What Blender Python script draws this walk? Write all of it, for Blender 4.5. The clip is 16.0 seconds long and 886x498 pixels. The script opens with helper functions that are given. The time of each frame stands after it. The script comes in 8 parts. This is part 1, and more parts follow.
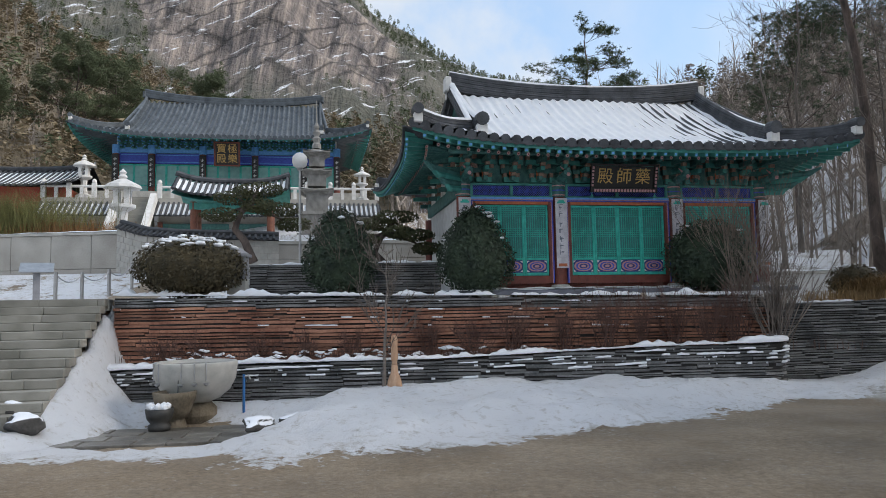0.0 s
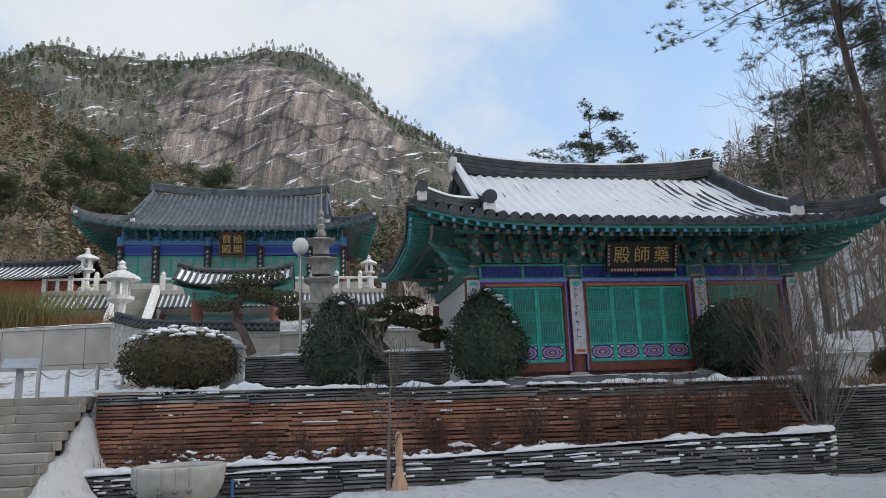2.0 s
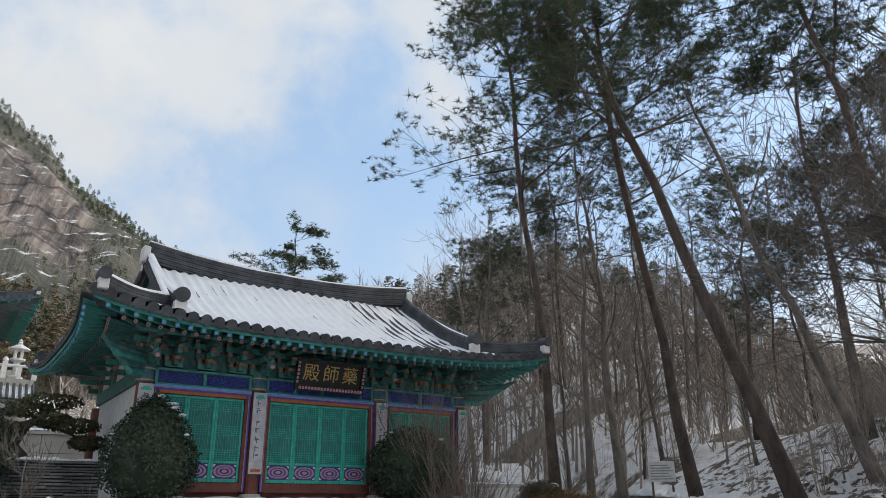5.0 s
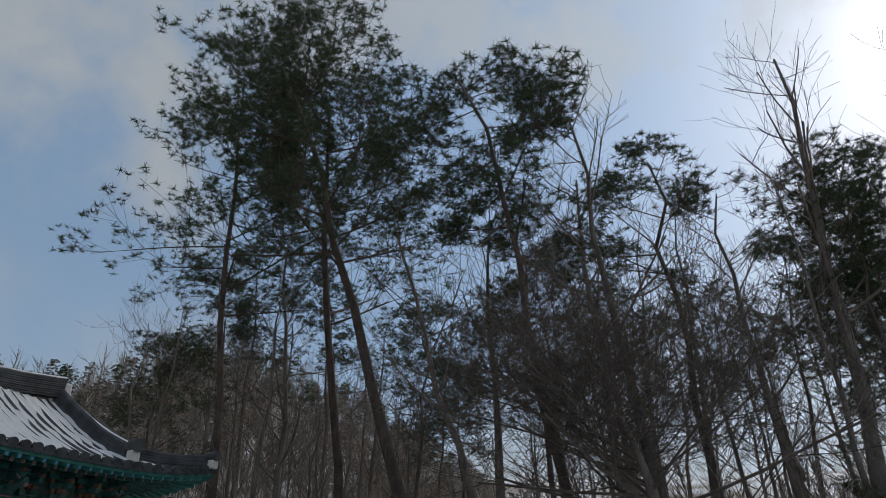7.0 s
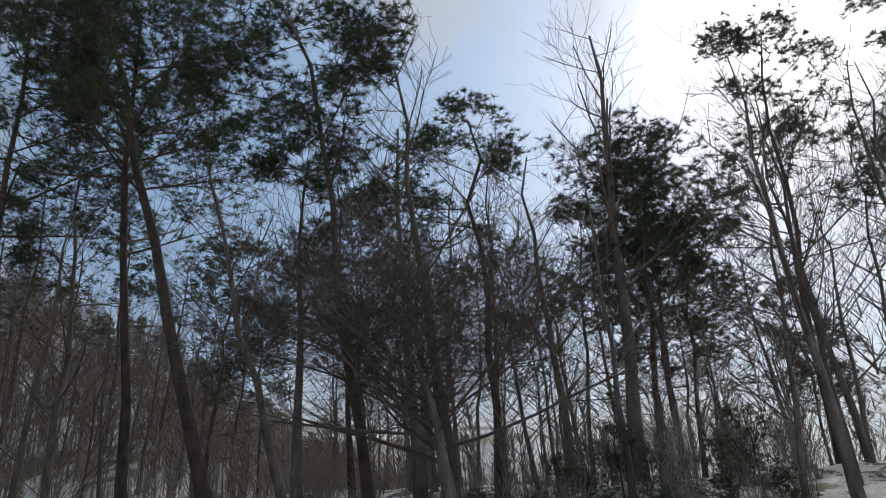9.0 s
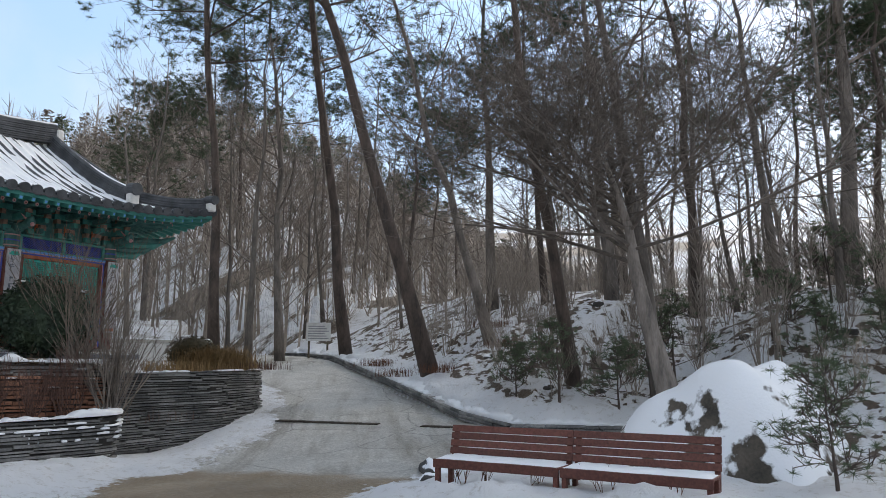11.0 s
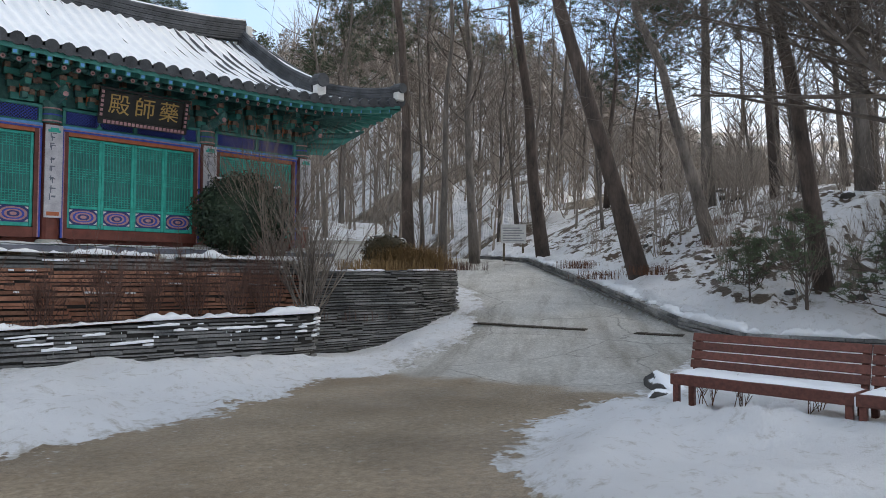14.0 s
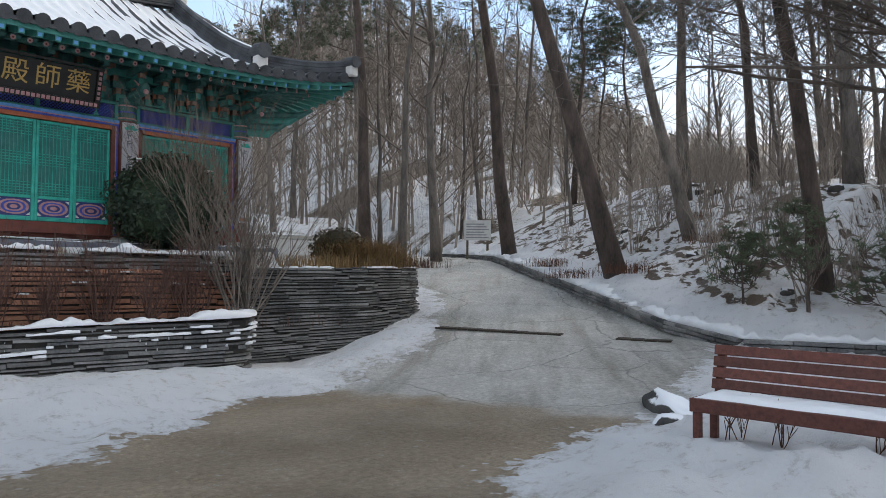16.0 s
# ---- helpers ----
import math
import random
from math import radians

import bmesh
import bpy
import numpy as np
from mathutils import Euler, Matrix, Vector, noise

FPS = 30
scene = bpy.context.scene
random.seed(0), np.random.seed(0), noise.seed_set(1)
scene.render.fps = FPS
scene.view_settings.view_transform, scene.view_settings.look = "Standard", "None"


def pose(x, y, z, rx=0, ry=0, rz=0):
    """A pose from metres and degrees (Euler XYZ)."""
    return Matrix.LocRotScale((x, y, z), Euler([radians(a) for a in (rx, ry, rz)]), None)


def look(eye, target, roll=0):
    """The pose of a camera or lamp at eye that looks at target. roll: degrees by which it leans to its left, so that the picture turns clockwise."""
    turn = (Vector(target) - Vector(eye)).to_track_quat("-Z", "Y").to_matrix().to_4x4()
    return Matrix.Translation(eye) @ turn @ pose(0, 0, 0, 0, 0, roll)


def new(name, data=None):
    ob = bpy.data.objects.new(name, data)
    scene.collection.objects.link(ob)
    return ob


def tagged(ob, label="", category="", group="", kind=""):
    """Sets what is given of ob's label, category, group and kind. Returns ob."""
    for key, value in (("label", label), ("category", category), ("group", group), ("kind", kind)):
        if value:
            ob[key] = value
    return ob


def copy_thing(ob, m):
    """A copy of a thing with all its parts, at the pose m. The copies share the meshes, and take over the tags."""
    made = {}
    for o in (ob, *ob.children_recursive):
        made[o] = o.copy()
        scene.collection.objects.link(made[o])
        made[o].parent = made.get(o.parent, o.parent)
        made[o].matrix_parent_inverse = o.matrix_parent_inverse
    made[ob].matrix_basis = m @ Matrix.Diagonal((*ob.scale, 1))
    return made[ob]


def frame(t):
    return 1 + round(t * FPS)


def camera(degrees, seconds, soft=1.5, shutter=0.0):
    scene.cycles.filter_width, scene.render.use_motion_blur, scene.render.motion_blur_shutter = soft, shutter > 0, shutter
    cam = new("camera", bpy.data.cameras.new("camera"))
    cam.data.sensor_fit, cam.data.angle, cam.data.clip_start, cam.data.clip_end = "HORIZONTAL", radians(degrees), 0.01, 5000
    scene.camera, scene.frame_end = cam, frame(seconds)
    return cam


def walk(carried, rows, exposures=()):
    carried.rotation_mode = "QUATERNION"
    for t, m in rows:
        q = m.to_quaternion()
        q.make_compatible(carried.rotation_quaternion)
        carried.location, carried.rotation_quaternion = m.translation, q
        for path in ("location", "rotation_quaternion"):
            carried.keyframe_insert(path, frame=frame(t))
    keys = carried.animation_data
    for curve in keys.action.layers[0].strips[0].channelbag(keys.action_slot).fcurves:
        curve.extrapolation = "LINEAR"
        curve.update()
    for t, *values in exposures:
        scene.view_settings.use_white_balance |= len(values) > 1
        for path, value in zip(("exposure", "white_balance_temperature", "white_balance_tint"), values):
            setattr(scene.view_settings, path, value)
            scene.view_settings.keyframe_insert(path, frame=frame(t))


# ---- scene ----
EXPO = [  # seconds, stops, kelvin, tint
    (0, 0.64, 6750, 10), (1.5, 0.58, 6750, 10), (2.5, 0.42, 6800, 10), (3.5, -0.03, 6500, 10), (4.5, 0.42, 6950, 10), (5.2, 0.50, 7050, 10),
    (7.3, -0.64, 6800, 8), (8.2, -0.78, 6800, 8), (10.3, 0.72, 6900, 10), (11.5, 0.82, 6900, 10), (13.5, 0.92, 6900, 10), (16, 0.92, 6900, 10)]
cam = camera(62.63, 16.0, soft=0.7)
PATH = [  # seconds, x, y, z, pitch, roll, yaw
    (0.0, -0.001, 0.001, 1.600, 4.58, 1.04, 0.13),
    (0.5, 0.083, 0.298, 1.627, 5.76, 1.70, 1.42),
    (1.0, 0.077, 0.568, 1.630, 7.54, 1.82, 1.63),
    (1.5, 0.029, 0.870, 1.634, 9.19, 1.91, 1.25),
    (2.0, 0.050, 1.190, 1.623, 11.62, 1.98, 1.02),
    (2.5, 0.037, 1.401, 1.708, 15.01, 1.99, 1.90),
    (3.0, -0.007, 1.467, 1.734, 18.28, 1.90, 3.67),
    (3.5, -0.047, 1.488, 1.760, 20.03, 1.73, 3.29),
    (4.0, -0.030, 1.429, 1.699, 18.95, 1.23, -2.84),
    (4.5, -0.049, 1.392, 1.681, 18.68, -0.05, -12.54),
    (5.0, -0.002, 1.422, 1.742, 19.84, 0.33, -23.90),
    (5.2, 0.022, 1.421, 1.770, 20.54, 0.50, -27.91),
    (7.3, 0.114, 1.172, 1.831, 29.17, 0.46, -51.65),
    (7.5, 0.109, 1.144, 1.833, 29.38, 0.75, -53.83),
    (8.0, 0.120, 1.111, 1.827, 29.16, 1.26, -59.01),
    (8.2, 0.128, 1.099, 1.820, 28.52, 1.39, -60.74),
    (10.3, 0.214, 0.974, 1.745, 13.65, 0.65, -60.88),
    (10.5, 0.245, 0.980, 1.725, 12.30, 0.43, -57.93),
    (11.0, 0.301, 1.086, 1.670, 9.28, 0.00, -48.90),
    (11.5, 0.369, 1.306, 1.602, 6.72, -0.32, -40.56),
    (12.0, 0.495, 1.643, 1.582, 5.53, -0.01, -35.54),
    (12.5, 0.749, 1.950, 1.569, 4.65, -0.14, -33.18),
    (13.0, 1.022, 2.188, 1.550, 3.37, -0.70, -32.61),
    (13.5, 1.268, 2.529, 1.505, 2.24, -0.83, -33.41),
    (14.0, 1.522, 2.870, 1.499, 1.99, -0.38, -34.04),
    (14.5, 1.805, 3.240, 1.518, 2.40, -0.30, -34.41),
    (15.0, 2.093, 3.632, 1.514, 2.50, -0.55, -36.06),
    (15.5, 2.467, 4.040, 1.455, 2.12, -0.82, -37.96),
    (16.0, 2.745, 4.563, 1.463, 1.98, -0.44, -37.10),
]
walk(cam, [(t, pose(x, y, z, 90 + p, r, w)) for t, x, y, z, p, r, w in PATH],
     exposures=EXPO)

# ---- world, sun ----
SUN_EL, SUN_AZ = radians(36), radians(96)       # azimuth clockwise from +y
wd = bpy.data.worlds.new("world")
scene.world = wd
wd.use_nodes = True
wn, wl = wd.node_tree.nodes, wd.node_tree.links
wn.clear()
w_out = wn.new("ShaderNodeOutputWorld")
w_bg = wn.new("ShaderNodeBackground")
w_sky = wn.new("ShaderNodeTexSky")
w_sky.sky_type, w_sky.sun_disc = "NISHITA", False
w_sky.sun_elevation, w_sky.sun_rotation = SUN_EL, SUN_AZ
w_sky.air_density, w_sky.dust_density, w_sky.ozone_density = 1.0, 1.0, 1.5
w_co = wn.new("ShaderNodeTexCoord")


def aim(az, el):
    a, e = radians(az), radians(el)
    return (math.sin(a) * math.cos(e), math.cos(a) * math.cos(e), math.sin(e))


def w_node(kind, op=None, **ins):
    q = wn.new(kind)
    if op:
        q.operation = op
    for k, v in ins.items():
        q.inputs[int(k[1:])].default_value = v
    return q


# billows: the direction, shaken by noise, then measured against each cloud bank
w_no = wn.new("ShaderNodeTexNoise")
w_no.inputs["Scale"].default_value, w_no.inputs["Detail"].default_value, w_no.inputs["Roughness"].default_value = 2.6, 7.0, 0.55
wl.new(w_co.outputs["Generated"], w_no.inputs["Vector"])
w_sub = w_node("ShaderNodeVectorMath", "SUBTRACT", _1=(0.5, 0.5, 0.5))
wl.new(w_no.outputs["Color"], w_sub.inputs[0])
w_amp = w_node("ShaderNodeVectorMath", "SCALE")
w_amp.inputs["Scale"].default_value = 0.7
wl.new(w_sub.outputs["Vector"], w_amp.inputs[0])
w_add = w_node("ShaderNodeVectorMath", "ADD")
wl.new(w_co.outputs["Generated"], w_add.inputs[0])
wl.new(w_amp.outputs["Vector"], w_add.inputs[1])
w_sum = None
for az, el, near, full, amount in ((-9, 35, 0.89, 1.05, 0.95), (5, 23, 0.92, 1.04, 0.85), (96, 48, 0.92, 1.0, 0.6), (30, 62, 0.92, 1.0, 0.7), (-70, 40, 0.80, 1.0, 0.9), (170, 45, 0.6, 1.0, 0.9), (-140, 35, 0.8, 1.0, 0.9)):
    w_d = w_node("ShaderNodeVectorMath", "DOT_PRODUCT", _1=aim(az, el))
    wl.new(w_add.outputs["Vector"], w_d.inputs[0])
    w_r = wn.new("ShaderNodeMapRange")
    w_r.interpolation_type = "SMOOTHSTEP"
    w_r.inputs["From Min"].default_value, w_r.inputs["From Max"].default_value = near, full
    w_r.inputs["To Max"].default_value = amount
    wl.new(w_d.outputs["Value"], w_r.inputs["Value"])
    if w_sum is None:
        w_sum = w_r.outputs["Result"]
    else:
        w_mx = w_node("ShaderNodeMath", "MAXIMUM")
        wl.new(w_sum, w_mx.inputs[0])
        wl.new(w_r.outputs["Result"], w_mx.inputs[1])
        w_sum = w_mx.outputs[0]
# pale haze low over the hills
w_xyz = wn.new("ShaderNodeSeparateXYZ")
wl.new(w_add.outputs["Vector"], w_xyz.inputs[0])
w_hz = wn.new("ShaderNodeMapRange")
w_hz.interpolation_type = "SMOOTHSTEP"
w_hz.inputs["From Min"].default_value, w_hz.inputs["From Max"].default_value = 0.42, 0.1
w_hz.inputs["To Max"].default_value = 0.8
wl.new(w_xyz.outputs["Z"], w_hz.inputs["Value"])
w_mx = w_node("ShaderNodeMath", "MAXIMUM")
wl.new(w_sum, w_mx.inputs[0])
wl.new(w_hz.outputs["Result"], w_mx.inputs[1])
w_bl = wn.new("ShaderNodeMix")
w_bl.data_type = "RGBA"
w_bl.inputs[0].default_value = 0.6
w_bl.inputs["B"].default_value = (2.1, 3.2, 4.8, 1)
w_cl = wn.new("ShaderNodeMix")
w_cl.data_type = "RGBA"
w_cl.inputs["A"].default_value, w_cl.inputs["B"].default_value = (2.75, 3.05, 3.45, 1), (4.15, 4.35, 4.6, 1)
w_mix = wn.new("ShaderNodeMix")
w_mix.data_type = "RGBA"
wl.new(w_no.outputs["Fac"], w_cl.inputs["Factor"])
wl.new(w_sky.outputs["Color"], w_bl.inputs["A"])
wl.new(w_bl.outputs["Result"], w_mix.inputs["A"])
wl.new(w_cl.outputs["Result"], w_mix.inputs["B"])
wl.new(w_mx.outputs[0], w_mix.inputs["Factor"])
w_dot = wn.new("ShaderNodeVectorMath")
w_dot.operation = "DOT_PRODUCT"
w_dot.inputs[1].default_value = (math.sin(SUN_AZ) * math.cos(SUN_EL), math.cos(SUN_AZ) * math.cos(SUN_EL), math.sin(SUN_EL))
w_pw = wn.new("ShaderNodeMath")
w_pw.operation = "POWER"
w_pw.inputs[1].default_value = 260.0
w_pos = wn.new("ShaderNodeMath")
w_pos.operation = "MAXIMUM"
w_pos.inputs[1].default_value = 0.0
w_gl = wn.new("ShaderNodeMath")
w_gl.operation = "MULTIPLY_ADD"
w_gl.inputs[1].default_value, w_gl.inputs[2].default_value = 0.9, 1.0
w_mul = wn.new("ShaderNodeVectorMath")
w_mul.operation = "SCALE"
wl.new(w_co.outputs["Generated"], w_dot.inputs[0])
wl.new(w_dot.outputs["Value"], w_pos.inputs[0])
wl.new(w_pos.outputs[0], w_pw.inputs[0])
w_wide = w_node("ShaderNodeMath", "POWER", _1=5.0)    # the sky brightens all round the sun
wl.new(w_pos.outputs[0], w_wide.inputs[0])
w_glow = w_node("ShaderNodeMath", "MULTIPLY_ADD", _1=0.55)
wl.new(w_wide.outputs[0], w_glow.inputs[0])
wl.new(w_pw.outputs[0], w_glow.inputs[2])
wl.new(w_glow.outputs[0], w_gl.inputs[0])
wl.new(w_mix.outputs["Result"], w_mul.inputs[0])
wl.new(w_gl.outputs[0], w_mul.inputs["Scale"])
wl.new(w_mul.outputs["Vector"], w_bg.inputs["Color"])
w_bg.inputs["Strength"].default_value = 0.15
wl.new(w_bg.outputs["Background"], w_out.inputs["Surface"])
sun = new("sun", bpy.data.lights.new("sun", "SUN"))
sun.data.energy, sun.data.angle, sun.data.color = 1.4, radians(20), (1.0, 0.93, 0.82)
sun.matrix_world = look((0, 0, 0), (-math.sin(SUN_AZ) * math.cos(SUN_EL), -math.cos(SUN_AZ) * math.cos(SUN_EL), -math.sin(SUN_EL)))


# ---- materials ----
def mat(name, c1, c2, scale=4.0, rough=0.8, bump=0.0, fine=40.0, metal=0.0, snow=0.0, stretch=(1, 1, 1), coords="Object", rnd=0.0, snow_cut=0.6):
    """Two colours mixed by noise at two scales, with relief; snow: how much of what faces up lies under snow."""
    m = bpy.data.materials.new(name)
    m.use_nodes = True
    n, l = m.node_tree.nodes, m.node_tree.links
    b = n["Principled BSDF"]
    co = n.new("ShaderNodeTexCoord")
    mp = n.new("ShaderNodeMapping")
    mp.inputs["Scale"].default_value = stretch
    l.new(co.outputs[coords], mp.inputs["Vector"])
    big, small = n.new("ShaderNodeTexNoise"), n.new("ShaderNodeTexNoise")
    for t, s in ((big, scale), (small, fine)):
        t.inputs["Scale"].default_value, t.inputs["Detail"].default_value = s, 4.0
        l.new(mp.outputs["Vector"], t.inputs["Vector"])
    add = n.new("ShaderNodeMath")
    add.operation = "MULTIPLY_ADD"
    l.new(small.outputs["Fac"], add.inputs[0])
    add.inputs[1].default_value = 0.45
    l.new(big.outputs["Fac"], add.inputs[2])
    rp = n.new("ShaderNodeMapRange")
    rp.inputs["From Min"].default_value, rp.inputs["From Max"].default_value = 0.5, 0.95
    l.new(add.outputs[0], rp.inputs["Value"])
    mx = n.new("ShaderNodeMix")
    mx.data_type = "RGBA"
    mx.inputs["A"].default_value, mx.inputs["B"].default_value = (*c1, 1), (*c2, 1)
    l.new(rp.outputs["Result"], mx.inputs["Factor"])
    out = mx.outputs["Result"]
    if rnd:
        oi = n.new("ShaderNodeObjectInfo")
        hs = n.new("ShaderNodeHueSaturation")
        mr = n.new("ShaderNodeMapRange")
        mr.inputs["To Min"].default_value, mr.inputs["To Max"].default_value = 1 - rnd, 1 + rnd
        l.new(oi.outputs["Random"], mr.inputs["Value"])
        l.new(mr.outputs["Result"], hs.inputs["Value"])
        l.new(out, hs.inputs["Color"])
        out = hs.outputs["Color"]
    b.inputs["Roughness"].default_value, b.inputs["Metallic"].default_value = rough, metal
    if snow:
        ge = n.new("ShaderNodeNewGeometry")
        sx = n.new("ShaderNodeSeparateXYZ")
        l.new(ge.outputs["Normal"], sx.inputs[0])
        sn = n.new("ShaderNodeTexNoise")
        sn.inputs["Scale"].default_value, sn.inputs["Detail"].default_value = 1.6, 5.0
        l.new(co.outputs["Object"], sn.inputs["Vector"])
        a2 = n.new("ShaderNodeMath")
        a2.operation = "MULTIPLY_ADD"
        l.new(sn.outputs["Fac"], a2.inputs[0])
        a2.inputs[1].default_value = 1.6
        l.new(sx.outputs["Z"], a2.inputs[2])
        r2 = n.new("ShaderNodeMapRange")
        r2.inputs["From Min"].default_value = 1.0 + snow_cut * (1.1 - snow)
        r2.inputs["From Max"].default_value = 1.08 + snow_cut * (1.1 - snow)
        l.new(a2.outputs[0], r2.inputs["Value"])
        m2 = n.new("ShaderNodeMix")
        m2.data_type = "RGBA"
        m2.inputs["B"].default_value = (0.86, 0.88, 0.92, 1)
        l.new(r2.outputs["Result"], m2.inputs["Factor"])
        l.new(out, m2.inputs["A"])
        out = m2.outputs["Result"]
    l.new(out, b.inputs["Base Color"])
    if bump:
        bp = n.new("ShaderNodeBump")
        bp.inputs["Strength"].default_value, bp.inputs["Distance"].default_value = bump, 0.03
        l.new(add.outputs[0], bp.inputs["Height"])
        l.new(bp.outputs["Normal"], b.inputs["Normal"])
    return m


M_SNOW = mat("snow", (0.744, 0.763, 0.800), (0.837, 0.846, 0.865), 2.5, 0.6, 0.5, 30)
M_TILE = mat("roof_tile", (0.030, 0.033, 0.038), (0.085, 0.09, 0.10), 3, 0.75, 0.3, 35, rnd=0.2)
M_TILE2 = mat("roof_tile_blue", (0.040, 0.050, 0.060), (0.115, 0.135, 0.155), 2, 0.6, 0.2, 30, rnd=0.15)
M_GREEN = mat("painted_green", (0.030, 0.180, 0.160), (0.075, 0.320, 0.275), 5, 0.6, 0.15, 50)
M_GREEN2 = mat("painted_dark_green", (0.022, 0.095, 0.092), (0.075, 0.210, 0.190), 8, 0.65, 0.2, 60)
M_DOOR = mat("painted_door_green", (0.013, 0.309, 0.242), (0.040, 0.511, 0.417), 6, 0.55, 0.15, 60)
M_PAPER = mat("door_paper", (0.037, 0.163, 0.150), (0.069, 0.237, 0.219), 3, 0.8, 0.1, 40)
M_RED = mat("painted_red_brown", (0.115, 0.030, 0.022), (0.203, 0.057, 0.038), 6, 0.6, 0.2, 60)
M_ORANGE = mat("painted_orange", (0.390, 0.098, 0.039), (0.520, 0.156, 0.065), 8, 0.6, 0.1, 60)
M_BLUE = mat("painted_blue", (0.032, 0.056, 0.352), (0.064, 0.112, 0.544), 8, 0.6, 0.1, 60)
M_BLUE2 = mat("painted_dark_blue", (0.019, 0.032, 0.144), (0.048, 0.064, 0.240), 8, 0.6, 0.1, 60)
M_SKYBLUE = mat("painted_light_blue", (0.084, 0.269, 0.605), (0.151, 0.403, 0.773), 8, 0.6, 0.1, 60)
M_PINK = mat("painted_pink", (0.390, 0.182, 0.195), (0.572, 0.325, 0.325), 14, 0.6, 0.1, 60)
M_WHITE = mat("chalky_white_paint", (0.58, 0.57, 0.55), (0.74, 0.73, 0.72), 5, 0.8, 0.15, 50)
M_BOARD = mat("weathered_white_board", (0.42, 0.40, 0.44), (0.62, 0.60, 0.62), 5, 0.75, 0.2, 40)
M_BLACK = mat("black_lacquer", (0.008, 0.008, 0.008), (0.02, 0.018, 0.016), 5, 0.5, 0.1, 40)
M_OCHRE = mat("faded_ochre_paint", (0.16, 0.10, 0.08), (0.36, 0.24, 0.18), 9, 0.7, 0.1, 60)
M_GLASSY = mat("pale_teal_panel", (0.15, 0.33, 0.31), (0.24, 0.46, 0.43), 3, 0.6, 0.1, 40)
M_GOLD = mat("gold_paint", (0.45, 0.28, 0.08), (0.62, 0.42, 0.16), 10, 0.45, 0.1, 60, metal=0.3)
M_SLATE = mat("dark_slate", (0.063, 0.066, 0.069), (0.265, 0.259, 0.253), 1.4, 0.75, 0.6, 22, rnd=0.35, snow=0.0)
M_REDSLATE = mat("reddish_slate", (0.19, 0.074, 0.045), (0.47, 0.24, 0.155), 1.4, 0.8, 0.6, 22, rnd=0.35)
M_JOINT = mat("dark_joint", (0.02, 0.019, 0.018), (0.045, 0.04, 0.036), 3, 0.95, 0.3, 30)
M_STONE = mat("granite", (0.36, 0.35, 0.32), (0.52, 0.50, 0.46), 3, 0.8, 0.3, 60)
M_STEP = mat("granite_step", (0.17, 0.165, 0.14), (0.32, 0.305, 0.27), 1.5, 0.8, 0.3, 50, rnd=0.15)
M_PLINTH = mat("blue_grey_stone", (0.10, 0.11, 0.14), (0.20, 0.21, 0.25), 3, 0.8, 0.3, 40, snow=0.35)
M_WALL = mat("concrete_wall", (0.30, 0.28, 0.25), (0.46, 0.44, 0.40), 0.8, 0.85, 0.2, 20)
M_WOOD = mat("bench_wood", (0.085, 0.026, 0.019), (0.16, 0.055, 0.040), 3, 0.6, 0.3, 40, stretch=(8, 1, 8), rnd=0.2)
M_BARK = mat("grey_brown_bark", (0.085, 0.074, 0.066), (0.25, 0.215, 0.19), 5, 0.95, 0.8, 30, stretch=(1, 1, 0.25), rnd=0.25)
M_TWIG = mat("brown_twigs", (0.20, 0.168, 0.142), (0.42, 0.36, 0.31), 3, 0.95, 0, 20, rnd=0.25)
M_BRANCH = mat("dark_branches", (0.09, 0.075, 0.064), (0.24, 0.20, 0.172), 3, 0.95, 0, 20, rnd=0.25)
M_PBARK = mat("pine_bark", (0.05, 0.041, 0.037), (0.15, 0.112, 0.094), 4, 0.95, 0.8, 25, stretch=(1, 1, 0.3), rnd=0.25)
M_NEEDLE = mat("pine_needles", (0.030, 0.048, 0.026), (0.090, 0.120, 0.062), 2, 0.8, 0, 15, rnd=0.25)
M_YEW = mat("dark_evergreen_leaf", (0.012, 0.024, 0.015), (0.045, 0.072, 0.038), 3, 0.7, 0, 30)
M_BOX = mat("olive_brown_leaf", (0.027, 0.024, 0.012), (0.090, 0.068, 0.030), 3, 0.75, 0, 30)
M_DRY = mat("dry_grass", (0.16, 0.095, 0.04), (0.34, 0.22, 0.10), 5, 0.9, 0, 30)
M_DRYLEAF = mat("dry_brown_leaves", (0.07, 0.03, 0.018), (0.17, 0.075, 0.04), 5, 0.9, 0, 30)
M_STEEL = mat("brushed_steel", (0.36, 0.36, 0.37), (0.5, 0.5, 0.5), 6, 0.35, 0.1, 60, metal=0.9)
M_BLUEPIPE = mat("blue_pipe", (0.02, 0.12, 0.33), (0.04, 0.18, 0.42), 6, 0.4, 0.05, 60)
M_CLUB = mat("pale_wood", (0.42, 0.24, 0.14), (0.55, 0.36, 0.24), 4, 0.6, 0.2, 40, stretch=(6, 6, 1))
M_ROCK = mat("dark_rock", (0.03, 0.029, 0.028), (0.10, 0.095, 0.09), 2, 0.85, 0.6, 20, snow=0.45)


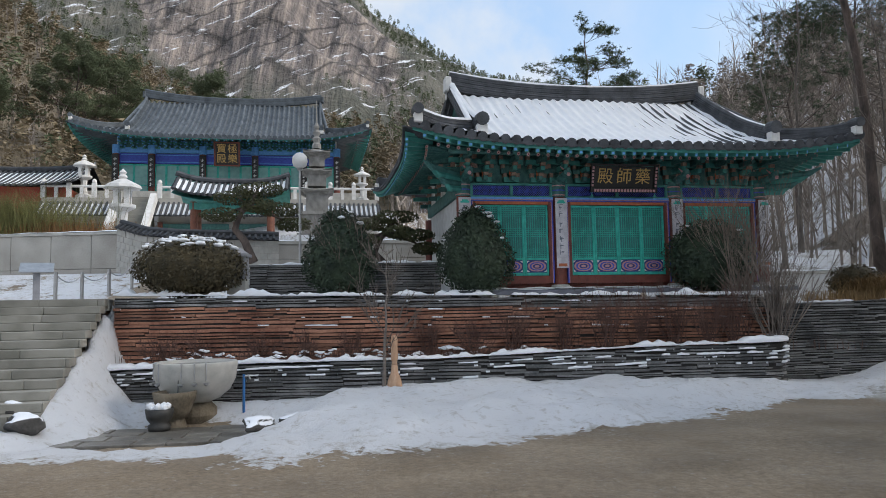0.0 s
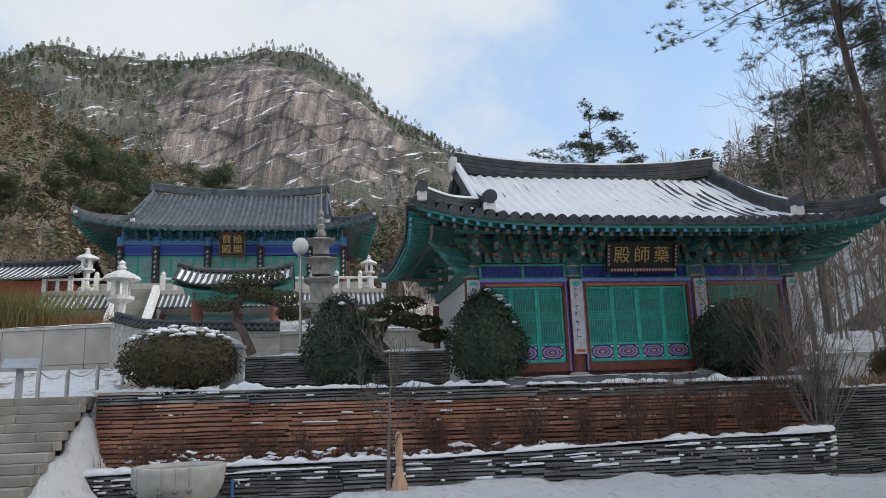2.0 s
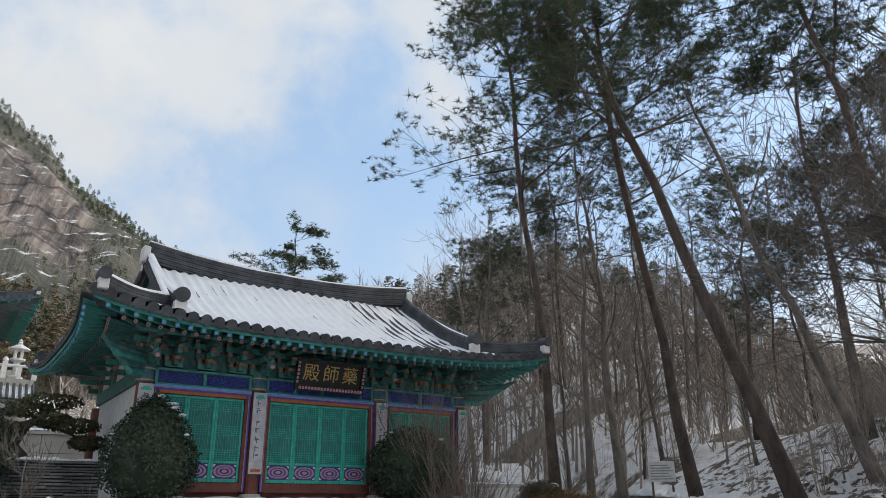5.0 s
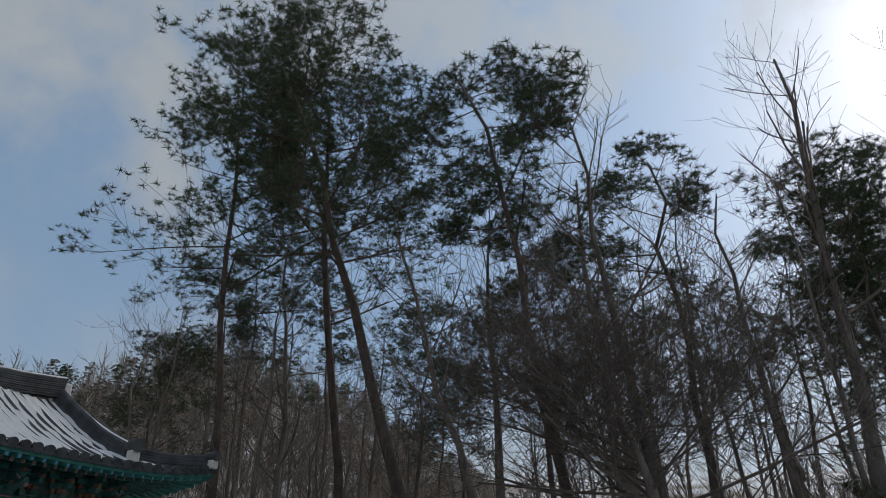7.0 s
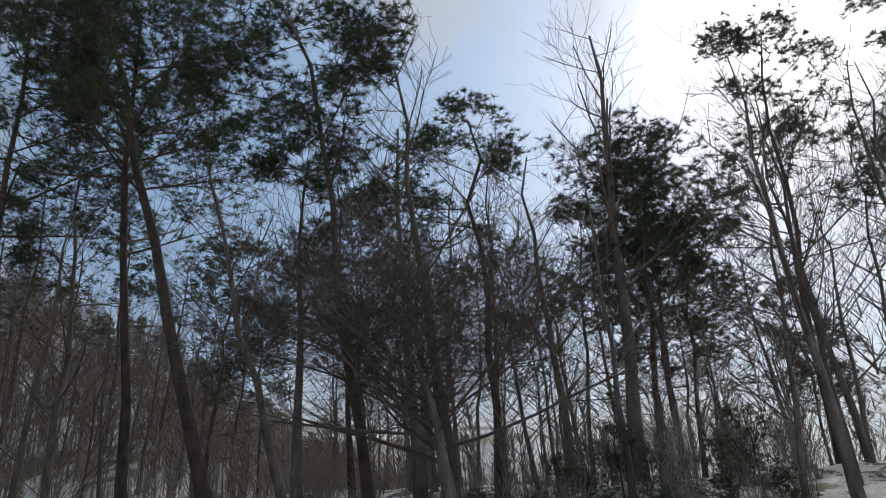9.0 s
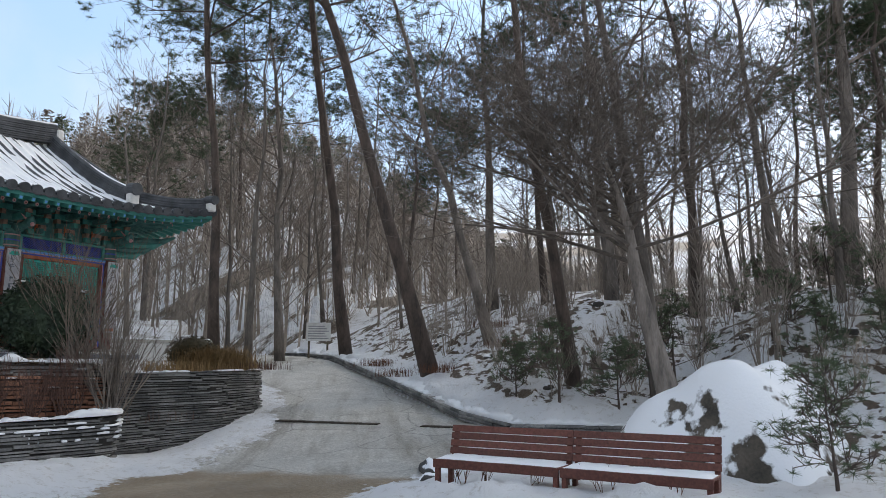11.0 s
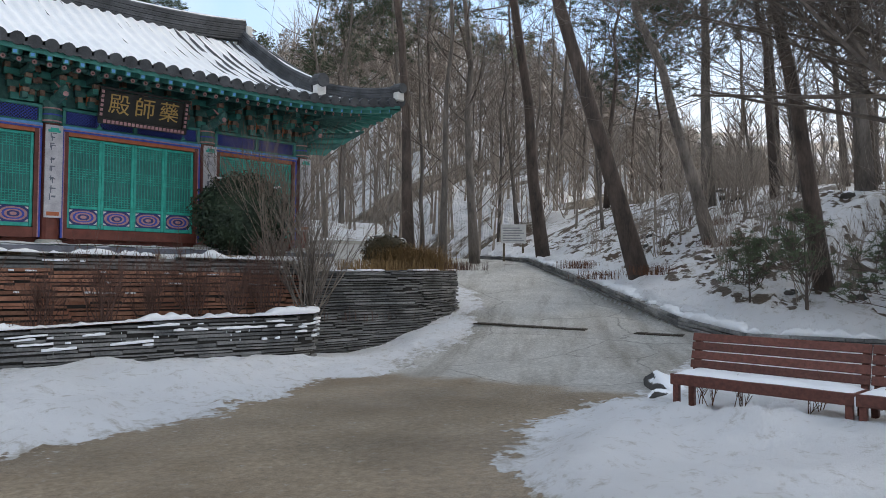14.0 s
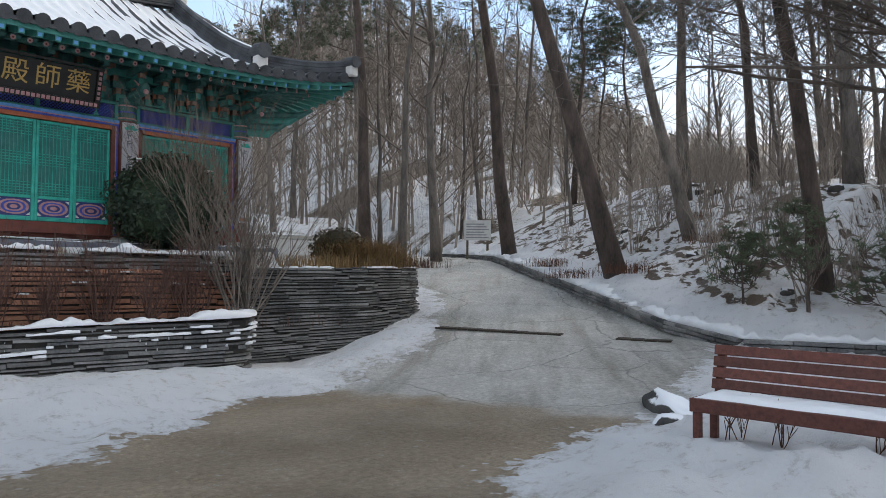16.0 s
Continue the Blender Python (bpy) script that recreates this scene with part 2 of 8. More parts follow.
# ---- mesh helpers ----
def part(name, bm, material, parent=None, label="", smooth=False):
    """Links a bmesh as one mesh object under a thing or a part."""
    me = bpy.data.meshes.new(name)
    bm.normal_update()
    bm.to_mesh(me)
    bm.free()
    for m in (material if isinstance(material, (list, tuple)) else [material]):
        me.materials.append(m)
    if smooth:
        me.polygons.foreach_set("use_smooth", [True] * len(me.polygons))
    ob = new(name, me)
    if parent is not None:
        ob.parent = parent
    if label:
        ob["label"] = label
    return ob


def shared(name, me, parent, m=None):
    ob = new(name, me)
    ob.parent = parent
    if m is not None:
        ob.matrix_basis = m
    return ob


def empty(name, m, label, category, group="", kind=""):
    ob = new(name)
    ob.matrix_basis = m
    ob.empty_display_size = 0.2
    return tagged(ob, label, category, group, kind)


def box(bm, x0, x1, y0, y1, z0, z1, m=None, mi=0):
    vs = [bm.verts.new((x, y, z)) for x, y, z in ((x0, y0, z0), (x1, y0, z0), (x1, y1, z0), (x0, y1, z0), (x0, y0, z1), (x1, y0, z1), (x1, y1, z1), (x0, y1, z1))]
    if m is not None:
        for v in vs:
            v.co = m @ v.co
    for f in ((0, 3, 2, 1), (4, 5, 6, 7), (0, 1, 5, 4), (1, 2, 6, 5), (2, 3, 7, 6), (3, 0, 4, 7)):
        bm.faces.new([vs[i] for i in f]).material_index = mi
    return bm


def tube(bm, pts, radii, n=8, cap=True, mi=0):
    """A tube through points, with a radius at each."""
    rings = []
    pts = [Vector(p) for p in pts]
    up = Vector((0.13, 0.21, 0.97))
    for i, p in enumerate(pts):
        d = (pts[min(i + 1, len(pts) - 1)] - pts[max(i - 1, 0)]).normalized()
        a = d.cross(up)
        if a.length < 0.05:
            a = d.cross(Vector((1, 0, 0)))
        a.normalize()
        b = d.cross(a)
        r = radii[i] if isinstance(radii, (list, tuple)) else radii
        rings.append([bm.verts.new(p + r * (math.cos(2 * math.pi * k / n) * a + math.sin(2 * math.pi * k / n) * b)) for k in range(n)])
    for r0, r1 in zip(rings, rings[1:]):
        for k in range(n):
            bm.faces.new((r0[k], r0[(k + 1) % n], r1[(k + 1) % n], r1[k])).material_index = mi
    if cap and n > 2:
        bm.faces.new(rings[0][::-1]).material_index = mi
        bm.faces.new(rings[-1]).material_index = mi
    return bm


def lathe(bm, profile, n=20, at=(0, 0, 0), mi=0):
    """A turned shape: profile of (radius, height)."""
    rings = [[bm.verts.new((at[0] + r * math.cos(2 * math.pi * k / n), at[1] + r * math.sin(2 * math.pi * k / n), at[2] + z)) for k in range(n)] for r, z in profile]
    for r0, r1 in zip(rings, rings[1:]):
        for k in range(n):
            bm.faces.new((r0[k], r0[(k + 1) % n], r1[(k + 1) % n], r1[k])).material_index = mi
    bm.faces.new(rings[0][::-1]).material_index = mi
    bm.faces.new(rings[-1]).material_index = mi
    return bm


def sheet(bm, fn, nu, nv, mi=0):
    """A grid of quads: fn(i / nu, j / nv) gives the place."""
    g = [[bm.verts.new(fn(i / nu, j / nv)) for j in range(nv + 1)] for i in range(nu + 1)]
    for i in range(nu):
        for j in range(nv):
            bm.faces.new((g[i][j], g[i + 1][j], g[i + 1][j + 1], g[i][j + 1])).material_index = mi
    return g


def raw(name, verts, faces, material, parent=None, smooth=False):
    me = bpy.data.meshes.new(name)
    me.from_pydata(verts, [], faces)
    me.materials.append(material)
    if smooth:
        me.polygons.foreach_set("use_smooth", [True] * len(me.polygons))
    ob = new(name, me)
    if parent is not None:
        ob.parent = parent
    return ob


def sm(a, b, x):
    t = min(1.0, max(0.0, (x - a) / (b - a)))
    return t * t * (3 - 2 * t)


def nz(x, y, s=1.0, o=0.0):
    return noise.noise((x * s + o, y * s - o, 0.37 + o))


def lerp_line(pts, s):
    """The value at s along rows of (s, value...), straight between them."""
    for p, q in zip(pts, pts[1:]):
        if s <= q[0]:
            k = (s - p[0]) / (q[0] - p[0])
            return [a + (b - a) * max(0.0, k) for a, b in zip(p[1:], q[1:])]
    return list(pts[-1][1:])


# ---- ground ----
HALL = pose(4.84, 20.14, 0, 0, 0, 10.3)
ROAD = [(6.0, 11.3, -0.15, 2.6), (10.5, 14.0, -0.02, 2.4), (13.3, 16.4, 0.18, 2.1), (16.6, 20.0, 0.75, 1.75), (19.4, 23.6, 1.45, 1.7), (22.3, 28.0, 2.05, 1.7), (24.6, 33.0, 2.3, 1.7), (25.5, 40.0, 2.5, 1.7)]


def road_at(x, y):
    """Distance across the road's line (right positive), height of the road there, half its width, and the way along it."""
    best = None
    run = 0.0
    for (ax, ay, az, aw), (bx, by, bz, bw) in zip(ROAD, ROAD[1:]):
        dx, dy = bx - ax, by - ay
        ln = math.hypot(dx, dy)
        k = min(1.0, max(0.0, ((x - ax) * dx + (y - ay) * dy) / ln ** 2))
        px, py = x - ax - k * dx, y - ay - k * dy
        d = math.hypot(px, py)
        if best is None or d < best[0]:
            side = 1.0 if px * dy - py * dx > 0 else -1.0
            best = (d, side * d, az + (bz - az) * k, aw + (bw - aw) * k, run + k * ln)
        run += ln
    return best[1:]


KERB = [(17.6, 8.8, 0.14), (16.6, 10.6, 0.14), (15.7, 12.2, 0.16), (16.2, 14.2, 0.38), (17.2, 16.5, 0.75), (19.0, 20.0, 1.2), (20.7, 23.6, 1.7), (22.6, 27.2, 2.1), (24.8, 32.0, 2.3), (26.0, 40.0, 2.5)]


def kerb_at(x, y):
    """Distance beyond the kerb's line (positive on the wooded bank) and the kerb's foot there."""
    best = None
    for (ax, ay, az), (bx, by, bz) in zip(KERB, KERB[1:]):
        dx, dy = bx - ax, by - ay
        k = min(1.0, max(0.0, ((x - ax) * dx + (y - ay) * dy) / (dx * dx + dy * dy)))
        px, py = x - ax - k * dx, y - ay - k * dy
        d = math.hypot(px, py)
        if best is None or d < best[0]:
            best = (d, 1.0 if px * dy - py * dx > 0 else -1.0, az + (bz - az) * k)
    return best[0] * best[1], best[2]


def yard(x, y):
    z = -0.08 - 0.012 * max(0, min(y, 12)) - 0.035 * max(0, min(y - 12, 6))
    return z + 0.02 * nz(x, y, 0.6) - 0.012 * max(0.0, -x)


SLATE = [(-0.4, 7.8, 18.12), (0.0, 8.2, 18.07), (3.0, 11.2, 18.5), (4.9, 12.9, 19.3), (5.9, 13.7, 20.1), (6.6, 14.1, 20.9), (8.0, 14.3, 22.3), (11.0, 14.9, 25.2), (16.0, 17.0, 30.0)]


def slate_side(x, y):
    """Distance behind the grey slate wall's line (positive on the terrace)."""
    best = None
    for (s0, ax, ay), (s1, bx, by) in zip(SLATE, SLATE[1:]):
        dx, dy = bx - ax, by - ay
        k = min(1.0, max(0.0, ((x - ax) * dx + (y - ay) * dy) / (dx * dx + dy * dy)))
        px, py = x - ax - k * dx, y - ay - k * dy
        d = math.hypot(px, py)
        if best is None or d < best[0]:
            best = (d, 1.0 if dx * py - dy * px > 0 else -1.0)
    return best[0] * best[1]


def ground_z(x, y):
    """The ground's height, and how much snow lies on it (0 bare, 1 deep)."""
    z = yard(x, y)
    nn = 0.5 * nz(x, y, 0.7, 3) + 0.35 * nz(x, y, 2.1, 9) + 0.2 * nz(x, y, 6.0, 5)
    snow = 0.0
    d, rz, hw, run = road_at(x, y)
    # road that climbs to the right
    k = sm(8.0, 13.0, x) if y < 19 else 1.0
    if x > 6 and y > 8:
        z = z * (1 - k) + (rz + 0.02 * nz(x, y, 0.8)) * k 
    # snow along the foot of the walls
    if -9 < x < 16 and y > 6:
        foot = lerp_line([(-9, 10.0), (-5, 9.4), (-2, 8.6), (0.5, 9.4), (2.3, 10.4), (4.0, 11.6), (5.5, 12.7), (7.0, 14.0), (9.3, 15.1), (11, 16.3), (12.7, 17.6), (16, 22)], x)[0]
        e = y - foot + 1.0 * nn
        e += 0.55 * nz(0.45 * x - 0.2 * y, 1.1 * y + 0.3 * x, 1.5, 8)
        snow = max(snow, 0.95 * sm(-0.8, 1.1, e) if y < 17.6 or x > 8 else 0)
        if y < 18.5:
            z += 0.30 * sm(0.6, 3.2, e) * sm(-3.4, -1.2, x) * sm(9.5, 6.0, x) * (0.75 + 0.6 * nz(x, y, 0.5, 2)) + 0.12 * sm(0, 1.4, e) * (0.6 + nz(x, y, 1.1, 4)) * (0.1 + 0.9 * sm(-3.6, -1.8, x))
    # the ground dips towards the spring
    if -8.2 < x < -2.2 and 9.5 < y < 16.6:
        z -= 0.42 * sm(9.5, 12.6, y) * sm(16.6, 15.4, y) * sm(-2.2, -4.2, x) * sm(-8.2, -7.0, x)
    # wet bare patch before the stone bowl
    if -9.5 < x < -1.5 and 10 < y < 15.9:
        w = sm(2.1, 1.5, math.hypot((x + 5.0) / 1.35, (y - 13.9) / 0.9) + 0.7 * nn)
        snow *= 1 - w
        z = z * (1 - w) + w * (-0.74 + 0.02 * nn)
    # snow bank by the bench, and the wooded slope beyond the kerb
    bank_edge = lerp_line([(2.8, -2.0), (4.2, 5.0), (5.6, 8.2), (6.8, 9.15), (8.4, 9.8), (9.4, 9.85), (11.2, 10.6), (14.0, 12.0), (15.5, 12.8), (17.5, 16.0), (19.6, 20.0), (22, 24.3), (24.2, 28.2), (26.6, 33), (27.5, 40)], x)[0]
    if x > 2.8:
        e = bank_edge - y - 0.7 * nn
        snow = max(snow, sm(-0.7, 0.8, e))
        kd, kz = kerb_at(x, y)
        if e > 0 and kd < 0.2:
            z += 0.16 * sm(0, 1.2, e) * sm(13, 10, x) * (0.8 + 0.8 * nz(x, y, 1.0, 7))
            # shovelled heap before the bench
            hx = (x - 8.3) * 0.33 + (y - 7.9) * -0.945
            hy = (x - 8.3) * 0.945 + (y - 7.9) * 0.33
            z += 0.16 * sm(0.75, 0.1, abs(hy + 0.15)) * sm(-1.6, 0.4, hx) * (0.9 + 1.0 * nz(x, y, 1.6, 3) + 0.5 * nz(x, y, 4.5, 1))
        if x > 11:
            w = sm(-0.05, 0.15, kd) if y > 8.8 else sm(12.5, 16.0, x)
            if w > 0:
                uk = 0.20 + 0.42 * min(max(kd, 0.0), 7.0) + 0.06 * max(0.0, kd - 7.0)
                ux = 0.46 * max(0.0, min(x, 24.0) - 15.5) + 0.05 * max(0.0, x - 24.0)
                k2 = sm(7.0, 10.5, y)
                up = uk * k2 + ux * (1 - k2)
                up = max(up, 0.0)
                bz = kz + up * (1 - 0.5 * sm(16, 40, kd)) + 0.14 * nz(x, y, 0.9, 2) + 0.2 * nz(x, y, 0.25, 8) + 0.09 * nz(x, y, 2.6, 4)
                z = z * (1 - w) + bz * w
                snow = max(snow * (1 - w), w * (0.66 + 0.35 * nz(x, y, 1.1, 6) + 0.6 * nz(x, y, 3.3, 2) + 0.7 * nz(x, y, 6.5, 3)) if kd > 0.9 or y < 8.8 else 1.0)
    # terraces behind the walls
    s = slate_side(x, y)
    if y > 18.35 and x < 8.2 or (s > 0.22 and y > 17.9 and x > 8.3):
        if x > -8.3:
            z = 1.88 if x < 9 else max(1.55, rz * 0.25 + 1.4) + 0.05 * nz(x, y, 1.0)
            snow = 0.62 + 0.8 * nn
            if x > 8.2:
                z += sm(24, 34, y) * 2.0
        else:
            z = 1.95
            snow = 0.8 + 0.9 * nn if y > 19.6 + 0.3 * (x + 12) else 0.0
            snow *= sm(0.6, 1.2, abs(x + 9.9 - 0.12 * (y - 19)) + 0.4 * nn)
        z += (1.2 + 0.3 * sm(-10.0, -8.0, x)) * sm(20.9, 28.5, y) * sm(9.5, 7.5, x)
        if y > 28.8 + 0.0784 * max(0.0, -10.6 - x) + 0.088 * max(0.0, x + 6.6) and x < 1.0:
            z = 4.6 if -(x + 14.6) * 0.179 + (y - 45.5) * 0.984 < 1.2 else 8.7
    elif 17.2 < y < 18.4 and -8.2 < x < 7.7:
        z, snow = 0.42 + 0.012 * x + 0.05 * nz(x, y, 1.5), 0.66 + 0.9 * nn
    # the stair's flank and the left yard
    if x < -8.0 and y < 18.4:
        z = yard(x, y)
        if y > 13.5:
            z = -0.4
        snow = 0.5 + nn
    if y > 12.4 and y < 18.4:
        xc = -7.48 - 0.18 * (y - 13.6)               # the stair's edge
        d2 = x - xc
        if d2 <= -0.2 and y > 13.2:
            z, snow = -0.6, 0.0
        elif d2 < 3.0 and y < 18.35 and x > -9.4:
            q = max(0.0, min(1.0, 1 - (max(0.0, d2) + 0.1 * nz(x, y, 0.9)) / (1.5 if y < 16.9 else 1.0)))
            z = max(z, -0.82 + (0.38 + 0.5 * max(0.0, y - 13.25)) * (0.88 * q ** 1.8 + 0.05 * nz(x, y, 1.9) * q + 0.05 * nz(x, y, 4.2, 3) * q))
            snow = max(snow, sm(1.9, 1.0, d2 + 0.8 * nz(x, y, 1.7, 4)))
    if snow > 0.35 and y < 17.2 and x < 16:
        kk = sm(0.35, 0.8, snow)
        z += kk * (0.06 * nz(x, y, 1.9, 6) + 0.06 * nz(x, y, 3.3, 2) + 0.03 * nz(x, y, 7.0, 1))
    # far hills
    r = math.hypot(x - 5, y - 15)
    if r > 32 and x > 8:
        z = max(z, 2.6 + 0.15 * (r - 32) if y > 12 else z)
    if y > 60:
        z += 0.05 * (y - 60)
    if x > 32:
        z += 0.02 * (x - 32)
    if x < -26:
        z += 0.25 * (-26 - x) if x > -80 else 13.5
    return z, snow


def axis(lo, hi, step, far):
    a = list(np.arange(lo, hi + 1e-6, step))
    d, p = step, hi
    while p < far:
        d *= 1.35
        p += d
        a.append(p)
    d, p = step, lo
    while p > -far:
        d *= 1.35
        p -= d
        a.insert(0, p)
    return a


def ground_material():
    m = mat("ground", (0.225, 0.170, 0.115), (0.40, 0.315, 0.225), 0.6, 0.75, 0.9, 55)
    n, l = m.node_tree.nodes, m.node_tree.links
    b = n["Principled BSDF"]
    src = b.inputs["Base Color"].links[0].from_socket
    at = n.new("ShaderNodeAttribute")
    at.attribute_name = "snow"
    pv = n.new("ShaderNodeAttribute")
    pv.attribute_name = "paved"
    co = n.new("ShaderNodeTexCoord")
    t1, t2, t3, t4 = (n.new("ShaderNodeTexNoise") for _ in range(4))
    for t, s in ((t1, 7.0), (t2, 1.3), (t3, 0.45), (t4, 2.3)):
        t.inputs["Scale"].default_value, t.inputs["Detail"].default_value = s, 6.0
        l.new(co.outputs["Object"], t.inputs["Vector"])
    # paler, cracked concrete on the climb
    cr = n.new("ShaderNodeTexVoronoi")
    cr.feature = "DISTANCE_TO_EDGE"
    cr.inputs["Scale"].default_value = 0.55
    wp = n.new("ShaderNodeMix")
    wp.data_type = "VECTOR"
    wp.inputs["Factor"].default_value = 0.35
    l.new(co.outputs["Object"], wp.inputs["A"])
    l.new(t2.outputs["Color"], wp.inputs["B"])
    l.new(wp.outputs["Result"], cr.inputs["Vector"])
    ck = n.new("ShaderNodeMapRange")
    ck.inputs["From Min"].default_value, ck.inputs["From Max"].default_value = 0.0, 0.012
    l.new(cr.outputs["Distance"], ck.inputs["Value"])
    con = n.new("ShaderNodeMix")
    con.data_type = "RGBA"
    con.inputs["A"].default_value, con.inputs["B"].default_value = (0.38, 0.37, 0.345, 1), (0.68, 0.665, 0.63, 1)
    l.new(t2.outputs["Fac"], con.inputs["Factor"])
    con2 = n.new("ShaderNodeMix")
    con2.data_type = "RGBA"
    con2.inputs["A"].default_value = (0.27, 0.26, 0.24, 1)
    l.new(ck.outputs["Result"], con2.inputs["Factor"])
    tr1, tr2, trn = n.new("ShaderNodeMapping"), n.new("ShaderNodeMapping"), n.new("ShaderNodeTexNoise")
    tr1.inputs["Rotation"].default_value = (0, 0, radians(-47))
    tr2.inputs["Scale"].default_value = (0.16, 1.5, 0.3)
    trn.inputs["Scale"].default_value, trn.inputs["Detail"].default_value, trn.inputs["Roughness"].default_value = 1.0, 7.0, 0.62
    l.new(co.outputs["Object"], tr1.inputs["Vector"])
    l.new(tr1.outputs["Vector"], tr2.inputs["Vector"])
    l.new(tr2.outputs["Vector"], trn.inputs["Vector"])
    trm = n.new("ShaderNodeMapRange")
    trm.inputs["From Min"].default_value, trm.inputs["From Max"].default_value, trm.inputs["To Max"].default_value = 0.47, 0.66, 0.75
    l.new(trn.outputs["Fac"], trm.inputs["Value"])
    trk = n.new("ShaderNodeMix")
    trk.data_type = "RGBA"
    trk.inputs["B"].default_value = (0.27, 0.245, 0.205, 1)
    l.new(trm.outputs["Result"], trk.inputs["Factor"])
    l.new(con.outputs["Result"], trk.inputs["A"])
    l.new(trk.outputs["Result"], con2.inputs["B"])
    mp = n.new("ShaderNodeMix")
    mp.data_type = "RGBA"
    l.new(pv.outputs["Fac"], mp.inputs["Factor"])
    gr = n.new("ShaderNodeTexNoise")
    gr.inputs["Scale"].default_value, gr.inputs["Detail"].default_value, gr.inputs["Roughness"].default_value = 14.0, 9.0, 0.8
    l.new(co.outputs["Object"], gr.inputs["Vector"])
    gm = n.new("ShaderNodeMapRange")
    gm.inputs["From Min"].default_value, gm.inputs["From Max"].default_value = 0.35, 0.65
    gm.inputs["To Min"].default_value, gm.inputs["To Max"].default_value = 0.7, 1.4
    l.new(gr.outputs["Fac"], gm.inputs["Value"])
    gs = n.new("ShaderNodeVectorMath")
    gs.operation = "SCALE"
    l.new(src, gs.inputs[0])
    l.new(gm.outputs["Result"], gs.inputs["Scale"])
    fk = n.new("ShaderNodeTexNoise")
    fk.inputs["Scale"].default_value, fk.inputs["Detail"].default_value, fk.inputs["Roughness"].default_value = 9.0, 8.0, 0.85
    l.new(co.outputs["Object"], fk.inputs["Vector"])
    fr = n.new("ShaderNodeMapRange")
    fr.inputs["From Min"].default_value, fr.inputs["From Max"].default_value = 0.575, 0.66
    fr.inputs["To Max"].default_value = 0.75
    l.new(fk.outputs["Fac"], fr.inputs["Value"])
    fx = n.new("ShaderNodeMix")
    fx.data_type = "RGBA"
    fx.inputs["B"].default_value = (0.56, 0.54, 0.51, 1)
    l.new(fr.outputs["Result"], fx.inputs["Factor"])
    l.new(gs.outputs["Vector"], fx.inputs["A"])
    # brown leaf litter under the trees
    la = n.new("ShaderNodeAttribute")
    la.attribute_name = "litter"
    lc = n.new("ShaderNodeMix")
    lc.data_type = "RGBA"
    lc.inputs["A"].default_value, lc.inputs["B"].default_value = (0.02, 0.015, 0.011, 1), (0.17, 0.115, 0.08, 1)
    l.new(fk.outputs["Fac"], lc.inputs["Factor"])
    lm = n.new("ShaderNodeMix")
    lm.data_type = "RGBA"
    l.new(la.outputs["Fac"], lm.inputs["Factor"])
    l.new(fx.outputs["Result"], lm.inputs["A"])
    l.new(lc.outputs["Result"], lm.inputs["B"])
    l.new(lm.outputs["Result"], mp.inputs["A"])
    gt = n.new("ShaderNodeVectorMath")
    gt.operation = "SCALE"
    l.new(con2.outputs["Result"], gt.inputs[0])
    l.new(gm.outputs["Result"], gt.inputs["Scale"])
    l.new(gt.outputs["Vector"], mp.inputs["B"])
    # snow where the attribute and the noise agree
    ad = n.new("ShaderNodeMath")
    ad.operation = "MULTIPLY_ADD"
    l.new(t1.outputs["Fac"], ad.inputs[0])
    ad.inputs[1].default_value = 1.15
    l.new(at.outputs["Fac"], ad.inputs[2])
    ae = n.new("ShaderNodeMath")
    ae.operation = "MULTIPLY_ADD"
    l.new(t4.outputs["Fac"], ae.inputs[0])
    ae.inputs[1].default_value = 0.7
    l.new(ad.outputs[0], ae.inputs[2])
    mr = n.new("ShaderNodeMapRange")
    mr.inputs["From Min"].default_value, mr.inputs["From Max"].default_value = 1.39, 1.47
    l.new(ae.outputs[0], mr.inputs["Value"])
    sc = n.new("ShaderNodeMix")
    sc.data_type = "RGBA"
    sc.inputs["A"].default_value, sc.inputs["B"].default_value = (0.74, 0.75, 0.78, 1), (0.89, 0.90, 0.93, 1)
    l.new(t2.outputs["Fac"], sc.inputs["Factor"])
    # trodden snow: grit and thin spots where little of it lies
    gn = n.new("ShaderNodeTexNoise")
    gn.inputs["Scale"].default_value, gn.inputs["Detail"].default_value, gn.inputs["Roughness"].default_value = 5.0, 10.0, 0.78
    l.new(co.outputs["Object"], gn.inputs["Vector"])
    ga = n.new("ShaderNodeMath")
    ga.operation = "MULTIPLY_ADD"
    l.new(at.outputs["Fac"], ga.inputs[0])
    ga.inputs[1].default_value = 0.22
    l.new(gn.outputs["Fac"], ga.inputs[2])
    gd = n.new("ShaderNodeMapRange")
    gd.inputs["From Min"].default_value, gd.inputs["From Max"].default_value = 0.50, 0.68
    l.new(ga.outputs[0], gd.inputs["Value"])
    dirt = n.new("ShaderNodeMix")
    dirt.data_type = "RGBA"
    dirt.inputs["A"].default_value = (0.46, 0.43, 0.39, 1)
    l.new(gd.outputs["Result"], dirt.inputs["Factor"])
    l.new(sc.outputs["Result"], dirt.inputs["B"])
    mx = n.new("ShaderNodeMix")
    mx.data_type = "RGBA"
    l.new(mr.outputs["Result"], mx.inputs["Factor"])
    l.new(mp.outputs["Result"], mx.inputs["A"])
    l.new(dirt.outputs["Result"], mx.inputs["B"])
    l.new(mx.outputs["Result"], b.inputs["Base Color"])
    # damp patches shine a little
    rg = n.new("ShaderNodeMapRange")
    rg.inputs["From Min"].default_value, rg.inputs["From Max"].default_value = 0.42, 0.62
